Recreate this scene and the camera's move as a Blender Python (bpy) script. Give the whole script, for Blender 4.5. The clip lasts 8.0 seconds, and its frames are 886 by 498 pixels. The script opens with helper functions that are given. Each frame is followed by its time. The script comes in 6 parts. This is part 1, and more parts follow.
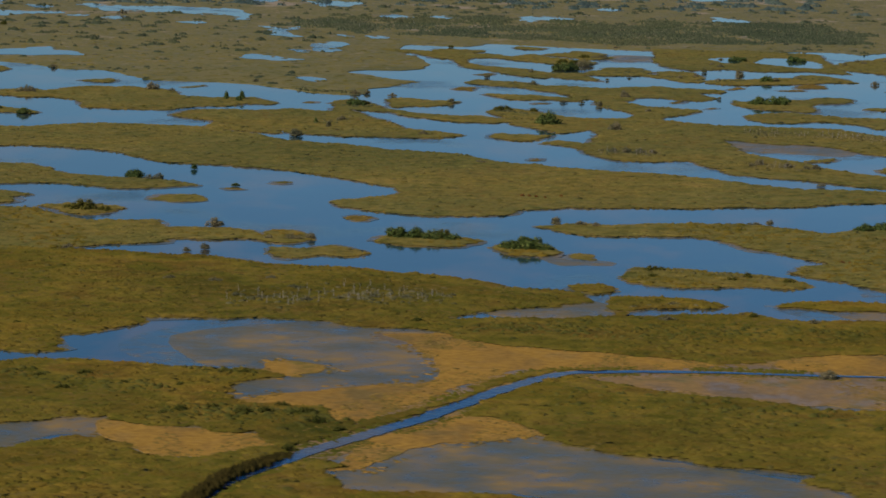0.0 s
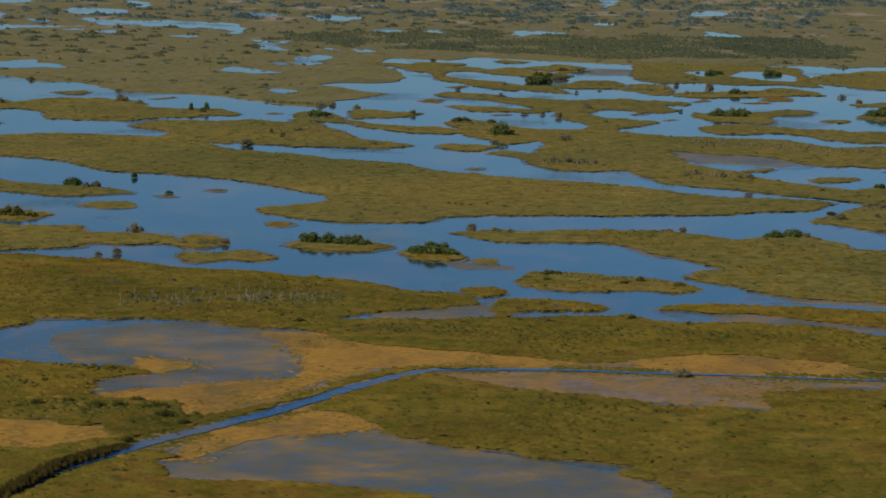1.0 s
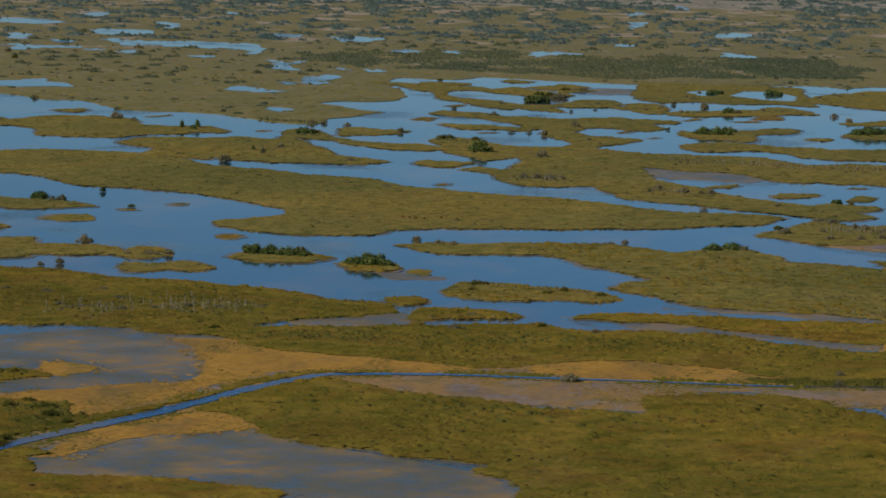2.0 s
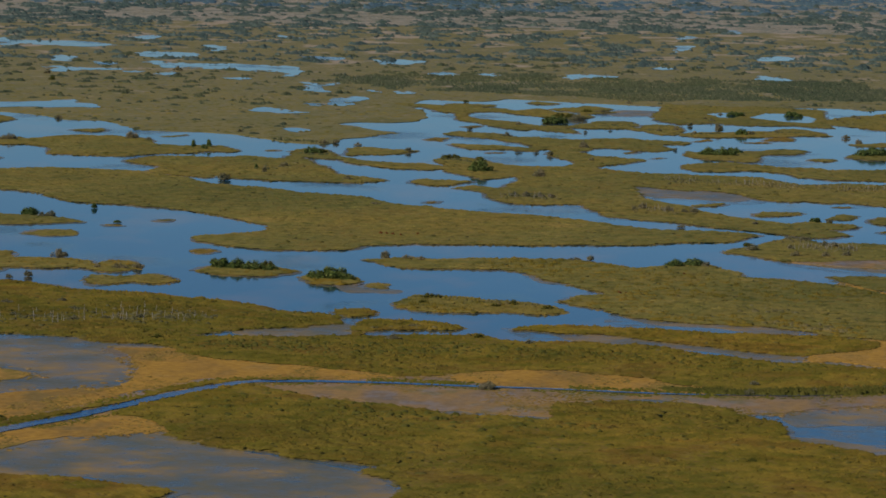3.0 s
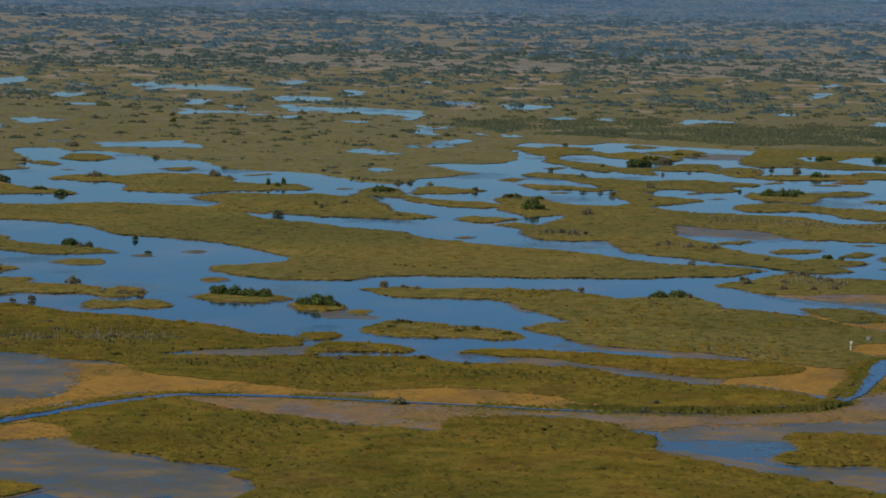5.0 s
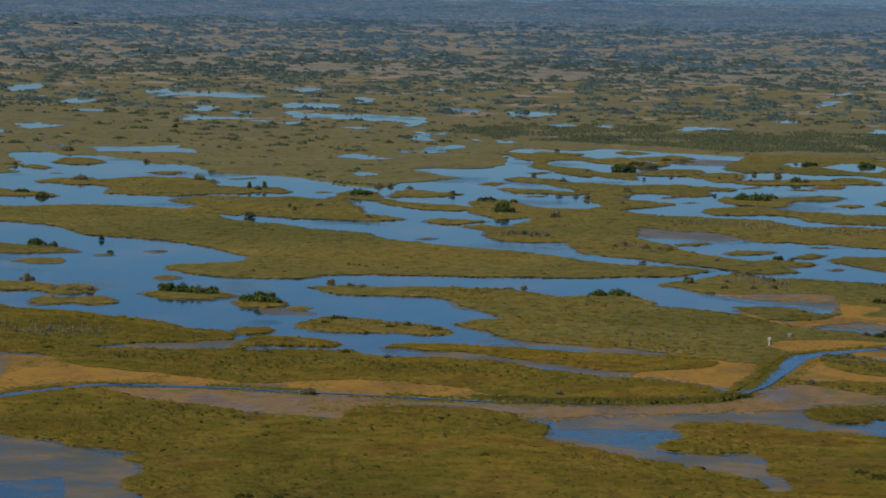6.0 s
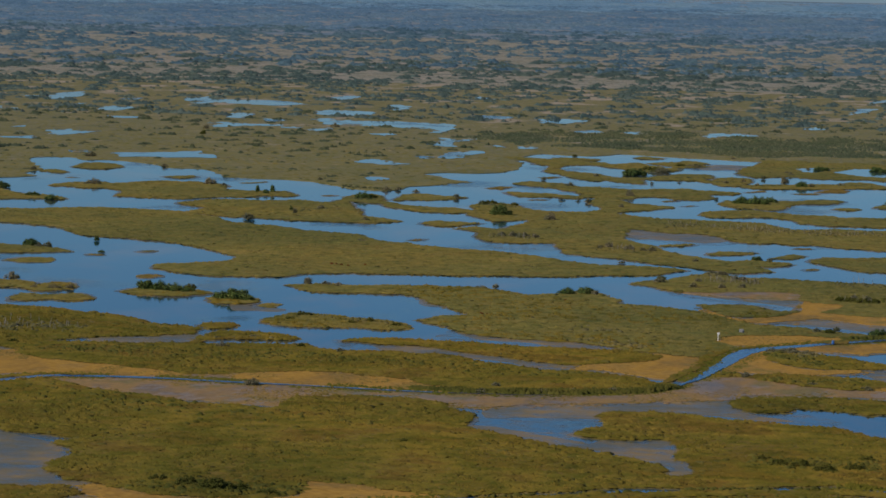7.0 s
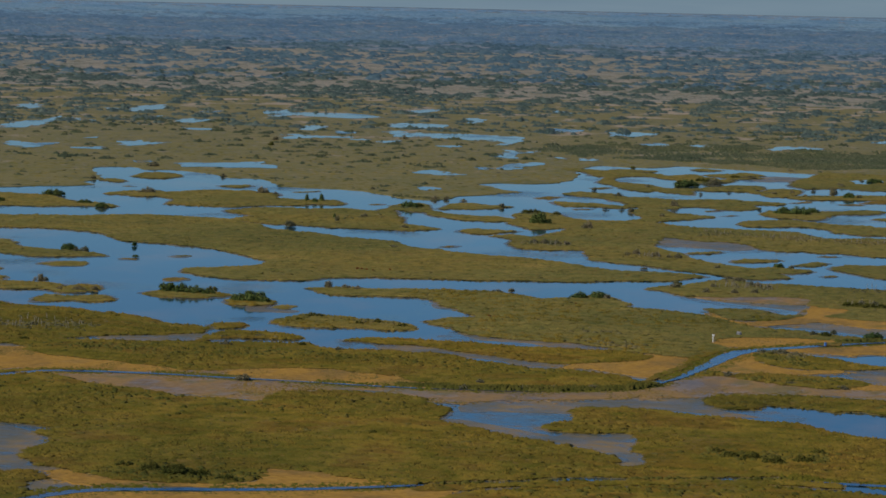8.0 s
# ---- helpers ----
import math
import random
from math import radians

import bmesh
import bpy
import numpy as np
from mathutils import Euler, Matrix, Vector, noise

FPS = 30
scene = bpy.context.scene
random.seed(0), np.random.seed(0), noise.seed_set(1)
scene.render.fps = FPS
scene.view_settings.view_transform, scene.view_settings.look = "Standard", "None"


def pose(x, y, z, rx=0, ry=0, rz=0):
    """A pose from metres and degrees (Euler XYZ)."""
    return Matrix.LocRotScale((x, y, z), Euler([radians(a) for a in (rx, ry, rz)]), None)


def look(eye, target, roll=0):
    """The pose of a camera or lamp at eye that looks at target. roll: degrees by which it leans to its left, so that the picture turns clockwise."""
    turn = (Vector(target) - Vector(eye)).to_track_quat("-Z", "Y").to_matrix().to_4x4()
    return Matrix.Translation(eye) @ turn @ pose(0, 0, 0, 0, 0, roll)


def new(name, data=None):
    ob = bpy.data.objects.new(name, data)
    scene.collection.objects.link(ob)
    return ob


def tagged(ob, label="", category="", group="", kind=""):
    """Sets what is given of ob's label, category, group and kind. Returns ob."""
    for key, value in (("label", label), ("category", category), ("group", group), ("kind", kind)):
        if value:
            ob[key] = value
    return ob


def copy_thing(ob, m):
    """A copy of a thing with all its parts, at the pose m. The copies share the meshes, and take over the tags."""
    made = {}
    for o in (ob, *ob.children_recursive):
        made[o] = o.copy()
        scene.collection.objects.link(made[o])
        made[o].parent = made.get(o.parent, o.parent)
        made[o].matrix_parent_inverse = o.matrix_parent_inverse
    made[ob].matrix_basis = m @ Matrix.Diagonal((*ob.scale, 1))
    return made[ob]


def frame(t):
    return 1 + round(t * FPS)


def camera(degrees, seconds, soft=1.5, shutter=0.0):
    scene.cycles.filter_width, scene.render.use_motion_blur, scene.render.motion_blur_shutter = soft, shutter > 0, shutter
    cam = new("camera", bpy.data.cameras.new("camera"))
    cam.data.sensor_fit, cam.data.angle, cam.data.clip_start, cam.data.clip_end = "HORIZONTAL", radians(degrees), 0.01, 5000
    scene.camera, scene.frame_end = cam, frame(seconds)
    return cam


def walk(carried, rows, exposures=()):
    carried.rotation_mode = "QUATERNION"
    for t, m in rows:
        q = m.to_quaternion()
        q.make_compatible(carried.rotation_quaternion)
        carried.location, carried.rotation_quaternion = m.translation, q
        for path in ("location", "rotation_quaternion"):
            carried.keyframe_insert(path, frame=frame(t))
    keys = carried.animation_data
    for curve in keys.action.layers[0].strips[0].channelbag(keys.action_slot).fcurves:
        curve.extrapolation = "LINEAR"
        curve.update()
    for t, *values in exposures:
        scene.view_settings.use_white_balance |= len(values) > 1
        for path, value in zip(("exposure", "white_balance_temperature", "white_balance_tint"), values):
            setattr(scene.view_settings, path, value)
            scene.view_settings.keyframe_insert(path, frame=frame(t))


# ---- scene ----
# The camera flies sideways past the marsh, some 70 m up, with a long lens.
cam = camera(15.663, 8.0, soft=1.65, shutter=0.5)
walk(cam, [
    (0, look((0.00, -0.00, 70.00), (-0.14, 595.70, -1.74), 1.126)),
    (0.5, look((13.47, -6.45, 69.87), (8.47, 589.39, -0.45), 1.143)),
    (1, look((26.68, -12.58, 69.70), (16.84, 583.40, 1.00), 1.093)),
    (1.5, look((39.87, -18.71, 69.47), (23.54, 577.35, 2.76), 1.103)),
    (3, look((78.89, -36.99, 69.09), (38.25, 558.60, 8.91), 1.099)),
    (3.5, look((91.47, -43.67, 69.17), (40.73, 551.35, 11.09), 1.127)),
    (4, look((104.21, -49.83, 69.05), (41.14, 544.23, 13.31), 1.073)),
    (4.5, look((116.86, -56.08, 68.99), (42.61, 536.91, 15.62), 1.145)),
    (6, look((154.60, -75.60, 68.42), (63.58, 515.33, 18.34), 1.272)),
    (6.5, look((167.56, -82.48, 68.05), (70.71, 507.59, 18.76), 1.251)),
    (7, look((180.17, -89.36, 67.84), (75.19, 499.39, 19.40), 1.196)),
    (7.5, look((192.66, -95.86, 67.40), (77.64, 491.12, 20.16), 1.206)),
    (8, look((205.22, -102.18, 66.87), (79.45, 482.70, 21.12), 1.259)),
], exposures=[(0, 0.0, 6800, 10), (3.5, 0.0, 6600, 10), (8, 0.0, 6350, 10)])

# ---- daylight ----
SUN_FROM = Vector((-0.74, -0.52, 0.60)).normalized()
world = bpy.data.worlds.new("sky")
scene.world = world
world.use_nodes = True
wn = world.node_tree
sky = wn.nodes.new("ShaderNodeTexSky")
sky.sky_type = 'NISHITA'
sky.sun_disc = False
sky.sun_elevation = math.asin(SUN_FROM.z)
sky.sun_rotation = math.atan2(SUN_FROM.x, SUN_FROM.y)
sky.air_density, sky.dust_density, sky.ozone_density = 1.0, 0.0, 6.0
deep = wn.nodes.new("ShaderNodeMix")
deep.data_type, deep.blend_type = 'RGBA', 'MULTIPLY'
deep.inputs[0].default_value = 1.0
deep.inputs[7].default_value = (0.585, 0.79, 1.01, 1)
wn.links.new(sky.outputs[0], deep.inputs[6])
wn.links.new(deep.outputs[2], wn.nodes["Background"].inputs[0])
wn.nodes["Background"].inputs[1].default_value = 0.070
sun = new("sun", bpy.data.lights.new("sun", "SUN"))
sun.data.energy, sun.data.angle, sun.data.color = 3.7, radians(0.5), (1.0, 0.90, 0.74)
sun.matrix_world = look(SUN_FROM, (0, 0, 0))


# ---- materials ----
def material(name):
    m = bpy.data.materials.new(name)
    m.use_nodes = True
    return m, m.node_tree, m.node_tree.nodes["Principled BSDF"]


def node(nt, kind, **values):
    n = nt.nodes.new(kind)
    for key, value in values.items():
        n.inputs[key.replace("_", " ")].default_value = value
    return n


def noise_at(nt, scale, detail=3.0, stretch=(1, 1, 1), rough=0.55):
    """Noise at world places; scale is in bumps a metre."""
    geo = nt.nodes.new("ShaderNodeNewGeometry")
    mul = nt.nodes.new("ShaderNodeVectorMath")
    mul.operation = 'MULTIPLY'
    mul.inputs[1].default_value = stretch
    tex = node(nt, "ShaderNodeTexNoise", Scale=scale, Detail=detail, Roughness=rough)
    nt.links.new(geo.outputs["Position"], mul.inputs[0])
    nt.links.new(mul.outputs[0], tex.inputs["Vector"])
    return tex.outputs["Fac"]


def ramp(nt, fac, stops):
    r = nt.nodes.new("ShaderNodeValToRGB")
    while len(r.color_ramp.elements) < len(stops):
        r.color_ramp.elements.new(0.5)
    for e, (at, c) in zip(r.color_ramp.elements, stops):
        e.position, e.color = at, (*c, 1)
    nt.links.new(fac, r.inputs[0])
    return r.outputs[0]


def blend(nt, fac, a, b, how='MIX'):
    m = nt.nodes.new("ShaderNodeMix")
    m.data_type, m.blend_type = 'RGBA', how
    if isinstance(fac, float):
        m.inputs[0].default_value = fac
    else:
        nt.links.new(fac, m.inputs[0])
    for n, v in ((6, a), (7, b)):
        if isinstance(v, tuple):
            m.inputs[n].default_value = (*v, 1)
        else:
            nt.links.new(v, m.inputs[n])
    return m.outputs[2]


def bumped(nt, bsdf, height, strength, distance):
    b = node(nt, "ShaderNodeBump", Strength=strength, Distance=distance)
    nt.links.new(height, b.inputs["Height"])
    nt.links.new(b.outputs[0], bsdf.inputs["Normal"])


def upright(nt, bsdf, share):
    """Blades scatter light as if the sward lay flatter than each clump."""
    geo = nt.nodes.new("ShaderNodeNewGeometry")
    lean = nt.nodes.new("ShaderNodeMix")
    lean.data_type = 'VECTOR'
    lean.inputs[0].default_value = share
    lean.inputs[5].default_value = (0.0, 0.0, 1.0)
    unit = nt.nodes.new("ShaderNodeVectorMath")
    unit.operation = 'NORMALIZE'
    nt.links.new(geo.outputs["Normal"], lean.inputs[4])
    nt.links.new(lean.outputs[1], unit.inputs[0])
    nt.links.new(unit.outputs[0], bsdf.inputs["Normal"])


def foliage(name, stops, broad, fine_mix=0.45, gloss=0.75, mottle=0.7, flatten=0.0):
    """Leaves and grass: one tone a clump, drifting over patches of tens of metres."""
    m, nt, b = material(name)
    geo = nt.nodes.new("ShaderNodeNewGeometry")
    clump = ramp(nt, geo.outputs["Random Per Island"], stops)
    patch = ramp(nt, noise_at(nt, 0.045, 5.0), broad)
    tone = blend(nt, fine_mix, clump, patch)
    spot = ramp(nt, noise_at(nt, 0.30, 4.0), [(0.34, (mottle, mottle * 1.08, mottle)), (0.5, (1.0, 1.0, 1.0)), (0.66, (1.16, 1.08, 1.06))])
    drift = ramp(nt, noise_at(nt, 0.011, 3.0), [(0.36, (0.80, 0.86, 0.90)), (0.5, (1.0, 1.0, 1.0)), (0.62, (1.12, 1.05, 0.96))])
    tone = blend(nt, 1.0, tone, spot, 'MULTIPLY')
    nt.links.new(blend(nt, 1.0, tone, drift, 'MULTIPLY'), b.inputs["Base Color"])
    b.inputs["Roughness"].default_value = gloss
    b.inputs["Specular IOR Level"].default_value = 0.02
    if flatten:
        upright(nt, b, flatten)
    return m


SEDGE = foliage("sedge", [(0.0, (0.144, 0.107, 0.018)), (0.4, (0.158, 0.117, 0.019)), (0.75, (0.150, 0.117, 0.019)), (1.0, (0.167, 0.124, 0.023))],
                [(0.30, (0.071, 0.075, 0.013)), (0.40, (0.153, 0.107, 0.019)), (0.47, (0.122, 0.111, 0.017)), (0.55, (0.208, 0.156, 0.027)), (0.61, (0.153, 0.097, 0.021)), (0.70, (0.107, 0.102, 0.015))], 0.80, 0.75, 0.68, 0.6)
# The same sedge for middle distances, its colour paled to stand in for haze.
HAZED_SEDGE = foliage("hazed_sedge", [(0.0, (0.155, 0.128, 0.037)), (0.4, (0.187, 0.152, 0.043)), (0.75, (0.165, 0.148, 0.040)), (1.0, (0.211, 0.170, 0.053))],
                   [(0.3, (0.106, 0.110, 0.031)), (0.44, (0.187, 0.152, 0.041)), (0.56, (0.153, 0.143, 0.039)), (0.70, (0.232, 0.181, 0.054))], 0.80, 0.75, 0.62, 0.45)


def tan_drift(m, first, last, least, most, tone):
    """Bare tan ground showing through in drifts, more of it farther north."""
    nt = m.node_tree
    bsdf = nt.nodes["Principled BSDF"]
    link = bsdf.inputs["Base Color"].links[0]
    geo = nt.nodes.new("ShaderNodeNewGeometry")
    xyz = nt.nodes.new("ShaderNodeSeparateXYZ")
    nt.links.new(geo.outputs["Position"], xyz.inputs[0])
    north = nt.nodes.new("ShaderNodeMapRange")
    for n, v in zip((1, 2, 3, 4), (first, last, least, most)):
        north.inputs[n].default_value = v
    nt.links.new(xyz.outputs["Y"], north.inputs[0])
    add = nt.nodes.new("ShaderNodeMath")
    add.operation = 'ADD'
    nt.links.new(noise_at(nt, 0.035, 6.0, (0.8, 0.45, 1.0), 0.62), add.inputs[0])
    nt.links.new(north.outputs[0], add.inputs[1])
    show = nt.nodes.new("ShaderNodeMapRange")
    show.inputs[1].default_value, show.inputs[2].default_value = 0.55, 0.63
    nt.links.new(add.outputs[0], show.inputs[0])
    nt.links.new(blend(nt, show.outputs[0], link.from_socket, tone), bsdf.inputs["Base Color"])


# Far sedge, with blue-grey haze mixed into its colour.
FAR_SEDGE = foliage("far_sedge_hazed", [(0.0, (0.166, 0.154, 0.095)), (0.5, (0.208, 0.185, 0.110)), (1.0, (0.250, 0.216, 0.137))],
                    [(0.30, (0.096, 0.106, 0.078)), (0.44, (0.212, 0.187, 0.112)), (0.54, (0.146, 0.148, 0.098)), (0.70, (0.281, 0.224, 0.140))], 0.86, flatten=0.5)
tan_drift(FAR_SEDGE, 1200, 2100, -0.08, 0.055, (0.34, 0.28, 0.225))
# Haze is painted into these three leaf colours; their blue is not the leaves' own.
DISTANT = foliage("distant_hazed_leaves", [(0.0, (0.125, 0.226, 0.318)), (0.5, (0.156, 0.270, 0.374)), (1.0, (0.206, 0.322, 0.420))],
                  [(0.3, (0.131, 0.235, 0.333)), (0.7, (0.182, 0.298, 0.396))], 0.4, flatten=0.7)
HORIZON = foliage("horizon_hazed_leaves", [(0.0, (0.148, 0.268, 0.400)), (1.0, (0.190, 0.318, 0.448))], [(0.3, (0.152, 0.275, 0.410)), (0.7, (0.184, 0.310, 0.440))], 0.4, flatten=0.7)
HAZED_SCRUB = foliage("hazed_scrub_leaves", [(0.0, (0.085, 0.153, 0.232)), (0.5, (0.111, 0.189, 0.272)), (1.0, (0.157, 0.236, 0.311))],
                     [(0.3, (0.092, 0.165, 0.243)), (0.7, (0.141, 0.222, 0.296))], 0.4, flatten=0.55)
TUSSOCK = foliage("tussock_sedge", [(0.0, (0.116, 0.092, 0.017)), (0.4, (0.152, 0.116, 0.021)), (0.75, (0.168, 0.124, 0.023)), (1.0, (0.193, 0.137, 0.028))],
                  [(0.3, (0.095, 0.086, 0.015)), (0.5, (0.157, 0.118, 0.021)), (0.7, (0.179, 0.128, 0.025))], 0.75, 0.75, 0.80, 0.5)
LOW_SCRUB = foliage("low_scrub", [(0.0, (0.070, 0.068, 0.016)), (0.6, (0.098, 0.092, 0.020)), (1.0, (0.135, 0.114, 0.028))],
                    [(0.3, (0.072, 0.074, 0.016)), (0.7, (0.105, 0.096, 0.022))], 0.4, flatten=0.45)
FAR_LOW_SCRUB = foliage("far_low_scrub", [(0.0, (0.058, 0.066, 0.030)), (0.6, (0.084, 0.090, 0.040)), (1.0, (0.130, 0.124, 0.058))],
                        [(0.3, (0.064, 0.074, 0.034)), (0.7, (0.100, 0.098, 0.046))], 0.4, flatten=0.3)
NEAR_SCRUB = foliage("plain_scrub_leaves", [(0.0, (0.044, 0.058, 0.034)), (0.5, (0.066, 0.080, 0.046)), (1.0, (0.104, 0.112, 0.066))],
                     [(0.3, (0.050, 0.064, 0.038)), (0.7, (0.082, 0.094, 0.054))], 0.35)
DRY_SCRUB = foliage("dry_scrub", [(0.0, (0.085, 0.075, 0.030)), (0.6, (0.125, 0.108, 0.045)), (1.0, (0.175, 0.150, 0.078))],
                    [(0.3, (0.100, 0.092, 0.036)), (0.7, (0.140, 0.120, 0.052))], 0.4, flatten=0.4)
FRINGE = foliage("shore_sedge", [(0.0, (0.150, 0.118, 0.036)), (0.5, (0.182, 0.140, 0.042)), (1.0, (0.215, 0.160, 0.054))],
                 [(0.3, (0.140, 0.118, 0.034)), (0.7, (0.200, 0.150, 0.048))], 0.5, 0.75, 0.8, 0.6)
REED = foliage("reed", [(0.0, (0.14, 0.095, 0.025)), (0.5, (0.175, 0.125, 0.03)), (1.0, (0.21, 0.15, 0.04))],
               [(0.3, (0.13, 0.095, 0.022)), (0.7, (0.19, 0.135, 0.035))])
SCRUB = foliage("scrub_leaves", [(0.0, (0.088, 0.080, 0.018)), (0.5, (0.112, 0.098, 0.023)), (1.0, (0.145, 0.116, 0.036))],
                [(0.3, (0.085, 0.080, 0.018)), (0.7, (0.12, 0.100, 0.026))], flatten=0.55)
BANK = foliage("bank_grass", [(0.0, (0.085, 0.085, 0.012)), (0.5, (0.115, 0.110, 0.016)), (1.0, (0.150, 0.130, 0.022))],
               [(0.3, (0.09, 0.09, 0.014)), (0.7, (0.13, 0.115, 0.018))], flatten=0.5)
# Reed colour taken almost to black, to paint the shade along the canal bank.
SHADED_REED = foliage("shaded_reed", [(0.0, (0.030, 0.026, 0.008)), (0.5, (0.046, 0.038, 0.011)), (1.0, (0.070, 0.055, 0.016))],
                    [(0.3, (0.035, 0.030, 0.009)), (0.7, (0.055, 0.045, 0.012))])
# Leaves lightened and blued in colour for the haze over the middle plain.
MID_SCRUB = foliage("mid_hazed_leaves", [(0.0, (0.046, 0.072, 0.068)), (0.5, (0.070, 0.101, 0.094)), (1.0, (0.108, 0.140, 0.122))],
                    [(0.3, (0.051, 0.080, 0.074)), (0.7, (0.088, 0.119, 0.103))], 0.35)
LEAF = {
    "dark": foliage("mangrove_leaves", [(0.0, (0.050, 0.078, 0.026)), (0.6, (0.095, 0.130, 0.042)), (1.0, (0.170, 0.185, 0.066))],
                    [(0.3, (0.048, 0.077, 0.022)), (0.7, (0.079, 0.131, 0.029))], 0.25),
    "rust": foliage("withered_leaves", [(0.0, (0.12, 0.045, 0.018)), (0.6, (0.19, 0.075, 0.025)), (1.0, (0.24, 0.11, 0.04))],
                    [(0.3, (0.14, 0.06, 0.02)), (0.7, (0.18, 0.08, 0.03))], 0.25),
    "wood": foliage("woodland_leaves", [(0.0, (0.058, 0.074, 0.042)), (0.6, (0.082, 0.100, 0.054)), (1.0, (0.124, 0.130, 0.082))],
                    [(0.3, (0.058, 0.080, 0.040)), (0.7, (0.100, 0.104, 0.064))], 0.5, flatten=0.3),
    "green": foliage("shrub_leaves", [(0.0, (0.060, 0.062, 0.014)), (0.6, (0.095, 0.094, 0.020)), (1.0, (0.150, 0.134, 0.032))],
                     [(0.3, (0.05, 0.06, 0.015)), (0.7, (0.08, 0.09, 0.022))], 0.25, flatten=0.3),
    "grey": foliage("dry_shrub_leaves", [(0.0, (0.089, 0.082, 0.044)), (0.6, (0.152, 0.137, 0.074)), (1.0, (0.241, 0.213, 0.136))],
                    [(0.3, (0.113, 0.114, 0.064)), (0.7, (0.193, 0.179, 0.110))], 0.25, flatten=0.3),
}
# The bluish cast of these leaves is haze put into the colour.
FAR_SCRUB = foliage("far_hazed_leaves", [(0.0, (0.051, 0.098, 0.132)), (0.5, (0.074, 0.127, 0.167)), (1.0, (0.113, 0.171, 0.198))],
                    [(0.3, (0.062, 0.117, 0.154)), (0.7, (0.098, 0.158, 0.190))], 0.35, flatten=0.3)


def soil(name, stops, fine, bump=0.3, scale=0.03):
    m, nt, b = material(name)
    base = ramp(nt, noise_at(nt, scale, 7.0, (1, 0.6, 1), 0.62), stops)
    grain = ramp(nt, noise_at(nt, 0.8, 4.0), fine)
    nt.links.new(blend(nt, 1.0, base, grain, 'MULTIPLY'), b.inputs["Base Color"])
    b.inputs["Roughness"].default_value = 0.9
    b.inputs["Specular IOR Level"].default_value = 0.02
    bumped(nt, b, noise_at(nt, 1.5, 4.0), bump, 0.3)
    return m


TURF = soil("turf", [(0.3, (0.165, 0.118, 0.030)), (0.7, (0.215, 0.150, 0.038))], [(0.3, (0.7, 0.7, 0.7)), (0.7, (1.1, 1.1, 1.1))])
WET_MUD = soil("wet_grey_mud", [(0.36, (0.175, 0.135, 0.088)), (0.46, (0.235, 0.160, 0.080)), (0.54, (0.30, 0.182, 0.060)), (0.62, (0.195, 0.150, 0.055))],
               [(0.3, (0.75, 0.74, 0.74)), (0.7, (1.1, 1.1, 1.1))], 0.2, 0.07)
MUD = soil("dry_algae_mud", [(0.34, (0.215, 0.150, 0.055)), (0.43, (0.320, 0.188, 0.050)), (0.52, (0.400, 0.230, 0.048)), (0.60, (0.345, 0.208, 0.060)), (0.68, (0.210, 0.160, 0.042))],
           [(0.3, (0.72, 0.70, 0.68)), (0.7, (1.1, 1.1, 1.1))], 0.2, 0.07)
# Tan and olive soil, greyed somewhat in colour to stand in for haze.
PLAIN = soil("dry_plain", [(0.34, (0.148, 0.170, 0.136)), (0.45, (0.205, 0.212, 0.168)), (0.54, (0.310, 0.280, 0.222)), (0.62, (0.215, 0.221, 0.180)), (0.72, (0.312, 0.286, 0.235))],
             [(0.3, (0.8, 0.8, 0.8)), (0.7, (1.12, 1.08, 1.08))], 0.2, 0.05)
# Soil of the outer rings, blue because haze is painted into it.
HAZED_PLAIN = soil("far_plain_hazed", [(0.34, (0.098, 0.146, 0.186)), (0.50, (0.138, 0.187, 0.226)), (0.58, (0.225, 0.230, 0.232)), (0.66, (0.127, 0.175, 0.216))],
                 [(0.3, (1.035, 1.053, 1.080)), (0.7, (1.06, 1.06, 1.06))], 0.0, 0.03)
MEADOW = soil("far_meadow", [(0.30, (0.133, 0.134, 0.062)), (0.46, (0.209, 0.182, 0.079)), (0.58, (0.168, 0.160, 0.072)), (0.72, (0.265, 0.215, 0.110))],
              [(0.3, (0.8, 0.8, 0.8)), (0.7, (1.1, 1.1, 1.1))], 0.2)
tan_drift(MEADOW, 1200, 2100, -0.08, 0.055, (0.32, 0.262, 0.186))
MUD_GRASS = foliage("mud_grass", [(0.0, (0.17, 0.125, 0.032)), (0.5, (0.235, 0.155, 0.040)), (1.0, (0.30, 0.185, 0.050))],
                    [(0.3, (0.155, 0.125, 0.028)), (0.7, (0.27, 0.165, 0.045))])


def damp(m):
    """A wet film in the hollows of the mud."""
    nt = m.node_tree
    b = nt.nodes["Principled BSDF"]
    film = nt.nodes.new("ShaderNodeMapRange")
    film.inputs[1].default_value, film.inputs[2].default_value = 0.42, 0.56
    film.inputs[3].default_value, film.inputs[4].default_value = 0.38, 0.9
    nt.links.new(noise_at(nt, 0.16, 5.0, (1, 0.6, 1)), film.inputs[0])
    nt.links.new(film.outputs[0], b.inputs["Roughness"])
    b.inputs["Specular IOR Level"].default_value = 0.25


damp(WET_MUD)


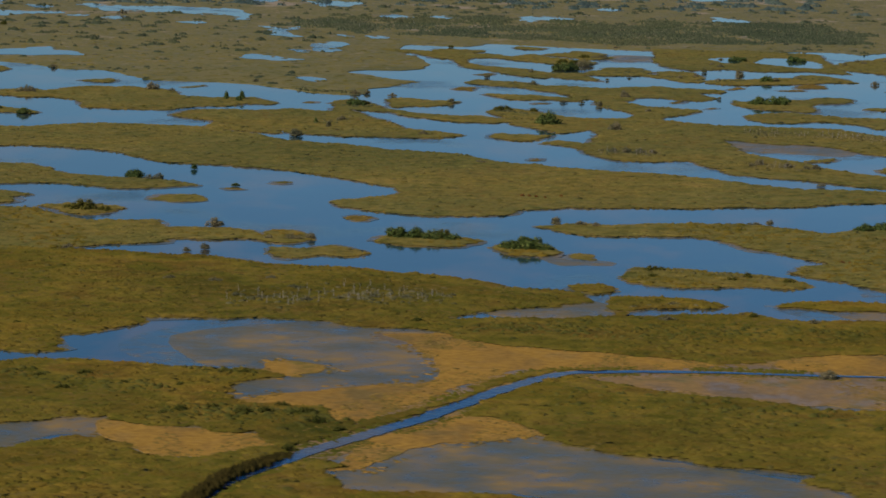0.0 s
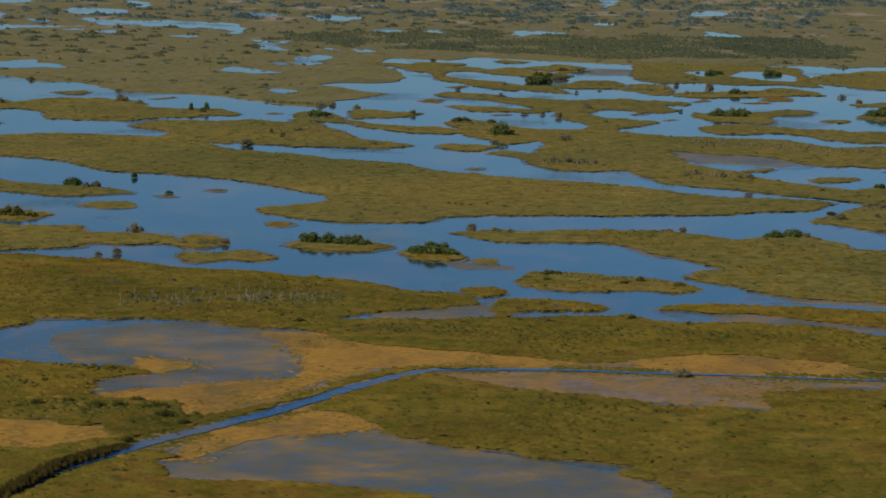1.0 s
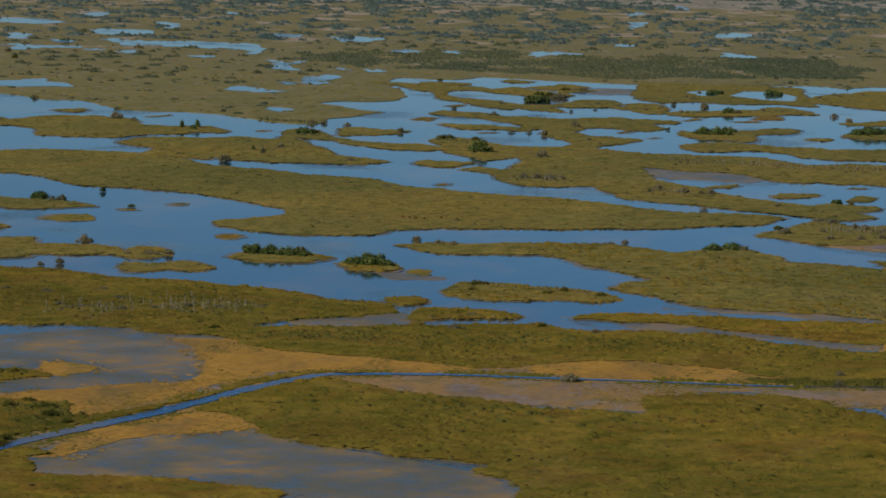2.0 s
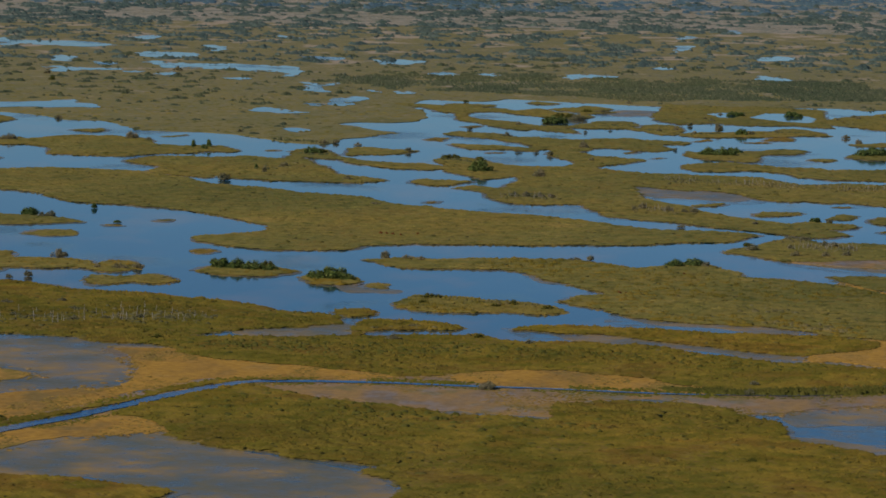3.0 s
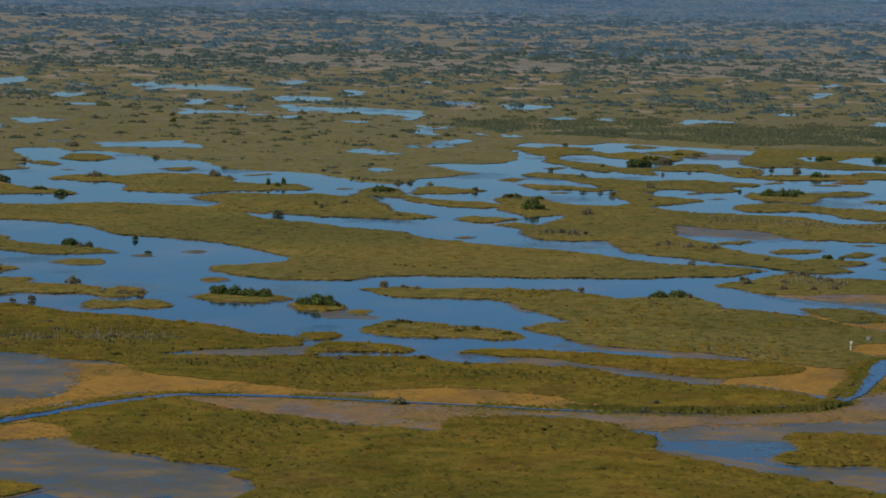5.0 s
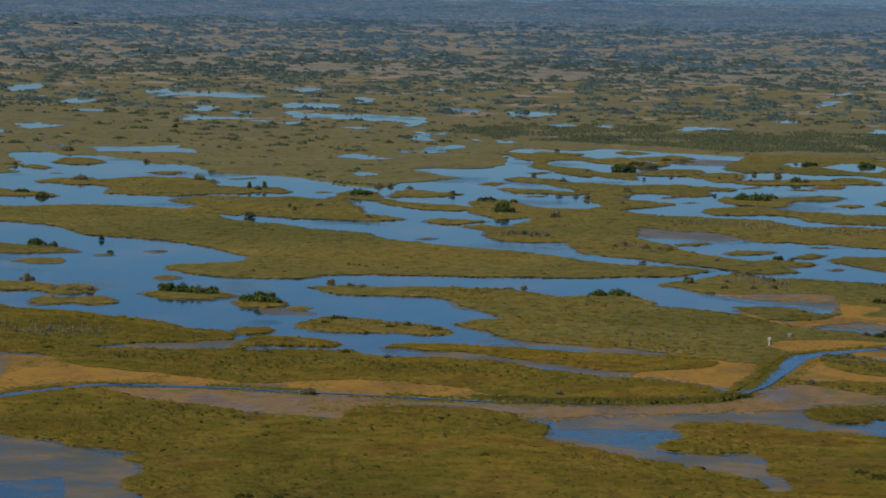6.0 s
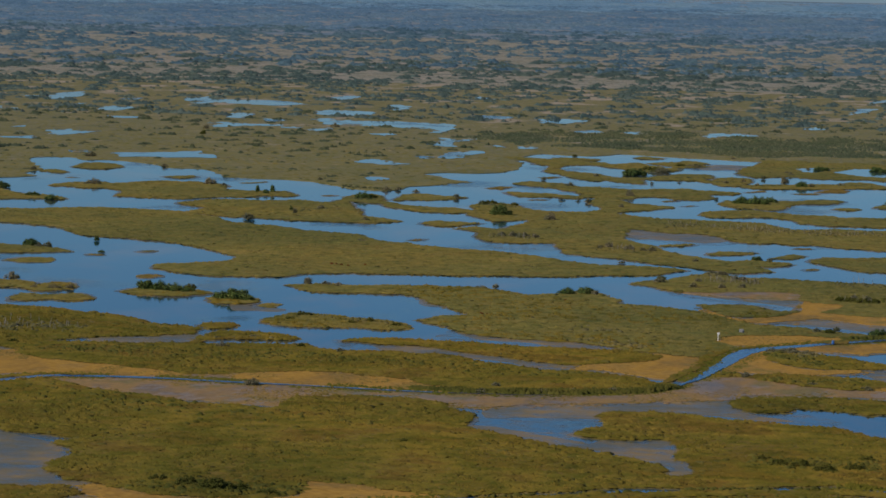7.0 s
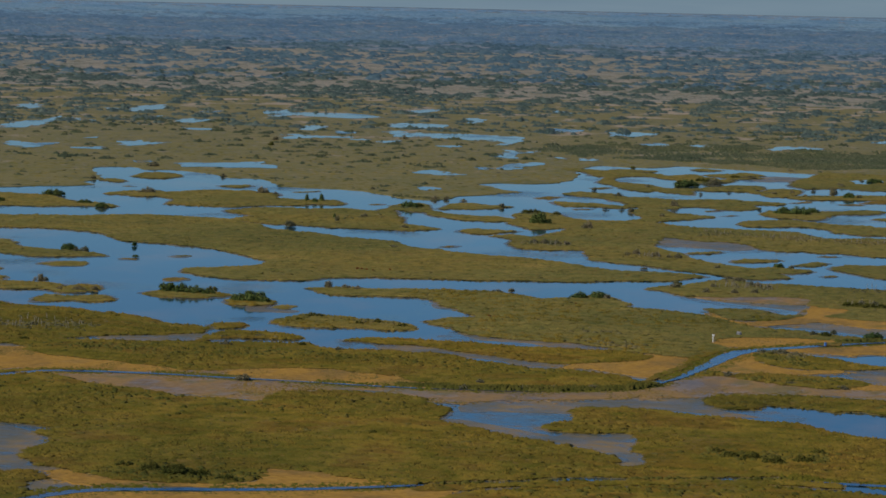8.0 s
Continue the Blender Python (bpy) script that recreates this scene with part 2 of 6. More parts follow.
def water_material(name, tint, mats=0.0, ripple=0.04):
    m, nt, b = material(name)
    drift = ramp(nt, noise_at(nt, 0.02, 3.0), [(0.35, tuple(0.8 * c for c in tint)), (0.7, tuple(1.2 * c for c in tint))])
    b.inputs["IOR"].default_value = 1.33
    wave = noise_at(nt, 0.9, 3.0)
    gust = nt.nodes.new("ShaderNodeMapRange")
    gust.inputs[1].default_value, gust.inputs[2].default_value = 0.55, 0.66
    gust.inputs[3].default_value, gust.inputs[4].default_value = ripple, 0.95
    nt.links.new(noise_at(nt, 0.022, 3.0, (1, 0.7, 1)), gust.inputs[0])
    b_wave = node(nt, "ShaderNodeBump", Distance=0.12)
    nt.links.new(gust.outputs[0], b_wave.inputs["Strength"])
    nt.links.new(wave, b_wave.inputs["Height"])
    nt.links.new(b_wave.outputs[0], b.inputs["Normal"])
    if mats:
        patch = noise_at(nt, 0.30, 9.0, (0.75, 0.85, 1), 0.76)
        cover = nt.nodes.new("ShaderNodeMapRange")
        cover.inputs[1].default_value, cover.inputs[2].default_value = mats - 0.17, mats + 0.19
        cover.inputs[4].default_value = 0.82
        nt.links.new(patch, cover.inputs[0])
        mud = ramp(nt, noise_at(nt, 0.07, 4.0), [(0.35, (0.16, 0.140, 0.070)), (0.47, (0.23, 0.168, 0.060)), (0.60, (0.37, 0.225, 0.046))])
        nt.links.new(blend(nt, cover.outputs[0], drift, mud), b.inputs["Base Color"])
        rough = nt.nodes.new("ShaderNodeMapRange")
        rough.inputs[3].default_value, rough.inputs[4].default_value = 0.09, 0.65
        nt.links.new(cover.outputs[0], rough.inputs[0])
        nt.links.new(rough.outputs[0], b.inputs["Roughness"])
    else:
        weed = nt.nodes.new("ShaderNodeMapRange")
        weed.inputs[1].default_value, weed.inputs[2].default_value = 0.50, 0.66
        nt.links.new(noise_at(nt, 0.035, 7.0, (1, 0.5, 1), 0.62), weed.inputs[0])
        nt.links.new(blend(nt, weed.outputs[0], drift, (0.105, 0.078, 0.046)), b.inputs["Base Color"])
        b.inputs["Roughness"].default_value = 0.06
    return m


WATER = water_material("marsh_water", (0.010, 0.050, 0.072))
CANAL_WATER = water_material("canal_water", (0.004, 0.042, 0.125), 0.0, 0.6)
CANAL_WATER.node_tree.nodes["Principled BSDF"].inputs["Specular IOR Level"].default_value = 0.3
SHALLOW = water_material("shallow_water_with_algae", (0.042, 0.062, 0.058), 0.43)
THIN = water_material("water_with_thin_algae", (0.016, 0.056, 0.078), 0.60)
SHORE_FILM = water_material("shore_shallows", (0.020, 0.052, 0.066), 0.50)
MARGIN = water_material("wet_margin", (0.022, 0.060, 0.080), 0.43)


def plain(name, colour, rough=0.6):
    m, nt, b = material(name)
    worn = ramp(nt, noise_at(nt, 6.0, 4.0), [(0.3, tuple(0.75 * c for c in colour)), (0.7, colour)])
    nt.links.new(worn, b.inputs["Base Color"])
    b.inputs["Roughness"].default_value = rough
    return m


BARK = plain("bark", (0.13, 0.11, 0.085), 0.9)
DEAD_WOOD = plain("bleached_dead_wood", (0.27, 0.245, 0.20), 0.85)
WHITE_PAINT = plain("weathered_white_paint", (0.78, 0.78, 0.75), 0.5)
BLUE_PAINT = plain("blue_paint", (0.05, 0.16, 0.42), 0.45)
GREY_METAL = plain("galvanised_metal", (0.38, 0.38, 0.37), 0.45)
DARK_GAP = plain("dark_rubber", (0.03, 0.03, 0.03), 0.8)

# ---- building helpers ----
rng = np.random.default_rng(7)


def mesh_from(name, verts, faces, mat, smooth=False):
    """verts (n, 3) and faces (m, 3) or (m, 4), as arrays."""
    verts, faces = np.asarray(verts, np.float32), np.asarray(faces, np.int32)
    me = bpy.data.meshes.new(name)
    me.vertices.add(len(verts))
    me.vertices.foreach_set("co", verts.ravel())
    k = faces.shape[1]
    me.loops.add(faces.size)
    me.loops.foreach_set("vertex_index", faces.ravel())
    me.polygons.add(len(faces))
    me.polygons.foreach_set("loop_start", np.arange(0, faces.size, k, dtype=np.int32))
    me.polygons.foreach_set("use_smooth", np.full(len(faces), smooth))
    me.update(calc_edges=True)
    me.materials.append(mat)
    return me


def part(name, me, parent, label="", kind=""):
    ob = new(name, me)
    ob.parent = parent
    return tagged(ob, label, kind=kind)


def rounded(points, steps=6):
    """A closed curve that runs through the given corners."""
    p = np.array(points, float)
    gap = np.hypot(*(np.roll(p, -1, 0) - p).T)
    cut = np.maximum(1, np.round(gap / (1.3 * np.median(gap)))).astype(int)
    p = np.vstack([a + (b - a) * (np.arange(n) / n)[:, None] for a, b, n in zip(p, np.roll(p, -1, 0), cut)])
    before, after, beyond = np.roll(p, 1, 0), np.roll(p, -1, 0), np.roll(p, -2, 0)
    u = (np.arange(steps) / steps)[:, None, None]
    curve = 0.5 * (2 * p + (after - before) * u + (2 * before - 5 * p + 4 * after - beyond) * u ** 2 + (3 * p - before - 3 * after + beyond) * u ** 3)
    straight = p + (after - p) * u
    return (0.7 * curve + 0.3 * straight).transpose(1, 0, 2).reshape(-1, 2)


def shore(points, step, rough):
    """A closed outline walked in even steps, with a ragged edge."""
    p = rounded(points)
    q = np.vstack([p, p[:1]])
    s = np.r_[0, np.cumsum(np.hypot(*np.diff(q, axis=0).T))]
    n = max(10, int(s[-1] / step))
    at = np.linspace(0, s[-1], n, endpoint=False)
    p = np.stack([np.interp(at, s, q[:, 0]), np.interp(at, s, q[:, 1])], 1)
    for size, amount in ((9, 1.2), (4, 0.5)):
        k = np.ones(size) / size
        wob = rng.normal(size=(n, 2)) * rough * amount
        wob = np.stack([np.convolve(np.r_[c[-size:], c, c[:size]], k, "same")[size:-size] for c in wob.T], 1) * math.sqrt(size)
        p = p + wob * (1, 1.6)
    return p


def inside(poly, x, y):
    hit = np.zeros(len(x), bool)
    q = np.roll(poly, -1, 0)
    for (x0, y0), (x1, y1) in zip(poly, q):
        if y0 != y1:
            hit ^= ((y0 > y) != (y1 > y)) & (x < (x1 - x0) * (y - y0) / (y1 - y0) + x0)
    return hit


def area_of(poly):
    q = np.roll(poly, -1, 0)
    return abs(np.sum(poly[:, 0] * q[:, 1] - q[:, 0] * poly[:, 1])) / 2


def widened(poly, by):
    """The outline moved outwards."""
    t = np.roll(poly, -1, 0) - np.roll(poly, 1, 0)
    nrm = np.stack([t[:, 1], -t[:, 0]], 1) / (np.hypot(*t.T)[:, None] + 1e-6)
    q = np.roll(poly, -1, 0)
    return poly + (by if np.sum(poly[:, 0] * q[:, 1] - q[:, 0] * poly[:, 1]) > 0 else -by) * nrm


def slab(name, poly, top, bottom, mat, shoulder=0.0):
    """A low body with the outline poly: a top, and a wall down to bottom, with a sloping shoulder."""
    from mathutils.geometry import tessellate_polygon
    n = len(poly)
    crown, levels = poly, [(poly, bottom), (poly, top)]
    if shoulder:
        crown = widened(poly, -shoulder)
        levels = [(poly, bottom), (poly, top * 0.15), (crown, top)]
    verts = np.vstack([np.c_[p, np.full(n, z)] for p, z in levels])
    o = n * (len(levels) - 1)
    up = []
    for a, b, c in tessellate_polygon([[Vector((x, y, 0)) for x, y in crown]]):
        u, v = crown[b] - crown[a], crown[c] - crown[a]
        up.append((o + a, o + b, o + c) if u[0] * v[1] - u[1] * v[0] > 0 else (o + a, o + c, o + b))
    i = np.arange(n)
    j = (i + 1) % n
    walls = [np.vstack([np.c_[k + i, k + j, k + n + j], np.c_[k + i, k + n + j, k + n + i]]) for k in range(0, o, n)]
    return mesh_from(name, verts, np.vstack([np.array(up), *walls]), mat)


def tufts(x, y, wide, tall, z0, mat, name, sides=6, lean=0.16):
    """Low pointed clumps, one at each place; the arrays wide and tall give each one's size."""
    n = len(x)
    turn = rng.uniform(0, math.tau, n)[:, None] + np.arange(sides) * math.tau / sides
    r = wide[:, None] / 2 * rng.uniform(0.65, 1.3, (n, sides))
    base = np.stack([x[:, None] + r * np.cos(turn), y[:, None] + r * np.sin(turn), z0[:, None] + rng.uniform(-0.05, 0.12, (n, sides)) * tall[:, None]], -1)
    tip = np.stack([x + rng.normal(0, lean, n) * wide, y + rng.normal(0, lean, n) * wide, z0 + tall], -1)
    verts = np.concatenate([base, tip[:, None]], 1).reshape(-1, 3)
    k = np.arange(sides)
    one = np.stack([k, (k + 1) % sides, np.full(sides, sides)], 1)
    faces = (one[None] + (np.arange(n) * (sides + 1))[:, None, None]).reshape(-1, 3)
    return mesh_from(name, verts, faces, mat, True)


def domes(x, y, wide, tall, z0, mat, name, sides=7):
    """Uneven rounded clumps."""
    n = len(x)
    turn = rng.uniform(0, math.tau, n)[:, None] + np.arange(sides) * math.tau / sides
    levels = []
    for share, up in ((1.0, 0.0), (0.8, 0.55)):
        r = wide[:, None] / 2 * share * rng.uniform(0.75, 1.25, (n, sides))
        z = z0[:, None] + tall[:, None] * (up + rng.uniform(-0.14, 0.16, (n, sides)) * (up > 0))
        levels.append(np.stack([x[:, None] + r * np.cos(turn), y[:, None] + r * np.sin(turn), z], -1))
    tip = np.stack([x + rng.normal(0, 0.1, n) * wide, y, z0 + tall * rng.uniform(0.85, 1.05, n)], -1)[:, None]
    verts = np.concatenate([*levels, tip], 1).reshape(-1, 3)
    k = np.arange(sides)
    j = (k + 1) % sides
    one = np.vstack([np.stack([k, j, j + sides], 1), np.stack([k, j + sides, k + sides], 1), np.stack([k + sides, j + sides, np.full(sides, 2 * sides)], 1)])
    faces = (one[None] + (np.arange(n) * (2 * sides + 1))[:, None, None]).reshape(-1, 3)
    return mesh_from(name, verts, faces, mat, True)


def tube(path, radii, sides=5):
    """A tapered limb along path, as verts and faces."""
    path = [Vector(p) for p in path]
    verts, faces = [], []
    for n, (p, r) in enumerate(zip(path, radii)):
        d = (path[min(n + 1, len(path) - 1)] - path[max(n - 1, 0)]).normalized()
        a = d.orthogonal().normalized()
        b = d.cross(a)
        for k in range(sides):
            t = k * math.tau / sides
            verts.append(p + r * (math.cos(t) * a + math.sin(t) * b))
        if n:
            o = (n - 1) * sides
            faces += [(o + k, o + (k + 1) % sides, o + sides + (k + 1) % sides, o + sides + k) for k in range(sides)]
    return verts, faces


def joined(name, pieces, mat):
    bm = bmesh.new()
    for verts, faces in pieces:
        vs = [bm.verts.new(v) for v in verts]
        for f in faces:
            bm.faces.new([vs[i] for i in f])
    me = bpy.data.meshes.new(name)
    bm.to_mesh(me)
    bm.free()
    me.materials.append(mat)
    return me


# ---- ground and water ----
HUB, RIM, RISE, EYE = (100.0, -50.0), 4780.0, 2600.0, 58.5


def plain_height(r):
    """The bed under the water, the flat plain beyond it, and its far part bent up to the horizon."""
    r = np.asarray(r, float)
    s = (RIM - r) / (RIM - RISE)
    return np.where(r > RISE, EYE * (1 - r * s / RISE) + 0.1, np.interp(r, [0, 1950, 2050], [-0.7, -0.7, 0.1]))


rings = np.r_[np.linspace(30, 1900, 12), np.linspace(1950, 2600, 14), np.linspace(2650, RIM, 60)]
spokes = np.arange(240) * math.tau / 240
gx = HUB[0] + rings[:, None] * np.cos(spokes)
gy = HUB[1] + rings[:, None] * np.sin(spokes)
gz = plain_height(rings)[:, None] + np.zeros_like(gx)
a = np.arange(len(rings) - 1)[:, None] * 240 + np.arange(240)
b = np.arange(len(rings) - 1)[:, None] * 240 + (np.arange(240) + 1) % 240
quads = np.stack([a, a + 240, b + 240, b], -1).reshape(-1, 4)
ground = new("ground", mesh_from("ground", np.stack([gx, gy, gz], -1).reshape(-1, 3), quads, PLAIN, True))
# Past radius 3500 the soil colour has haze painted in.
ground.data.materials.append(HAZED_PLAIN)
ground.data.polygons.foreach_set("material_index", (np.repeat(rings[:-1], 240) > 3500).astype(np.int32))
tagged(ground, "dry tan and olive plain reaching the hazy horizon", "ground", kind="structure")

# hazy distance beyond the plain: an added glowing ring, haze painted on it
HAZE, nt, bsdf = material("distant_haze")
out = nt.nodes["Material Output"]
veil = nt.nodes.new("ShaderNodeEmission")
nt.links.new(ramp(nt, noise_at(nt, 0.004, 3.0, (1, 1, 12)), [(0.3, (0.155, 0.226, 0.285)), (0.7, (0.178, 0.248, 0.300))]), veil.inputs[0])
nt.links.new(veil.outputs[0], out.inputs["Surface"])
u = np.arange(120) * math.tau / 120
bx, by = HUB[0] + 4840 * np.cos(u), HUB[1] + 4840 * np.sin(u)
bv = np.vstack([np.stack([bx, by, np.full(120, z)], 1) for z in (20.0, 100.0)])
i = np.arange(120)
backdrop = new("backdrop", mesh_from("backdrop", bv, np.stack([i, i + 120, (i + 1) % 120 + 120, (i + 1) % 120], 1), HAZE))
tagged(backdrop, "glowing backdrop ring painted as pale blue-grey horizon haze", "backdrop", kind="structure")

wx, wy = np.meshgrid(np.linspace(-1900, 2100, 9), np.linspace(-600, 1960, 9))
i = (np.arange(8)[:, None] * 9 + np.arange(8)).ravel()
water = new("water", mesh_from("water", np.stack([wx, wy, 0 * wx], -1).reshape(-1, 3), np.stack([i, i + 1, i + 10, i + 9], 1), WATER))
tagged(water, "calm blue marsh water mirroring the sky", "water", kind="structure")


def ribbon(points, widths, step=1.5, rough=0.12):
    """A strip along a line: its outline, widths given along its length."""
    p = np.array(points, float)
    for _ in range(2):
        p = np.vstack([p[:1], np.stack([0.75 * p[:-1] + 0.25 * p[1:], 0.25 * p[:-1] + 0.75 * p[1:]], 1).reshape(-1, 2), p[-1:]])
    s = np.r_[0, np.cumsum(np.hypot(*np.diff(p, axis=0).T))]
    at = np.arange(0, s[-1], step)
    p = np.stack([np.interp(at, s, p[:, 0]), np.interp(at, s, p[:, 1])], 1)
    d = np.gradient(p, axis=0)
    nrm = np.stack([-d[:, 1], d[:, 0]], 1) / np.hypot(*d.T)[:, None]
    half = np.interp(at / s[-1], np.linspace(0, 1, len(widths)), widths)[:, None] / 2
    return p + nrm * (half + rng.normal(0, rough, half.shape)), p - nrm * (half + rng.normal(0, rough, half.shape))


def canal(label, points, widths, reeds=0):
    left, right = ribbon(points, widths)
    n = len(left)
    verts = np.c_[np.vstack([left, right]), np.full(2 * n, 0.16)]
    i = np.arange(n - 1)
    ob = new("canal", mesh_from("canal", verts, np.stack([n + i, n + i + 1, i + 1, i], 1), CANAL_WATER))
    tagged(ob, label, "canal", kind="structure")
    for side, (lo, hi), tall in ((1, (0.1, 3.6), 0.34), (-1, (0.4, 2.4), 0.22)):
        k = n * 22
        i = np.where(rng.uniform(0, 1, k) < 0.2, rng.uniform(0, 0.1, k), rng.uniform(0, 1, k)) * (n - 1)
        i = i.astype(int)
        off = (left - right)[i]
        off /= np.hypot(*off.T)[:, None]
        at = (left if side > 0 else right)[i] + side * off * rng.uniform(lo, hi, (k, 1)) + rng.normal(0, 0.5, (k, 2)) * (1, 1)
        thin = np.array([noise.noise((u * 0.08, v * 0.08, 4.0)) for u, v in at]) > -0.32
        at = at[thin]
        k = len(at)
        narrow = np.hypot(*(left - right)[i[thin]].T) < 0.8
        rank = 1 + 0.9 * narrow + 0.5 * np.exp(-((i[thin] / n) / 0.06) ** 2)
        part("bank_grass", tufts(at[:, 0], at[:, 1], rng.uniform(0.5, 1.1, k), rng.uniform(0.5, 1.0, k) * tall * rank, np.full(k, 0.0), BANK, "bank_grass"), ob, kind="stuff")
    if reeds:
        # Reeds added where the bank is in shade, the darkness put into their colour.
        k = reeds * 45
        i = rng.integers(0, reeds, k)
        off = (left - right)[i]
        off /= np.hypot(*off.T)[:, None]
        at = left[i] + off * rng.uniform(-0.15, 0.5, (k, 1)) + rng.normal(0, 0.4, (k, 2))
        part("reed_wall", tufts(at[:, 0], at[:, 1], rng.uniform(0.5, 0.9, k), rng.uniform(0.9, 1.4, k) * np.interp(i, [0, reeds * 0.7, reeds], [1.0, 0.9, 0.3]), np.full(k, 0.0), SHADED_REED, "reed_wall", 4), ob, "tall reeds coloured dark as bank shade", "stuff")
    wl, wr = ribbon(points, [w + 0.7 for w in widths])
    return np.vstack([wl, wr[::-1]])


def bank_reeds(points, count):
    """A rank stand of reeds and low scrub hanging over the canal."""
    p = np.array(points, float)
    s_at = np.r_[0, np.cumsum(np.hypot(*np.diff(p, axis=0).T))]
    u = rng.uniform(0, s_at[-1], count)
    x = np.interp(u, s_at, p[:, 0]) + rng.normal(0, 0.5, count)
    y = np.interp(u, s_at, p[:, 1]) + rng.uniform(0.7, 3.2, count)
    rank = np.array([1 + 0.6 * noise.noise((v * 0.12, 3.0, 1.0)) for v in u]) * np.interp(u, [0, 0.25 * s_at[-1], 0.9 * s_at[-1], s_at[-1]], [0.4, 1, 1, 0.5])
    ob = new("reed_bed", tufts(x, y, rng.uniform(0.7, 1.6, count), rng.uniform(0.35, 0.95, count) * rank, np.full(count, 0.05), LOW_SCRUB, "reed_bed", 5, 0.2))
    tagged(ob, "dark green reeds crowding the canal bank", "reeds", kind="stuff")


bank_reeds([(80, 443.2), (92.2, 440.4), (100.4, 441.6), (109.8, 444.7), (118.8, 450.5), (124, 458.9)], 2200)
CUTS = [
    canal("narrow dug canal of deep blue water", [(-27.1, 340.7), (-24, 356.3), (-21.2, 363.6), (-19.5, 367.3), (-15.9, 375.9), (-12.2, 382.7), (-6.9, 392.6), (-2.8, 399.9), (1.5, 409.3), (6, 420), (10.6, 429.3), (15.1, 437.1), (17.9, 440.4), (23.4, 441.6), (32.9, 442.7), (40.8, 442.7), (48.5, 441.7), (62.4, 441.5), (70.5, 440.4), (80.9, 439.4), (90.8, 440), (100.5, 441.4), (109.6, 446.1), (116.7, 450.8), (121.6, 458.1), (125.1, 468.7), (127, 484.6), (128.3, 499.1), (129.5, 515.2), (131.6, 524.8), (138.5, 532.3), (145.5, 541), (152.8, 548.8), (164.6, 558.7)], [0.8, 2.3, 2.7, 2.8, 2.7, 1.7, 1.1, 1.0, 1.1, 1.1, 2.6, 4.0, 2.5, 1.6], 24),
    canal("second narrow canal between muddy banks", [(59, 288.2), (63.6, 301.4), (66.7, 308.3), (71.2, 311.6), (78.4, 314.3), (85.7, 316.5), (94.5, 320.3), (99.9, 323.4), (106.7, 328.1), (110.6, 330.6)], [1.9, 2.2, 2.4, 2.4, 2.4, 2.4, 2.2, 1.8, 0.8]),
    canal("short reach of open canal among reeds", [(158.7, 353.2), (166.8, 352.2), (174.8, 352.4), (186.5, 353.4)], [0.6, 1.6, 1.8, 1.6]),
]


# ---- mud flats and algae ----
FLATS = []


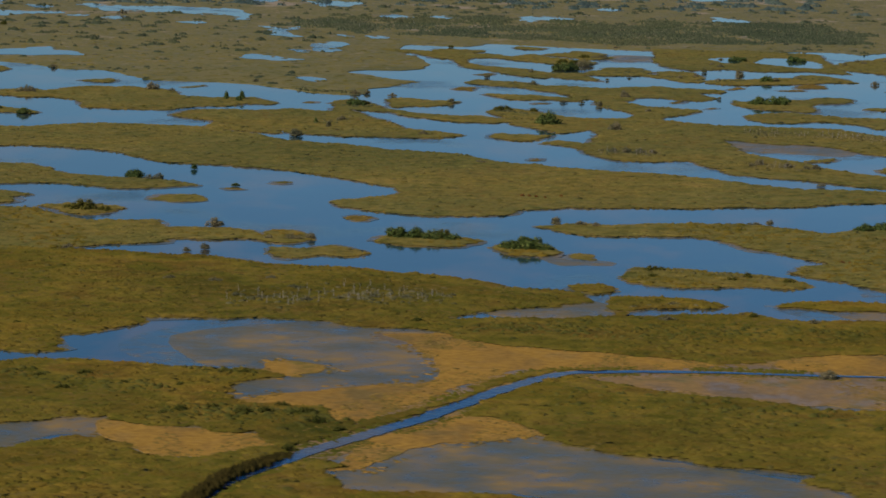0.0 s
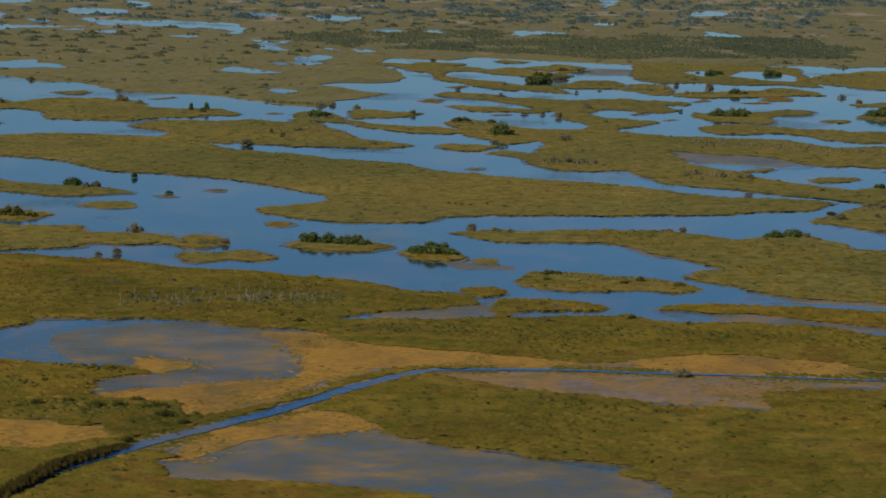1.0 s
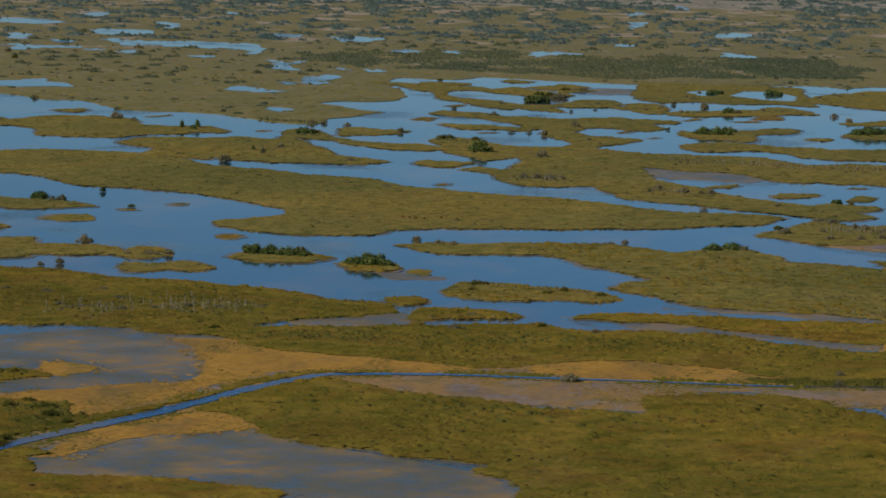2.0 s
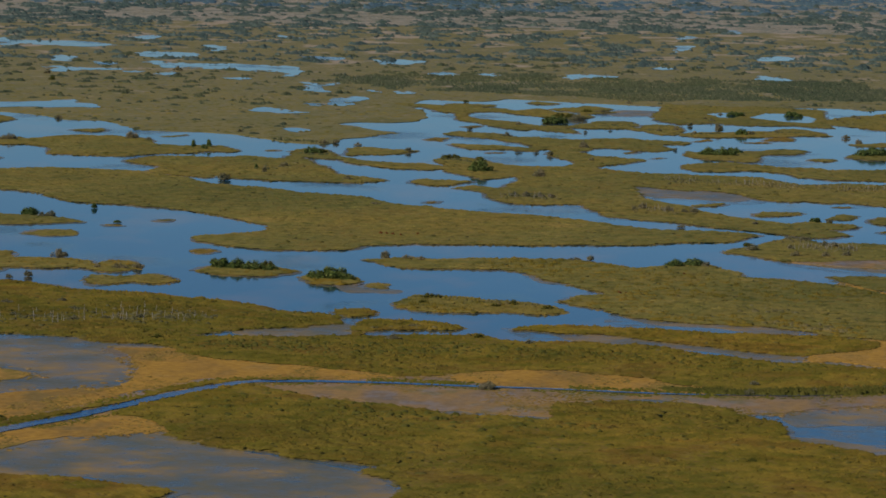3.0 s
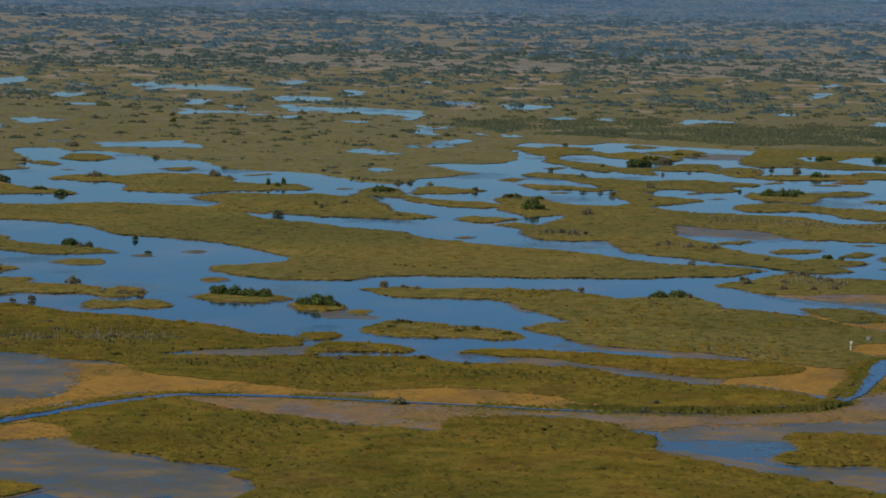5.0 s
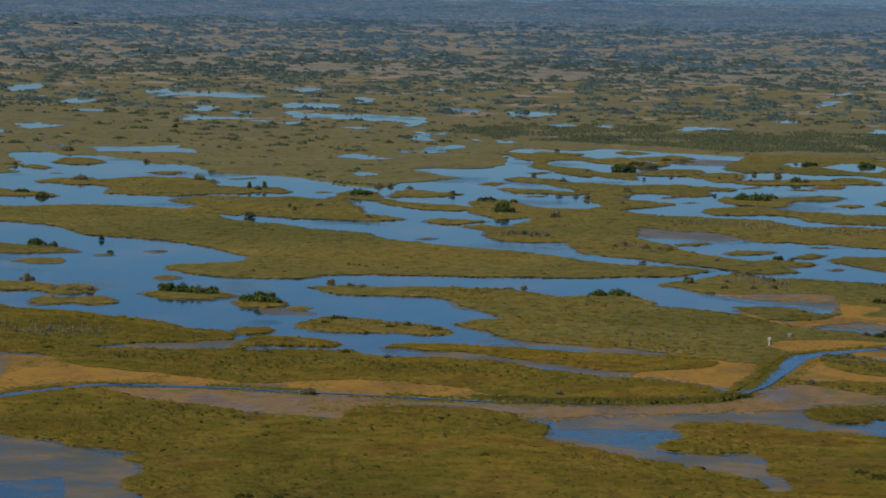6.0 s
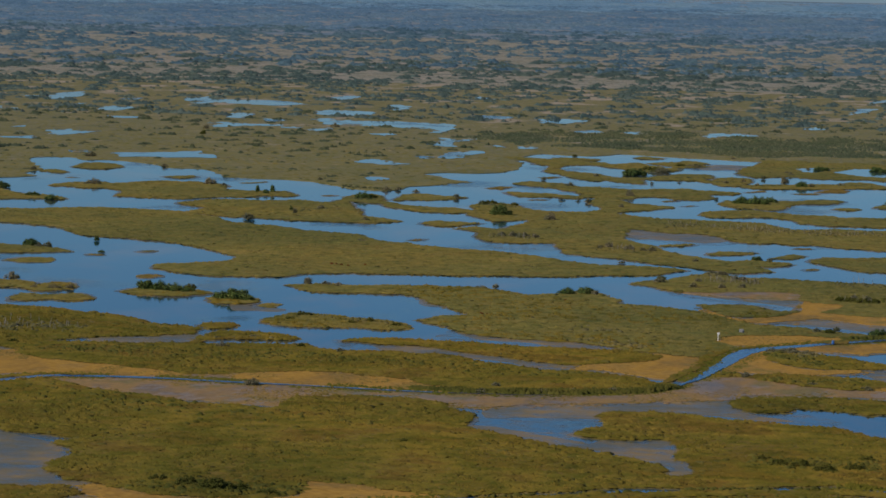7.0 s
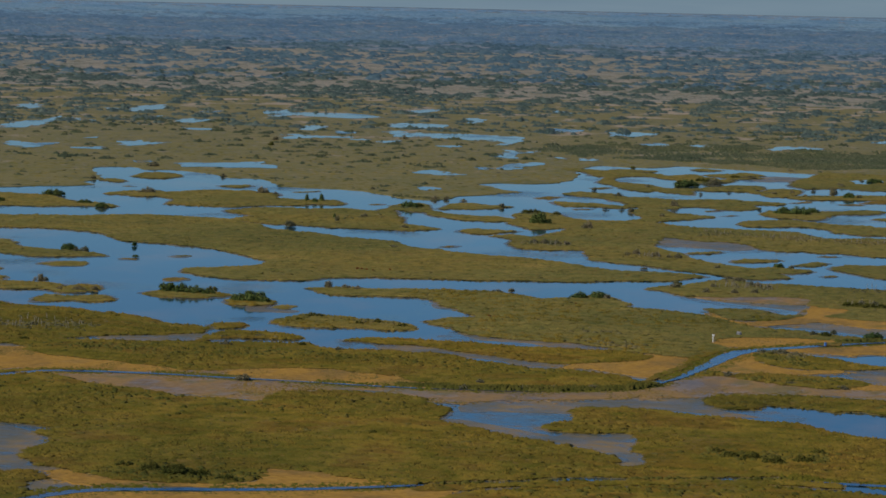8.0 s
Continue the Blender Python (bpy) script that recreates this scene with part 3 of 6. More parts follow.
def flat(name, points):
    FLATS.append(name)
    lift = 0.004 * len(FLATS)
    coarse = np.array(points, float)
    poly = shore(widened(coarse, 0.6), 1.5, 0.22 if name == "algae_mat" else 0.4)
    if name == "algae_mat":
        poly = poly + np.array([(4.0 * noise.noise((u * 0.07, v * 0.05, 8.6)), 7.0 * noise.noise((u * 0.07, v * 0.05, 5.3))) for u, v in poly])
    if name == "wet_flat":
        ob = new(name, slab(name, poly, 0.05 + lift, -0.1, WET_MUD))
        tagged(ob, "grey-brown wet mud flat beside the canal", "mud flat", "wet flats", "structure")
    elif name == "mud_flat":
        ob = new(name, slab(name, poly, 0.05 + lift, -0.1, MUD))
        tagged(ob, "ochre algae-crusted mud flat at the water's edge", "mud flat", "mud flats", "structure")
    if name != "algae_mat":
        part("wet_margin", slab("wet_margin", shore(widened(coarse, 2.8), 1.8, 0.3), 0.03 + 0.0005 * len(FLATS), -0.1, MARGIN), ob, "wet margin patched with water")
        i = rng.integers(0, len(poly), len(poly) * 4)
        crumb = poly[i] + rng.normal(0, 1.0, (len(i), 2)) * (1.6, 2.2)
        crumb = crumb[np.array([noise.noise((u * 0.15, v * 0.1, 2.3)) for u, v in crumb]) > -0.1]
        k = len(crumb)
        part("broken_mud", domes(crumb[:, 0], crumb[:, 1], rng.uniform(0.3, 1.5, k), np.full(k, 0.025), np.full(k, 0.032), MUD if name == "mud_flat" else WET_MUD, "broken_mud", 6), ob, kind="stuff")
        lo, hi = poly.min(0), poly.max(0)
        n = int(1.6 * np.prod(hi - lo))
        x, y = rng.uniform(lo[0], hi[0], n), rng.uniform(lo[1], hi[1], n)
        keep = inside(poly, x, y)
        x, y = x[keep], y[keep]
        thick = np.array([noise.noise((u * 0.10, v * 0.05, 5.3)) + 0.5 * noise.noise((u * 0.3, v * 0.12, 7.3)) for u, v in zip(x, y)])
        keep = thick > (0.12 if name == "mud_flat" else 0.22)
        i = rng.integers(0, len(poly), len(poly) * 4)
        rim = poly[i] + rng.normal(0, 0.7, (len(i), 2)) * (1, 1.5)
        rim = rim[np.array([noise.noise((u * 0.12, v * 0.08, 1.3)) for u, v in rim]) > -0.05]
        x, y = np.r_[x[keep], rim[:, 0]], np.r_[y[keep], rim[:, 1]]
        keep = np.ones(len(x), bool)
        for cut in CUTS:
            keep &= ~inside(cut, x, y)
        x, y = x[keep], y[keep]
        k = len(x)
        part("mud_grass", tufts(x, y, rng.uniform(0.4, 1.1, k), rng.uniform(0.05, 0.16, k), np.full(k, 0.05), MUD_GRASS, "mud_grass", 4), ob, "thin yellow-brown grass", "stuff")
    if name == "algae_mat":
        ob = new(name, slab(name, poly, 0.008 + 0.0005 * len(FLATS), -0.1, SHALLOW))
        if area_of(coarse) > 160:
            part("thin_edge", slab("thin_edge", shore(widened(coarse, 6.5), 1.8, 0.6), 0.002 + 0.0001 * len(FLATS), -0.1, THIN), ob, "thin scatter of algae")
        tagged(ob, "shallow water patched with brown algae", "algae", "algae mats", "structure")


flat("mud_flat", [(-25.6, 411.3), (-18, 421.2), (-10.4, 418.5), (-5.7, 403.8), (-9.7, 392.3), (-12.3, 388), (-15.7, 401.4)])
flat("wet_flat", [(-8.7, 474), (1.6, 472.1), (35.4, 454.3), (49.6, 460.4), (79.9, 452.4), (92.4, 446.8), (120.5, 458.6), (124.1, 454.7), (120.5, 439.5), (94.3, 423.8), (87.2, 429.2), (77.2, 433.6), (65.3, 430.3), (63.5, 421.1), (48.9, 416.8), (27.9, 428.8), (19.7, 434.4), (12.7, 427.8), (9.7, 424.7)])
flat("wet_flat", [(-20.7, 376.5), (-12.5, 392.8), (-5.7, 405.9), (3.7, 424.7), (11.7, 442.6), (22.1, 447.4), (21.7, 437.4), (13.6, 425.9), (5.9, 411.5), (-2.7, 393.8), (-10.6, 377.6), (-16.8, 366.2), (-19.9, 362.4)])
flat("mud_flat", [(-1, 471.4), (4, 468.1), (11.3, 463), (20.3, 462), (26.6, 456.9), (29.4, 449.9), (21.2, 445.3), (13.3, 445.3), (8.5, 441.7), (5.3, 433.4), (0.7, 423.5), (-2.9, 414), (-6.5, 406.6), (-9.9, 401.2), (-12.9, 404.2), (-15.4, 412.5), (-17.8, 417.6), (-13.5, 422.7), (-7.6, 428), (-2.3, 429.6), (0.7, 436.3), (-0.5, 448.7), (-1.4, 459.1)])
flat("mud_flat", [(-23.8, 444.2), (-19.1, 445.3), (-15.8, 441.6), (-17.1, 435.5), (-21.6, 433), (-24.1, 436.6)])
flat("mud_flat", [(-40.8, 396.4), (-32.7, 392.1), (-30.4, 393.1), (-26.3, 389.6), (-21.4, 388.6), (-19, 382.3), (-22.9, 380), (-25.3, 376), (-29.9, 374.1), (-33.2, 374.4), (-37, 379.2), (-40.3, 384.5)])
flat("mud_flat", [(-9.4, 383), (-5.5, 388.8), (-1.3, 396), (3.6, 404.8), (8.8, 411), (12.7, 395.6), (8.4, 390.3), (1.5, 386.5), (-5.3, 378.2), (-10.3, 367.6), (-12.9, 366.6), (-11.1, 372.1)])
flat("mud_flat", [(47.8, 448.2), (49.9, 459.5), (56.3, 463.2), (65.3, 461.3), (76.9, 456.7), (80.8, 451), (88.9, 448.9), (92.7, 447.8), (89.2, 442.9), (80.5, 441), (70.1, 442), (62, 443.1), (56.2, 444.3)])
flat("mud_flat", [(-8.3, 473.1), (1.4, 474.2), (10.1, 465.4), (18.9, 462), (28.8, 458.3), (36.3, 454.7), (39.8, 450.4), (30.7, 445.6), (22.7, 444.1), (16.3, 441.4), (7.4, 442.3), (3.7, 440.8)])
flat("wet_flat", [(17.4, 438.1), (29.3, 440.3), (39.8, 440.1), (50.4, 439.1), (59.1, 437.4), (63.3, 431.2), (64.3, 414.8), (57.1, 415.9), (48.9, 416.8), (39, 422.9), (27.9, 428.8)])
flat("wet_flat", [(81.4, 437), (91.3, 437.6), (105.2, 442.5), (119.1, 448.3), (124.1, 454.7), (127.1, 469.5), (130.5, 482.2), (134.8, 481.2), (140.6, 475.2), (148.2, 471), (156.4, 469.9), (166.4, 469.6), (176.2, 470.1), (176.9, 457.5), (164, 459), (152.5, 458.6), (142.8, 456.3), (135.3, 453.2), (134.6, 447), (127.7, 444.1), (120.2, 441.9), (111.5, 435), (102.5, 431.3), (94.3, 423.8), (87.2, 429.2)])
flat("mud_flat", [(129.4, 494.5), (130.5, 515.7), (132.3, 528.4), (139.5, 533.8), (150, 541.8), (160.5, 551.1), (171.4, 559.4), (172.9, 531.9), (162.2, 527.3), (155.5, 528.7), (151.5, 524.8), (144.6, 527.2), (135.8, 526.7), (135.8, 507.5), (138.8, 500.5), (145.7, 495.5), (151.8, 498.1), (151.3, 492), (144.5, 487.2), (136.2, 486.6), (129.8, 487.7)])
flat("mud_flat", [(121.4, 543), (124.2, 547.8), (135.1, 553.9), (145.6, 552.6), (147.4, 545.3), (139.2, 537.1), (130.6, 533.3), (125, 533.1)])
flat("mud_flat", [(105.3, 494.3), (110.1, 504.7), (114.7, 510.9), (121.7, 511.8), (124, 500.3), (123.2, 485.9), (120.6, 471.4), (113.7, 476.1), (108.3, 480.6), (103.1, 482.3)])
flat("mud_flat", [(85, 333.5), (88.8, 342), (94.8, 337.2), (101.1, 331.5), (105.3, 327.5), (99.7, 323.8), (88.4, 321.3), (77.5, 317.2), (66.4, 314.1), (61.5, 317.8), (59.4, 322.7), (58.7, 328.2), (64.1, 323.3), (76.6, 320.1), (86.8, 324)])
flat("mud_flat", [(55.9, 296.5), (63.9, 300.5), (71.9, 309.7), (86.4, 314.1), (100.6, 320.4), (110.4, 326.2), (115, 326.8), (115.3, 311.2), (110.4, 281.2), (67.4, 265.8)])
flat("mud_flat", [(116.4, 599.4), (122.1, 583.1), (131.1, 589.9), (136, 601.6), (135.4, 626.8), (132.1, 634.2), (138.7, 625.5), (145.4, 621.4), (140.9, 602.5), (153.3, 597.5), (169.2, 599.4), (170.3, 579.4), (154.7, 579.9), (139.7, 588.6), (134.4, 582.2), (127.9, 575.4), (121.6, 577.7)])
flat("wet_flat", [(135.6, 631.3), (133.2, 642.3), (127.4, 647.2), (118.5, 644.5), (107.5, 637.7), (116, 632.5), (129.4, 628.4)])
flat("mud_flat", [(153.5, 479.6), (160, 475), (168, 474.7), (175.9, 476.2), (176.4, 467.6), (166.4, 468.7), (156.5, 468.2)])
flat("algae_mat", [(57.4, 1169), (64.7, 1188.5), (75.8, 1182), (72.6, 1153.3), (62.3, 1148.2)])
flat("algae_mat", [(8.2, 495.9), (13.5, 502.6), (19.7, 507.9), (25.4, 508.7), (26.7, 500.5), (19.8, 495.9), (13.3, 493.2)])
flat("algae_mat", [(20.5, 564.8), (23.7, 569), (28.6, 568.4), (27.9, 565.1), (22.5, 562.3)])
flat("algae_mat", [(-39.8, 465), (-30.7, 477.8), (-19.2, 486.5), (-7.1, 485.2), (0.6, 480.3), (1.5, 448.9), (1.1, 429.1), (-9.8, 423.1), (-15.9, 406.8), (-25.4, 408.7), (-28.8, 420.8), (-23.1, 431.9), (-17, 434.1), (-23.7, 443.2), (-35.5, 443.2), (-39.6, 454.1)])
flat("algae_mat", [(-62.1, 388.4), (-54.6, 393.6), (-48.2, 398.5), (-42.2, 399.6), (-40.1, 395.7), (-36.3, 378.5), (-40.1, 383), (-45.4, 387.1), (-49.5, 382), (-52.4, 377.9), (-59.9, 374.5)])
flat("algae_mat", [(-11.7, 370.2), (-5.4, 383.8), (1.5, 392.3), (10.7, 397.4), (15.3, 388), (23.2, 381.3), (31.9, 371.3), (41.8, 365.4), (49.5, 354.6), (31.5, 336), (16.9, 346.6), (7.8, 352.6), (-4.9, 355.3), (-11.3, 356.6)])
flat("algae_mat", [(93.8, 426), (102.2, 432.8), (111.4, 435.7), (120.2, 441.9), (134.2, 450.2), (137, 436.3), (141.1, 429.9), (147.2, 426.1), (136.3, 423.3), (122.3, 428.7), (117.2, 428.2), (115.3, 414), (105.5, 415.6), (98.8, 411.3)])
flat("algae_mat", [(117.5, 393.5), (122.9, 394.2), (129.3, 396), (132.3, 388.2), (132.6, 377.6), (135.7, 371), (136.4, 361.3), (133.2, 360.1), (125.6, 375.5), (117.4, 382.3)])
flat("algae_mat", [(130.5, 584.3), (136.7, 595.1), (153.7, 592.3), (169.6, 591.8), (170.8, 569.8), (155.8, 565.5), (145, 570.5), (135, 576.1)])
flat("algae_mat", [(14.9, 571.3), (21.9, 569), (23.8, 578.4), (25.4, 565.2), (19.8, 558.4)])
flat("algae_mat", [(74.2, 533.8), (83, 530.6), (100.4, 526.7), (102.5, 514.3), (84.7, 522.1), (76, 525.1)])
flat("algae_mat", [(57.6, 510.1), (71.6, 508.4), (84.4, 495.6), (102.3, 486.9), (108.9, 485.7), (103.8, 478.6), (86.3, 486.1), (67.1, 498.7)])
flat("algae_mat", [(8.1, 501.7), (18.7, 508.8), (24.1, 516), (28.3, 503.8), (16.7, 496.4)])
flat("algae_mat", [(95.9, 401), (103.2, 403.9), (115.1, 389.7), (125.5, 378.8), (121.6, 378.6), (111.4, 385.5), (100, 396.7)])
flat("algae_mat", [(27.6, 371.5), (39.7, 369.1), (46.7, 359.4), (47, 348.3), (53, 329), (60, 325.8), (64.6, 321.8), (62.8, 312.8), (61.6, 307), (46.8, 320.7)])
flat("algae_mat", [(150.4, 501.5), (159.9, 501.5), (174.5, 501.8), (176, 474.5), (166.3, 470.4), (159.8, 476.7)])
flat("algae_mat", [(67.5, 802.6), (74, 830.5), (86.5, 817.8), (101.8, 798.1), (97.2, 784.3), (85.5, 789.3), (76.9, 793.8)])
flat("algae_mat", [(107.7, 636.2), (118.7, 643), (127.6, 645.8), (133.5, 639.4), (135.4, 619.6), (128.2, 616.2), (116.9, 625.5)])


# ---- marsh ----
LABELS = {
    "marsh_bank": ("olive-gold sedge marsh bank along the water", "marsh", "marsh banks"),
    "marsh_island": ("low sedge island standing in calm blue water", "island", "marsh islands"),
    "mud_islet": ("tiny brown muddy islet just above the water", "islet", "mud islets"),
    "weed_raft": ("yellow-green raft of weed lying on the water", "weed", "weed rafts"),
}


def free_of(x, y):
    ok = np.ones(len(x), bool)
    for cut in CUTS:
        ok &= ~inside(cut, x, y)
    return ok


LAND = []


def pond(points):
    poly = shore(points, 1.6, 0.5)
    CUTS.append(poly)
    tagged(new("pond", slab("pond", poly, 0.235, 0.0, WATER)), "small blue pond enclosed by sedge marsh", "pond", "marsh ponds", "structure")


pond([(95, 1171.8), (101.6, 1186.8), (109.2, 1174.9), (104.2, 1149.8), (96.8, 1153.7)])
pond([(110.4, 1160.2), (116.7, 1186.3), (127.4, 1183.7), (134.6, 1164.4), (133.2, 1130.9), (122.9, 1133.2), (115.7, 1144.2)])


def marsh(name, points):
    mid = np.mean(points, axis=0)[1]
    step = 0.7 if mid < 700 else 1.6
    poly = shore(points, step, 0.28 if mid < 700 else 0.5)
    low = name in ("mud_islet", "weed_raft")
    if mid > 800 and not low:
        poly = poly + np.array([(2.5 * noise.noise((u * 0.09, v * 0.03, 4.6)), 5.0 * noise.noise((u * 0.10, v * 0.04, 7.3)) + 2.5 * noise.noise((u * 0.3, v * 0.1, 1.3))) for u, v in poly])
    if not low:
        LAND.append(poly)
    ob = new(name, slab(name, poly, 0.10 if low else 0.22, -0.4, TURF, 0.0 if low else float(np.clip(math.sqrt(area_of(poly)) * 0.06, 0.3, 0.9))))
    label, category, group = LABELS[name]
    tagged(ob, label, category, group, "structure" if name == "marsh_bank" else "")
    close = mid < 560
    part("wet_margin", slab("wet_margin", shore(widened(poly, float(rng.uniform(0.6, 1.0)) if close else 1.5), 1.5, 0.45), 0.03025 + 0.0005 * (len(LAND) % 45), -0.1, SHORE_FILM), ob, "shallow brown margin in the water")
    dense = float(np.interp(mid, [330, 480, 650, 850, 1200], [3.6, 3.0, 1.7, 0.95, 0.7]))
    lo, hi = poly.min(0), poly.max(0)
    n = int(dense * np.prod(hi - lo))
    x, y = rng.uniform(lo[0], hi[0], n), rng.uniform(lo[1], hi[1], n)
    keep = inside(poly, x, y)
    keep[keep] &= free_of(x[keep], y[keep])
    x, y = x[keep], y[keep]
    k = len(x)
    big = float(np.interp(mid, [330, 650, 1200], [0.8, 1.1, 1.7]))
    swell = np.array([noise.noise((u * 0.09, v * 0.05, 3.1)) for u, v in zip(x, y)]) if k else np.zeros(0)
    tall = rng.uniform(0.14, 0.32, k) * (1 + 0.4 * swell) * (0.8 if low else 1.0)
    lift = np.full(k, 0.05) if low else 0.17 + 0.06 * swell
    part("sedge", tufts(x, y, rng.uniform(0.7, 1.8, k) * (1.0 if close else 1.4 * big), tall, lift, REED if name == "mud_islet" else HAZED_SEDGE if mid > 540 else SEDGE, "sedge", 5), ob, kind="stuff")
    if low:
        return
    # a ragged fringe of reeds at the water
    m = int(len(poly) * 5)
    at = rng.uniform(0, len(poly), m)
    i = at.astype(int)
    f = (at - i)[:, None]
    edge = poly[i] * (1 - f) + poly[(i + 1) % len(poly)] * f + rng.normal(0, 0.35 if close else 0.5, (m, 2))
    ok = free_of(edge[:, 0], edge[:, 1])
    edge = edge[ok]
    m = len(edge)
    part("reed_fringe", tufts(edge[:, 0], edge[:, 1], rng.uniform(0.7, 1.6, m) * big, rng.uniform(0.08, 0.20, m), np.full(m, -0.02), FRINGE, "reed_fringe", 5), ob, kind="stuff")
    # rounded tussocks standing above the sward
    if mid < 620:
        c = int(area_of(poly) * float(np.interp(mid, [330, 480, 620], [0.32, 0.28, 0.12])))
        x, y = rng.uniform(lo[0], hi[0], c * 2), rng.uniform(lo[1], hi[1], c * 2)
        herd = np.array([noise.noise((u * 0.045, v * 0.03, 5.9)) for u, v in zip(x, y)]) if c else np.zeros(0)
        keep = inside(poly, x, y) & (herd + rng.uniform(-0.25, 0.25, len(x)) > -0.12)
        keep[keep] &= free_of(x[keep], y[keep])
        x, y, herd = x[keep], y[keep], herd[keep]
        if len(x):
            wide, tall = rng.uniform(1.0, 3.4, len(x)), rng.uniform(0.16, 0.42, len(x)) * (1 + 0.9 * np.clip(herd, -0.4, 1))
            part("tussock_grass", domes(x, y, wide, tall, np.full(len(x), 0.08), TUSSOCK, "tussock_grass", 6), ob, kind="stuff")
            x, y, wide, tall = (np.repeat(v, 6) for v in (x, y, wide, tall))
            away = rng.normal(0, 0.22, (len(x), 2)) * wide[:, None]
            rise = 0.08 + tall * np.clip(0.9 - 1.6 * np.hypot(*away.T) / wide, 0, 1)
            part("tall_sedge", tufts(x + away[:, 0], y + away[:, 1], rng.uniform(0.25, 0.6, len(x)), rng.uniform(0.15, 0.42, len(x)), rise, TUSSOCK, "tall_sedge", 4, 0.3), ob, kind="stuff")
    # scattered low scrub
    if not low:
        c = int(area_of(poly) * float(np.interp(mid, [330, 600, 900], [0.016, 0.016, 0.014])))
        x, y = rng.uniform(lo[0], hi[0], c * 3), rng.uniform(lo[1], hi[1], c * 3)
        herd = np.array([noise.noise((u * 0.05, v * 0.03, 9.7)) for u, v in zip(x, y)]) if c else np.zeros(0)
        keep = inside(poly, x, y) & (herd > 0.10)
        keep[keep] &= free_of(x[keep], y[keep])
        x, y = x[keep], y[keep]
        if len(x):
            part("scrub", domes(x, y, rng.uniform(0.6, 2.0, len(x)), rng.uniform(0.25, 0.55, len(x)), np.full(len(x), 0.12), SCRUB, "scrub"), ob, kind="stuff")


marsh("marsh_island", [(-23.5, 1202.1), (-8.8, 1191.9), (3, 1190.3), (16.8, 1175.5), (24.9, 1166.7), (31, 1180.4), (39, 1162.5), (48.9, 1146.6), (51.3, 1133.2), (47.2, 1117.6), (40.6, 1126.1), (32.9, 1134.2), (19.6, 1156.9), (8.8, 1154.1), (6.4, 1134.2), (15.3, 1106), (23.9, 1098.9), (33.2, 1079.9), (44.8, 1079.3), (55, 1073.8), (66.6, 1081.3), (78, 1053.7), (83.8, 1056.9), (77, 1045.2), (68, 1069.9), (57, 1074.6), (46.4, 1067.8), (48, 1041.8), (41.8, 1049.3), (34.5, 1064.1), (32.7, 1055.1), (22.3, 1068.2), (12.4, 1090.4), (6.3, 1111.9), (-0.6, 1147.7), (-12.5, 1172.6)])
marsh("marsh_island", [(37.1, 1185.4), (44, 1194.3), (57.7, 1175.2), (58.8, 1169.6), (50.1, 1163.7), (42.3, 1172.3)])
marsh("marsh_island", [(6.8, 1022.4), (10.8, 1037.3), (21.8, 1032.9), (30, 1019.4), (43.5, 1009.5), (58.1, 1018.7), (74.5, 1014.5), (87.2, 1012.1), (81.9, 1001.8), (75.9, 994.7), (80.5, 977.4), (74.9, 964.2), (65.4, 971.6), (57, 969.8), (51.8, 953.6), (41.3, 960.3), (36.6, 977.5), (29.2, 993.6), (21.5, 1010.3), (12.5, 1015.6)])
marsh("marsh_island", [(11.6, 975.8), (16.9, 978.7), (25.1, 976.8), (32.8, 971.4), (39.2, 960.9), (37, 951.2), (33, 958.5), (27.6, 961.9), (20.7, 957.6)])
marsh("mud_islet", [(24.2, 939.6), (28.5, 945.4), (28, 942.5), (25.1, 940.8)])
marsh("marsh_bank", [(18.2, 878.2), (13.5, 906.5), (14.7, 917.8), (24.7, 908.5), (30.1, 893.7), (39.6, 890.4), (48.2, 892.5), (52.1, 902.2), (44.5, 939.7), (43.2, 945.4), (45.3, 958.8), (54.8, 945.3), (62.4, 931), (71.5, 924.9), (66.2, 904.1), (59.6, 900.2), (58.3, 884.7), (64.1, 881.7), (77.5, 872.8), (86.6, 869.8), (94, 865.3), (102.6, 798.5), (97.3, 809.4), (90.1, 815), (81.6, 817.5), (74.4, 828.2), (71, 811.7), (72.4, 791.4), (74.5, 728.3), (66.4, 736.2), (61.7, 750.4), (58.3, 765.8), (53.6, 761.1), (46.1, 759.3), (40.3, 765), (34.7, 777.8), (30.2, 796.5), (24.3, 805.4), (25.6, 807), (30, 814.4), (36.2, 807.9), (40.6, 820.4), (41.7, 838.1), (36.5, 848.1), (30, 836.5), (25, 849.6), (19, 862.5)])
marsh("marsh_bank", [(91.9, 868.6), (104.1, 866.4), (111.7, 857.7), (117.9, 845.8), (126, 847.8), (133.8, 849.6), (155.6, 847.2), (159.7, 772.4), (139.2, 780.5), (131.4, 785), (125.1, 786), (117.1, 788.3), (109.5, 786.5), (102.3, 793.8)])
marsh("marsh_bank", [(67, 760.6), (73, 787.6), (79.5, 775.5), (85.1, 763.5), (89.5, 748.6), (96.7, 739.9), (104.2, 727.8), (109.2, 722.5), (113.9, 732.7), (118.5, 731.2), (122.9, 728), (123.6, 724.3), (120.6, 711.6), (114.9, 710.6), (121.9, 699.3), (121.2, 699.2), (115.4, 694.6), (106.1, 700.7), (97.4, 707.3), (90.1, 713), (84.9, 718), (72.1, 729.1)])
marsh("marsh_island", [(85.8, 897.6), (87.5, 912.6), (98.2, 921.7), (111.7, 912.1), (121.2, 903.4), (135.3, 903), (152.5, 904.7), (154.7, 865), (138.1, 863.5), (127.9, 865.4), (119, 870.8), (112.9, 880.6), (106.7, 890.7), (98.2, 888.6), (89.7, 886.5)])
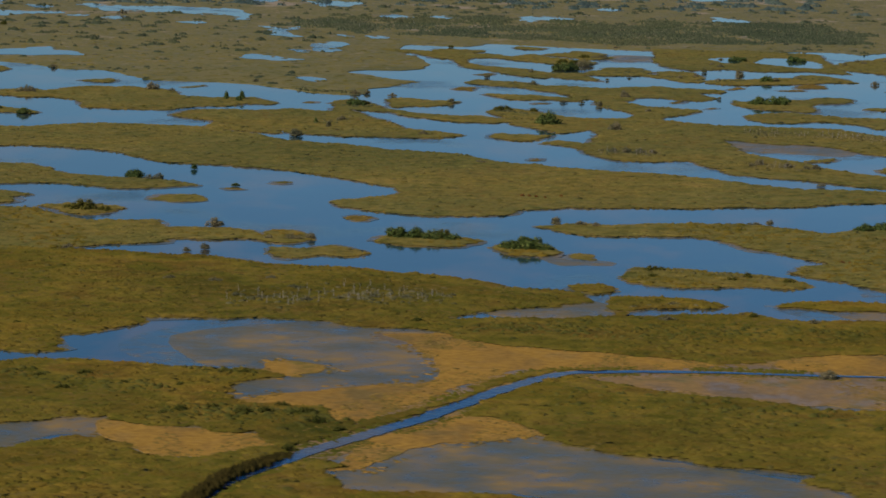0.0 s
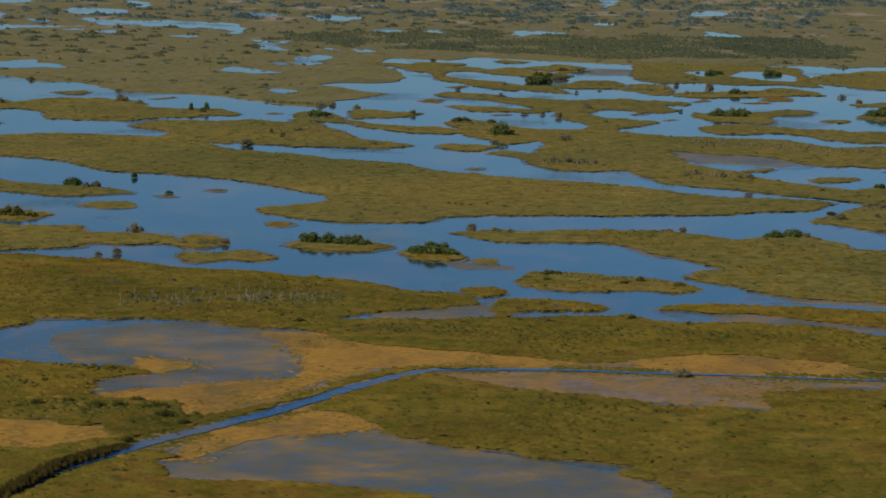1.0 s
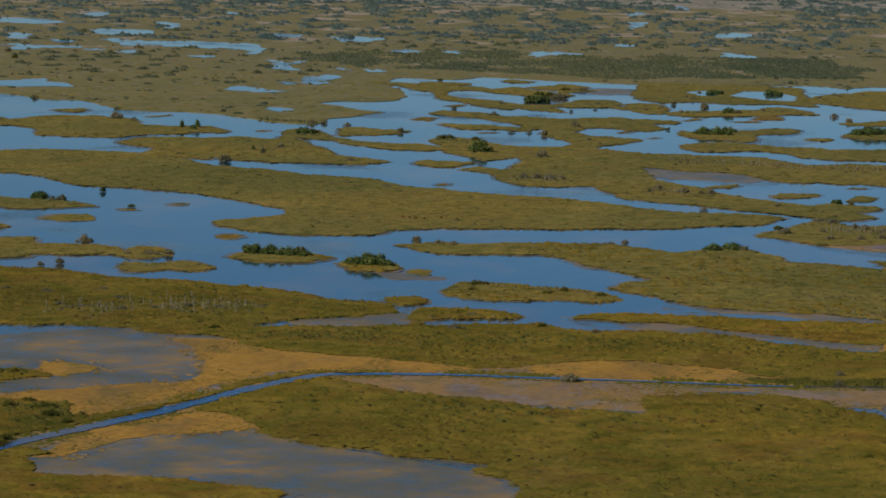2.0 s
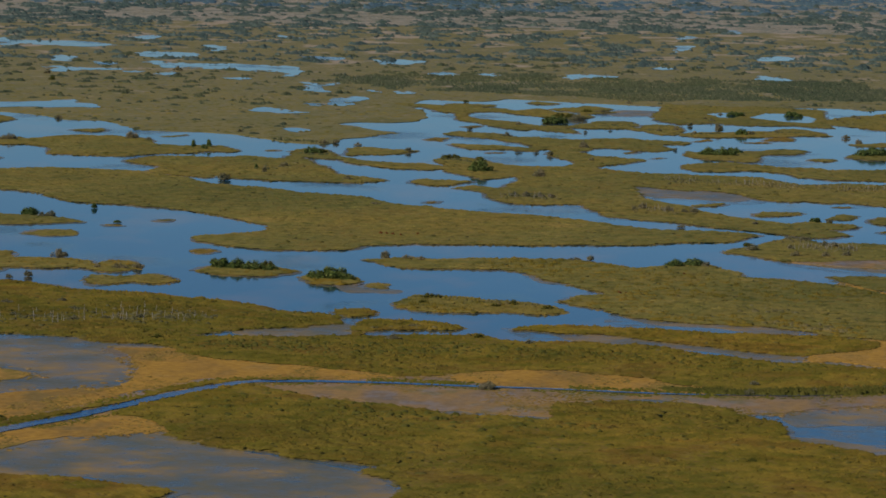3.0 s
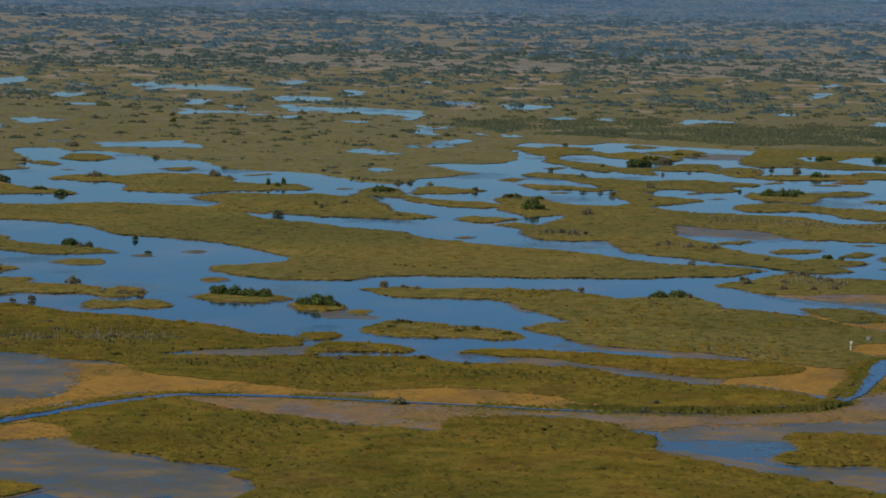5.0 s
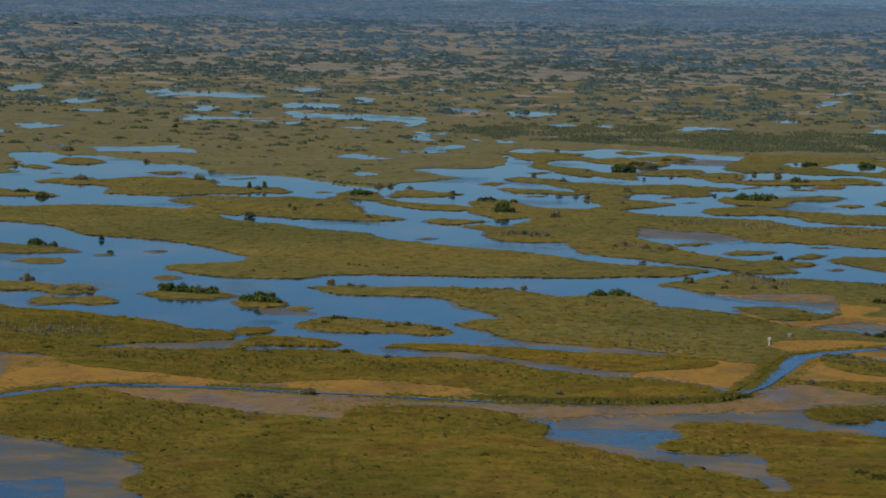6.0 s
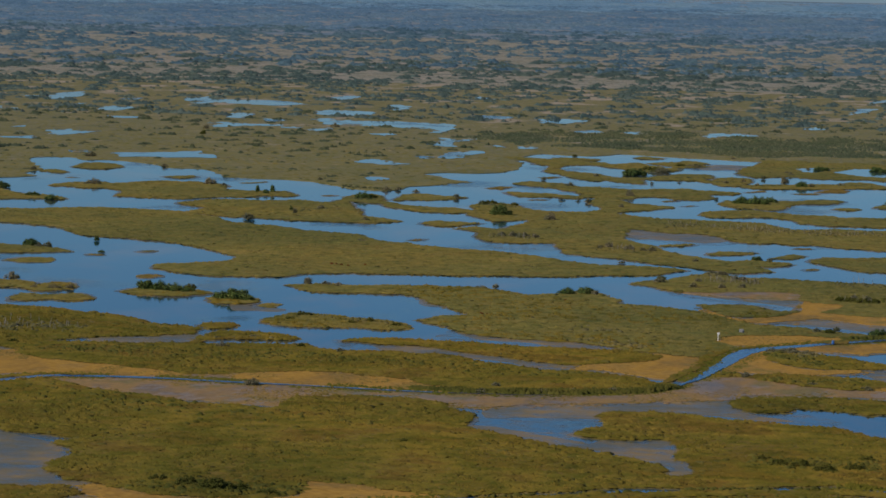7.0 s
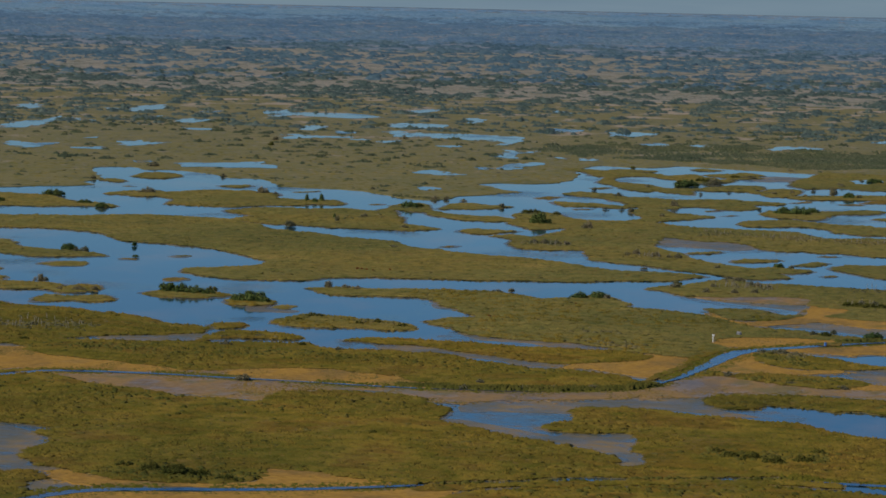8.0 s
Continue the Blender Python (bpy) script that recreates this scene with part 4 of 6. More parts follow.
marsh("marsh_island", [(86.4, 949), (87, 964.6), (93.9, 962.2), (102.4, 970.5), (111, 978.9), (120.9, 984.9), (122.9, 983.3), (119.7, 965.5), (112.6, 961.4), (107.9, 952.4), (106.3, 930.3), (97.2, 930.9), (90.3, 935.9)])
marsh("marsh_island", [(101.7, 747.5), (104.9, 758.5), (111.1, 757.6), (113.1, 756.4), (109.2, 748.3), (103.7, 743.4)])
marsh("marsh_island", [(119.7, 740.5), (122.1, 753), (125.4, 750.8), (126.1, 751), (123.5, 739.7), (120.5, 740.1)])
marsh("marsh_island", [(86.5, 768.3), (92, 775.3), (93.8, 776), (89.7, 769.4)])
marsh("mud_islet", [(122.3, 774.9), (126, 776.4), (124.8, 773)])
marsh("mud_islet", [(128.6, 709.5), (130.2, 712.6), (130.9, 711.3), (129.4, 708.8)])
marsh("mud_islet", [(109.4, 1018.7), (113.2, 1020.8), (113.7, 1014.4)])
marsh("marsh_island", [(129.3, 737.6), (131.6, 747.8), (141.4, 750.9), (160.6, 757), (163.2, 709.5), (144.7, 709.2), (140.4, 712.5), (136, 723.1), (131.5, 732.2)])
marsh("marsh_bank", [(92.7, 654.6), (95.8, 663.5), (100.7, 667.7), (104.3, 681.6), (109, 689.1), (114.1, 681.2), (121, 681.1), (128.1, 679.5), (138, 675.9), (147.3, 675.4), (165, 676.5), (168.9, 604.6), (153.3, 597.5), (144.9, 598.9), (139.1, 601.7), (140.7, 604.2), (144.3, 619.5), (136.3, 624.3), (133.1, 630.2), (133.5, 639.4), (127.6, 645.8), (118.7, 643), (111.2, 639.4), (106, 638.5), (99.8, 644.9), (94.7, 652.1)])
marsh("marsh_island", [(113, 610.5), (115.1, 609), (121.1, 611.8), (125.5, 606.8), (131.1, 601), (134.7, 602.4), (132, 593), (127.6, 588.3), (121.7, 586.9), (116.7, 596.8)])
marsh("marsh_bank", [(18.5, 619.7), (22, 620.5), (25.5, 625.5), (31, 625), (37.8, 625), (45, 628.6), (54.2, 629.9), (59.7, 629.4), (65.1, 625.7), (70.3, 618.9), (74.7, 616.4), (78.5, 621.2), (84.8, 630.5), (91.3, 618.6), (93.5, 615.7), (94.1, 605), (101.1, 601), (112, 594.9), (115, 591), (119.5, 584.6), (122.1, 537.5), (127.9, 527.6), (123.8, 508.5), (108.5, 514.7), (100.2, 524.4), (95.2, 526.8), (83.5, 528.4), (76.3, 532.3), (68.7, 543.4), (64.7, 547.8), (60.4, 554.8), (61.5, 554.2), (63.3, 562.7), (69.4, 568.6), (62.2, 582.4), (57.4, 590), (51.9, 603.4), (46.9, 608.5), (42.1, 606.3), (35.2, 607.5), (30.5, 605.2), (25.6, 609)])
marsh("marsh_bank", [(116.1, 587.2), (127.2, 571.3), (135.6, 570), (145.8, 562.2), (156.3, 558.4), (171.2, 561.5), (171.2, 562.8), (156.7, 554), (144.2, 542.7), (147.8, 540.9), (145.7, 551.5), (135.2, 552.7), (124.3, 546.7), (122, 538.6), (118, 555.2)])
marsh("marsh_bank", [(122.3, 535.6), (126.2, 527.6), (131.1, 528.7), (131.1, 529), (128.2, 525.5), (125.6, 511.4), (124.1, 494.3), (122.5, 479.8), (120.4, 465.8), (118.7, 457.2), (121.1, 468.3), (123.6, 482.9), (123.9, 496)])
marsh("marsh_island", [(53.7, 511), (58, 517.9), (65, 517.5), (71.5, 516.9), (77.4, 518.5), (83.7, 515.6), (92, 513.6), (101, 513.1), (107.7, 512.8), (115.4, 506.1), (114.4, 498.2), (107.8, 492.3), (102.2, 487.9), (96.5, 489.5), (90.4, 493), (84.2, 496.6), (77.5, 502.2), (73.1, 506.8), (69.1, 509.5), (63.8, 508.3), (57.6, 510.1)])
marsh("marsh_bank", [(-13.8, 481.6), (-1.6, 479.4), (2.5, 470.4), (10.7, 463.6), (23.2, 458.9), (35.4, 454.3), (39.5, 451.3), (46.1, 454.1), (50.1, 458.7), (57, 461.6), (65.3, 461.3), (77.3, 455), (80.5, 449.9), (92.7, 445.2), (98, 443.9), (104.8, 445), (113.9, 449.6), (120.1, 454.8), (121.7, 464.5), (119.6, 464.8), (114.2, 472.8), (109.2, 475.4), (104.1, 477.1), (98.7, 477.7), (92.9, 480.2), (86.8, 483.7), (79.9, 491), (73.6, 494.6), (67.9, 495.3), (62.4, 495.1), (56.6, 495.8), (51.3, 499), (47.3, 503.4), (46.8, 501.4), (37.1, 500.2), (27.6, 495.7), (27.9, 501.2), (27.9, 497.5), (17.8, 493), (11.2, 492.3), (1.5, 490.2), (-16.6, 489)])
marsh("marsh_island", [(22.2, 528.6), (22.9, 533.5), (25.7, 533.4), (28.5, 528.6), (27.5, 524.6), (24.9, 522.9)])
marsh("marsh_island", [(26.6, 505.6), (26.8, 514.5), (29.5, 518.8), (35.3, 519.7), (40.2, 518.5), (44.1, 514.3), (43.5, 509.8), (38, 508.2), (31.3, 505.3)])
marsh("marsh_bank", [(-101.2, 632.5), (-88.3, 635.9), (-81.5, 635.2), (-76.3, 624.8), (-69.2, 615.9), (-61.6, 616.2), (-55.6, 616.4), (-53.3, 608), (-46.7, 606.2), (-41.3, 606.2), (-36.9, 603.3), (-33.7, 594.5), (-30.1, 596), (-25.9, 596), (-25.2, 592), (-29.6, 587.7), (-32.7, 587.2), (-36, 590.2), (-42.2, 589.1), (-50.6, 589.5), (-51.5, 582.3), (-55.9, 579.8), (-61.9, 578.8), (-63.6, 575.1), (-80.4, 564.7), (-89.5, 559.1)])
marsh("marsh_bank", [(-91, 568.6), (-79.1, 570), (-62.8, 568.5), (-58.9, 569.2), (-52.5, 565.2), (-45.4, 564.7), (-38.2, 560.9), (-32.9, 555.3), (-25.9, 552.4), (-18, 549.8), (-10.1, 546.4), (-2.3, 542.2), (4.3, 538.1), (8.1, 533.5), (12.7, 529.1), (18.3, 527.1), (23.2, 523.1), (22.6, 518.3), (23.8, 513.7), (21.4, 511.4), (14.9, 505.8), (10.4, 503.9), (6.8, 500.2), (1.5, 494.4), (-2, 490.8), (-7.1, 485.8), (-12.3, 486.3), (-19.2, 487.1), (-26.2, 488.6), (-33.1, 487.7), (-39.1, 486.8), (-45.9, 485.9), (-45.5, 480.5), (-48.9, 473.5), (-52.6, 469), (-55.9, 465.7), (-55.2, 456), (-53.5, 452.3), (-57.6, 449.7), (-62.7, 452.2), (-72.7, 454.1)])
marsh("marsh_bank", [(-70.9, 443.1), (-61, 439.6), (-56.8, 443.8), (-51.2, 442.4), (-45.6, 442.1), (-37.5, 438.6), (-31.1, 436.9), (-25.7, 437.6), (-22, 433.3), (-24.5, 430.7), (-28, 425.5), (-28.3, 418.2), (-24.8, 409.7), (-18.9, 408.6), (-15.2, 406.6), (-12.7, 397.8), (-11.3, 399), (-12.4, 390.8), (-16.3, 383.7), (-18.3, 382), (-21.2, 385.9), (-22.8, 389.6), (-26.2, 388.1), (-30.7, 392.7), (-32.7, 391.3), (-36.3, 393.3), (-40.8, 395.6), (-41.9, 399.6), (-48.1, 397.6), (-49.2, 395.9), (-54.5, 392.8), (-62.1, 388.4)])
marsh("marsh_bank", [(-59.5, 372), (-52, 375.4), (-48.7, 380.3), (-44.3, 383.8), (-39.9, 380.6), (-36.7, 376.1), (-33, 372), (-29, 371.3), (-25.2, 373.6), (-22.8, 377.9), (-20.2, 379.6), (-17.8, 379.8), (-20.5, 373.6), (-23.1, 362.1), (-25.6, 352.5), (-27.4, 343.8), (-32.2, 313.6), (-54.3, 311.6), (-64.6, 370.6)])
marsh("marsh_bank", [(-25.5, 341.5), (-22, 355), (-18.6, 362.3), (-14.4, 370.5), (-11, 367.1), (-13.2, 364.8), (-10.6, 354.3), (-4.9, 353.5), (1.4, 351.6), (7.7, 350.6), (13.9, 348.1), (20, 345.4), (12.8, 317.7), (-32.2, 313.6)])
marsh("marsh_bank", [(-12.4, 390), (-9.8, 397.1), (-5.7, 401.6), (-1.5, 409.9), (3.7, 421.3), (7.6, 432.1), (11.6, 438.8), (17.2, 443), (21.9, 442.6), (22, 443.9), (16, 441.6), (10.7, 433.6), (6, 425), (1.5, 414.5), (-3.6, 403.6), (-8.4, 394.8)])
marsh("marsh_bank", [(16.4, 436.8), (11.6, 427.7), (7.7, 417.6), (5.7, 411.4), (3.1, 405), (6.7, 403.7), (9.5, 400.9), (12.4, 393.6), (15.4, 386), (19.5, 380.6), (24.1, 378.1), (28.7, 376.7), (33.9, 372.4), (39.1, 370.2), (43.9, 367.1), (41.6, 363.7), (46.7, 358.7), (47.7, 346.4), (48.2, 341.1), (53.3, 330.9), (57.6, 330.1), (61.6, 325.8), (64.5, 323.4), (68.4, 320.4), (76.4, 320.6), (84, 322.4), (86.4, 328.3), (86.1, 333.9), (84.5, 336.8), (89.2, 340.3), (74.3, 425.5), (66, 427.9), (63.7, 420.4), (64.3, 411.3), (58.2, 412), (49.9, 413.6), (40, 419.7), (28.9, 425.6), (19.4, 435.2)])
marsh("marsh_bank", [(69.4, 429), (73.1, 430), (78, 430.3), (83.1, 429.9), (87.9, 426.1), (93.9, 416.6), (96.2, 412.6), (96.2, 400.6), (100.4, 395), (105.6, 392), (109.6, 385.7), (114.7, 382.1), (121.8, 376.8), (126.5, 372.8), (130.9, 366.4), (134.1, 357.3), (143.7, 374.8), (146.6, 353.2), (131.4, 346.3), (120.2, 340.4), (113, 336), (109.1, 331.8), (105.9, 331.7), (99.1, 333.1), (93.2, 336.6), (87.4, 339.7)])
marsh("marsh_bank", [(123.1, 392.9), (117.4, 394.2), (115.2, 399.1), (116.1, 401.3), (119.3, 406), (115.9, 416.6), (116, 421.6), (117.7, 425), (122.8, 425.4), (130.7, 423.1), (136.7, 420.8), (142.4, 420), (147.4, 416.7), (152, 416.3), (156, 412.7), (160.2, 407.1), (168.5, 401.1), (184.7, 393), (186.5, 354.5), (172, 355.3), (166.6, 355.5), (158.4, 356), (142.7, 351.8), (134.4, 347.5), (133.7, 356.9), (136.9, 357.9), (135.7, 371), (132.3, 376.8), (131.9, 388), (129, 395.2)])
marsh("marsh_bank", [(115.5, 320.9), (118.8, 327.3), (129.4, 334), (144.1, 341.8), (159.5, 345.8), (166, 343.8), (172.9, 343.1), (186.9, 346), (188.6, 309.1), (117.1, 283.5), (114.8, 313.2)])
marsh("marsh_island", [(42.5, 323), (51.2, 322.1), (54.2, 324.5), (58.5, 319.8), (59.3, 318.1), (57.8, 315.3), (58.8, 308.2), (62.2, 305.2), (61.8, 301.8), (53.8, 293.7)])
marsh("marsh_bank", [(135.2, 442.7), (136, 447.5), (139.5, 450.6), (148.2, 452.4), (157.8, 453.8), (167.6, 452), (177.3, 450.3), (178.1, 435.4), (165.9, 434.4), (161.2, 436.5), (157.7, 434.2), (153.5, 438.1), (149.5, 439.8), (144.3, 439.3), (143.7, 432.6), (140, 431.9), (136.7, 436.2)])
marsh("marsh_island", [(127.7, 478.2), (129.3, 483), (134.5, 483.2), (141.7, 484.3), (147.8, 485), (155.2, 482.5), (159.7, 477.3), (158.2, 472.4), (153.6, 467), (146.4, 469.3), (139.8, 473.9), (133.9, 479.9)])
marsh("marsh_island", [(134.3, 515.9), (135.3, 521.6), (140.7, 522.9), (146.7, 517), (152.6, 512.1), (159.4, 506.8), (165.8, 506.5), (165.9, 505.1), (158.8, 502.1), (153.8, 498.9), (145.6, 496.4), (139.8, 501), (136.5, 506.7)])
marsh("marsh_island", [(-115.8, 723.7), (-100.9, 726.6), (-93.9, 726.8), (-86.1, 709.8), (-79.1, 703.3), (-69.9, 698.8), (-59.7, 694.5), (-52.7, 686.6), (-55.2, 684.2), (-62, 679.3), (-68.8, 675.6), (-76.7, 682.4), (-83.2, 686), (-94.8, 682.5), (-108.8, 679.7)])
marsh("marsh_island", [(-99.8, 667.7), (-92.7, 667.4), (-86.1, 660), (-87.9, 658.1), (-88.5, 652.4), (-87.4, 646.1), (-89.2, 642.5), (-95.8, 641.3)])
marsh("marsh_island", [(-80, 641.2), (-76.7, 642.4), (-72.5, 645.3), (-67.5, 641), (-64.5, 637.5), (-66.5, 631.9), (-69.3, 626.3), (-72.7, 627.7), (-76, 634.4)])
marsh("weed_raft", [(-59.7, 656.8), (-56.8, 666.6), (-50.7, 664.3), (-49.4, 656), (-54.4, 651.4)])
marsh("mud_islet", [(-46.3, 680.6), (-45.1, 681.5), (-42.9, 680.2), (-43.4, 679.4), (-45.4, 679)])
marsh("weed_raft", [(-36.6, 695.4), (-35.5, 698.9), (-33.4, 696.5), (-34.3, 693)])
marsh("marsh_island", [(-30.9, 570), (-30.2, 578.1), (-26.7, 578.1), (-23.8, 575.6), (-22, 580.8), (-17.8, 579.9), (-14, 573.2), (-16.7, 566.9), (-22.5, 567.2), (-27.3, 563.5)])
marsh("marsh_island", [(-33.8, 592), (-32.4, 603.4), (-28.3, 604.7), (-24.7, 595), (-27, 587.2), (-30.6, 584.9)])
marsh("marsh_island", [(-11.5, 590.5), (-11.4, 597.8), (-5.9, 602), (1.1, 600.8), (6.6, 595.6), (5.4, 593.1), (0.6, 584.8), (-5.9, 584.6), (-10.3, 590.1)])
marsh("marsh_island", [(9.3, 582.5), (9.8, 586.7), (13.1, 591.2), (17.2, 586), (19.4, 585), (19.8, 576.5), (15.6, 573.1), (11.7, 577)])
marsh("weed_raft", [(23.2, 569.9), (23.8, 576.6), (26.2, 575.2), (26.3, 568.8)])
marsh("mud_islet", [(-19.5, 628), (-17.9, 633.8), (-14.6, 630.9), (-16, 624)])
marsh("marsh_island", [(31, 543.8), (32.1, 549.7), (34.7, 558.7), (41.4, 556.5), (48.4, 553.1), (55.2, 549.9), (61.6, 540.4), (60.8, 536.1), (57.8, 533.6), (51.4, 535.6), (42.6, 532.8), (36.1, 534.8)])
marsh("marsh_island", [(-167.9, 880.7), (-167.7, 922.3), (-153.8, 916.9), (-139.8, 904.9), (-130.2, 893.9), (-123.6, 891.4), (-114.2, 880.1), (-112.7, 866.9), (-123, 866.9), (-132.3, 861.3), (-141.8, 861.7), (-159.1, 857.4)])
marsh("marsh_island", [(-135.1, 939.3), (-131.8, 952.8), (-119.8, 953.2), (-112.5, 969.1), (-105.7, 973.6), (-95.3, 972.8), (-87.5, 974.1), (-81.4, 962.8), (-77.4, 944.3), (-66.6, 940.5), (-57.4, 942.8), (-48.4, 928.4), (-49.3, 918.2), (-57.3, 919.8), (-69, 906.2), (-77.1, 894.8), (-83.6, 890.9), (-93.2, 891.4), (-101.3, 899.4), (-107.4, 922.4), (-114.2, 928.5), (-126.8, 931.1)])
marsh("marsh_island", [(-72.7, 869.6), (-72.2, 890.5), (-61.8, 893.7), (-51.4, 896.8), (-43.3, 901.7), (-37.1, 899.2), (-29.9, 900.4), (-30.5, 919.2), (-22.6, 917.5), (-13.4, 905.4), (-14.6, 898.2), (-26.8, 903.2), (-24.1, 883.5), (-15.8, 855.8), (-6, 836), (2.6, 828.2), (1.8, 820.5), (-6, 813.6), (-16.6, 815.3), (-27.9, 819.4), (-37.9, 824.4), (-42.5, 835.3), (-42.4, 821.8), (-48.2, 823.8), (-54.7, 828.3), (-60.7, 840.2), (-61.4, 855.5), (-68.9, 862.8)])
marsh("marsh_island", [(-32.3, 926.9), (-30.2, 942.6), (-18.7, 921.2), (-19, 914.1), (-26.9, 915.7)])
marsh("marsh_island", [(-15.6, 923.3), (-16, 948.1), (-9.1, 952.2), (0.1, 944.6), (4.3, 941.1), (0.6, 932.4), (-7.2, 924.5), (-13.8, 920.4)])
marsh("marsh_island", [(-16.2, 901.1), (-6.7, 895.8), (3.7, 889.9), (19.1, 875.8), (16.7, 869.6), (6.1, 869.1), (-4.9, 874.2)])
marsh("mud_islet", [(1.7, 995.1), (5.5, 1003.8), (8.8, 1002.3), (7, 990.4)])
marsh("marsh_island", [(11.7, 819.2), (14.5, 828.8), (21, 830), (25.1, 828.5), (22, 816.6), (15.5, 815.5)])
marsh("mud_islet", [(19.3, 759.4), (20.7, 763.8), (21.5, 766.1), (21, 759.1)])
marsh("marsh_island", [(-162.2, 1016), (-159.3, 1018.3), (-152.3, 1011.3), (-153.8, 1004.9)])
marsh("mud_islet", [(-144, 979.8), (-140.2, 982.2), (-141.8, 980.8)])
marsh("marsh_island", [(-158.4, 1042.7), (-160.4, 1066.3), (-152.8, 1067.1), (-142.9, 1050.5), (-147.2, 1034.6), (-154.8, 1038.1)])
marsh("marsh_island", [(-112.9, 999.9), (-108.8, 1002.6), (-104.4, 1005.4), (-106, 992.6)])
marsh("marsh_bank", [(-141.1, 810.2), (-130.1, 819.2), (-106.1, 827.7), (-94.8, 837.3), (-83.4, 841.1), (-69.8, 837.7), (-59.4, 832.5), (-51.6, 823.4), (-42.8, 804.3), (-33.9, 796.3), (-24.2, 791.6), (-14.6, 779.7), (-5.3, 775.2), (2.5, 770.1), (10, 758.1), (18.4, 749.1), (26.1, 742.3), (35.5, 734.5), (43.5, 732.5), (52.2, 726.7), (61, 719.3), (70, 710.2), (76.9, 704.1), (85.7, 702.9), (93.4, 699.4), (99.9, 694.2), (98.4, 689.6), (93.6, 678.5), (83.2, 673.3), (74.8, 665.6), (64, 663.7), (50.9, 659), (28.1, 654.5), (15.6, 648.2), (11.8, 641.2), (3.2, 636.9), (-3.8, 636.8), (-10.4, 640.4), (-17.5, 647.4), (-22.5, 655.6), (-21.1, 659.5), (-15.1, 666.3), (-10.1, 674.6), (-10.2, 692.2), (-17.8, 702.2), (-30.1, 718.6), (-49.9, 731.9), (-62.5, 736.3), (-75.1, 755.1), (-88.3, 769.7), (-103.3, 773.9), (-123.8, 764.7)])
marsh("marsh_bank", [(110.1, 330.2), (117.4, 334.5), (128.2, 340.9), (143.2, 348.3), (158.7, 353), (165.8, 352.9), (166.3, 347.6), (159.3, 348.3), (143.9, 343.6), (129, 336.4), (118.3, 330.2), (111.1, 325.9)])
marsh("marsh_island", [(-4.1, 1205.6), (7.9, 1203.7), (14.2, 1201.1), (8.2, 1187), (-1.5, 1190.1)])
marsh("marsh_island", [(25.8, 1226.8), (31.2, 1230.5), (33.6, 1224.7), (32.2, 1213.7), (27.8, 1215.6)])
marsh("mud_islet", [(66.5, 956.1), (69.6, 960.5), (70.6, 961.7), (68.3, 953.9)])
marsh("mud_islet", [(76.1, 930.8), (77.9, 936.9), (78.3, 938), (76.8, 934)])
marsh("mud_islet", [(10.1, 1065.9), (13.4, 1071), (15.4, 1071.8), (12.8, 1062)])
marsh("mud_islet", [(-40.1, 929), (-38.6, 930.7), (-38.1, 935), (-38.4, 928.2)])
marsh("weed_raft", [(-80.8, 979.2), (-77.1, 984.5), (-76, 989.1), (-78, 980.3)])
marsh("marsh_bank", [(78.7, 1228.6), (94.3, 1228), (109.9, 1231.6), (125.5, 1226.9), (138.5, 1212.9), (136.9, 1108.4), (124.9, 1113.1), (110.7, 1109.9), (96.5, 1113.7), (85.6, 1105.1), (80.1, 1116.5), (74.7, 1135.6), (75.9, 1178.1)])
marsh("marsh_island", [(83.9, 1048.1), (93.5, 1065.2), (102.3, 1062.8), (111, 1070), (120.8, 1090.9), (130.2, 1082), (134.3, 1061.4), (116.9, 1047.4), (101.7, 1040.6), (90.3, 1038.6)])
marsh("marsh_island", [(44.4, 1186.4), (48.3, 1209), (56.5, 1196.5), (56, 1168.2), (48.9, 1160.9)])
marsh("mud_islet", [(114.7, 1037.2), (117.9, 1047.8), (121.1, 1040.1), (117.9, 1026.6)])
marsh("marsh_island", [(47.3, 1083.7), (55, 1108.2), (65.7, 1109.7), (68, 1089.9), (57.8, 1075), (50.4, 1071.6)])
marsh("marsh_island", [(69.3, 1073.7), (72.6, 1099), (81.3, 1092.8), (84.4, 1070.8), (78.3, 1055.1), (71.3, 1058.3)])
marsh("marsh_bank", [(137.1, 1140.7), (144.5, 1167.8), (154.1, 1181.5), (164.6, 1203.2), (173.4, 1210), (202.1, 1213), (187.5, 1100.7), (167.6, 1097.2), (155.9, 1096.4), (147.6, 1112.1), (140.3, 1119.2)])
marsh("marsh_island", [(140.4, 1015.7), (148.7, 1026), (154.3, 1030.4), (179.4, 1038.2), (176.9, 1018.7), (152.5, 1013.9), (141.5, 1008)])
marsh("mud_islet", [(111.8, 1034.1), (117.1, 1043.5), (116.8, 1034.9), (113.1, 1025.6)])
marsh("mud_islet", [(88.5, 1015.7), (92.9, 1024.8), (93.1, 1016.7), (89.6, 1013)])
marsh("mud_islet", [(104.9, 1017.2), (109.2, 1021.8), (108.3, 1016.1)])
marsh("marsh_island", [(136.2, 962.6), (141.8, 975.4), (154.9, 984.2), (172.8, 987.1), (168.3, 952.6), (151.1, 950), (141.1, 951.7), (137.2, 955.2)])
marsh("marsh_island", [(122.7, 944.1), (127.2, 947.4), (130.6, 944.1), (126.2, 936)])

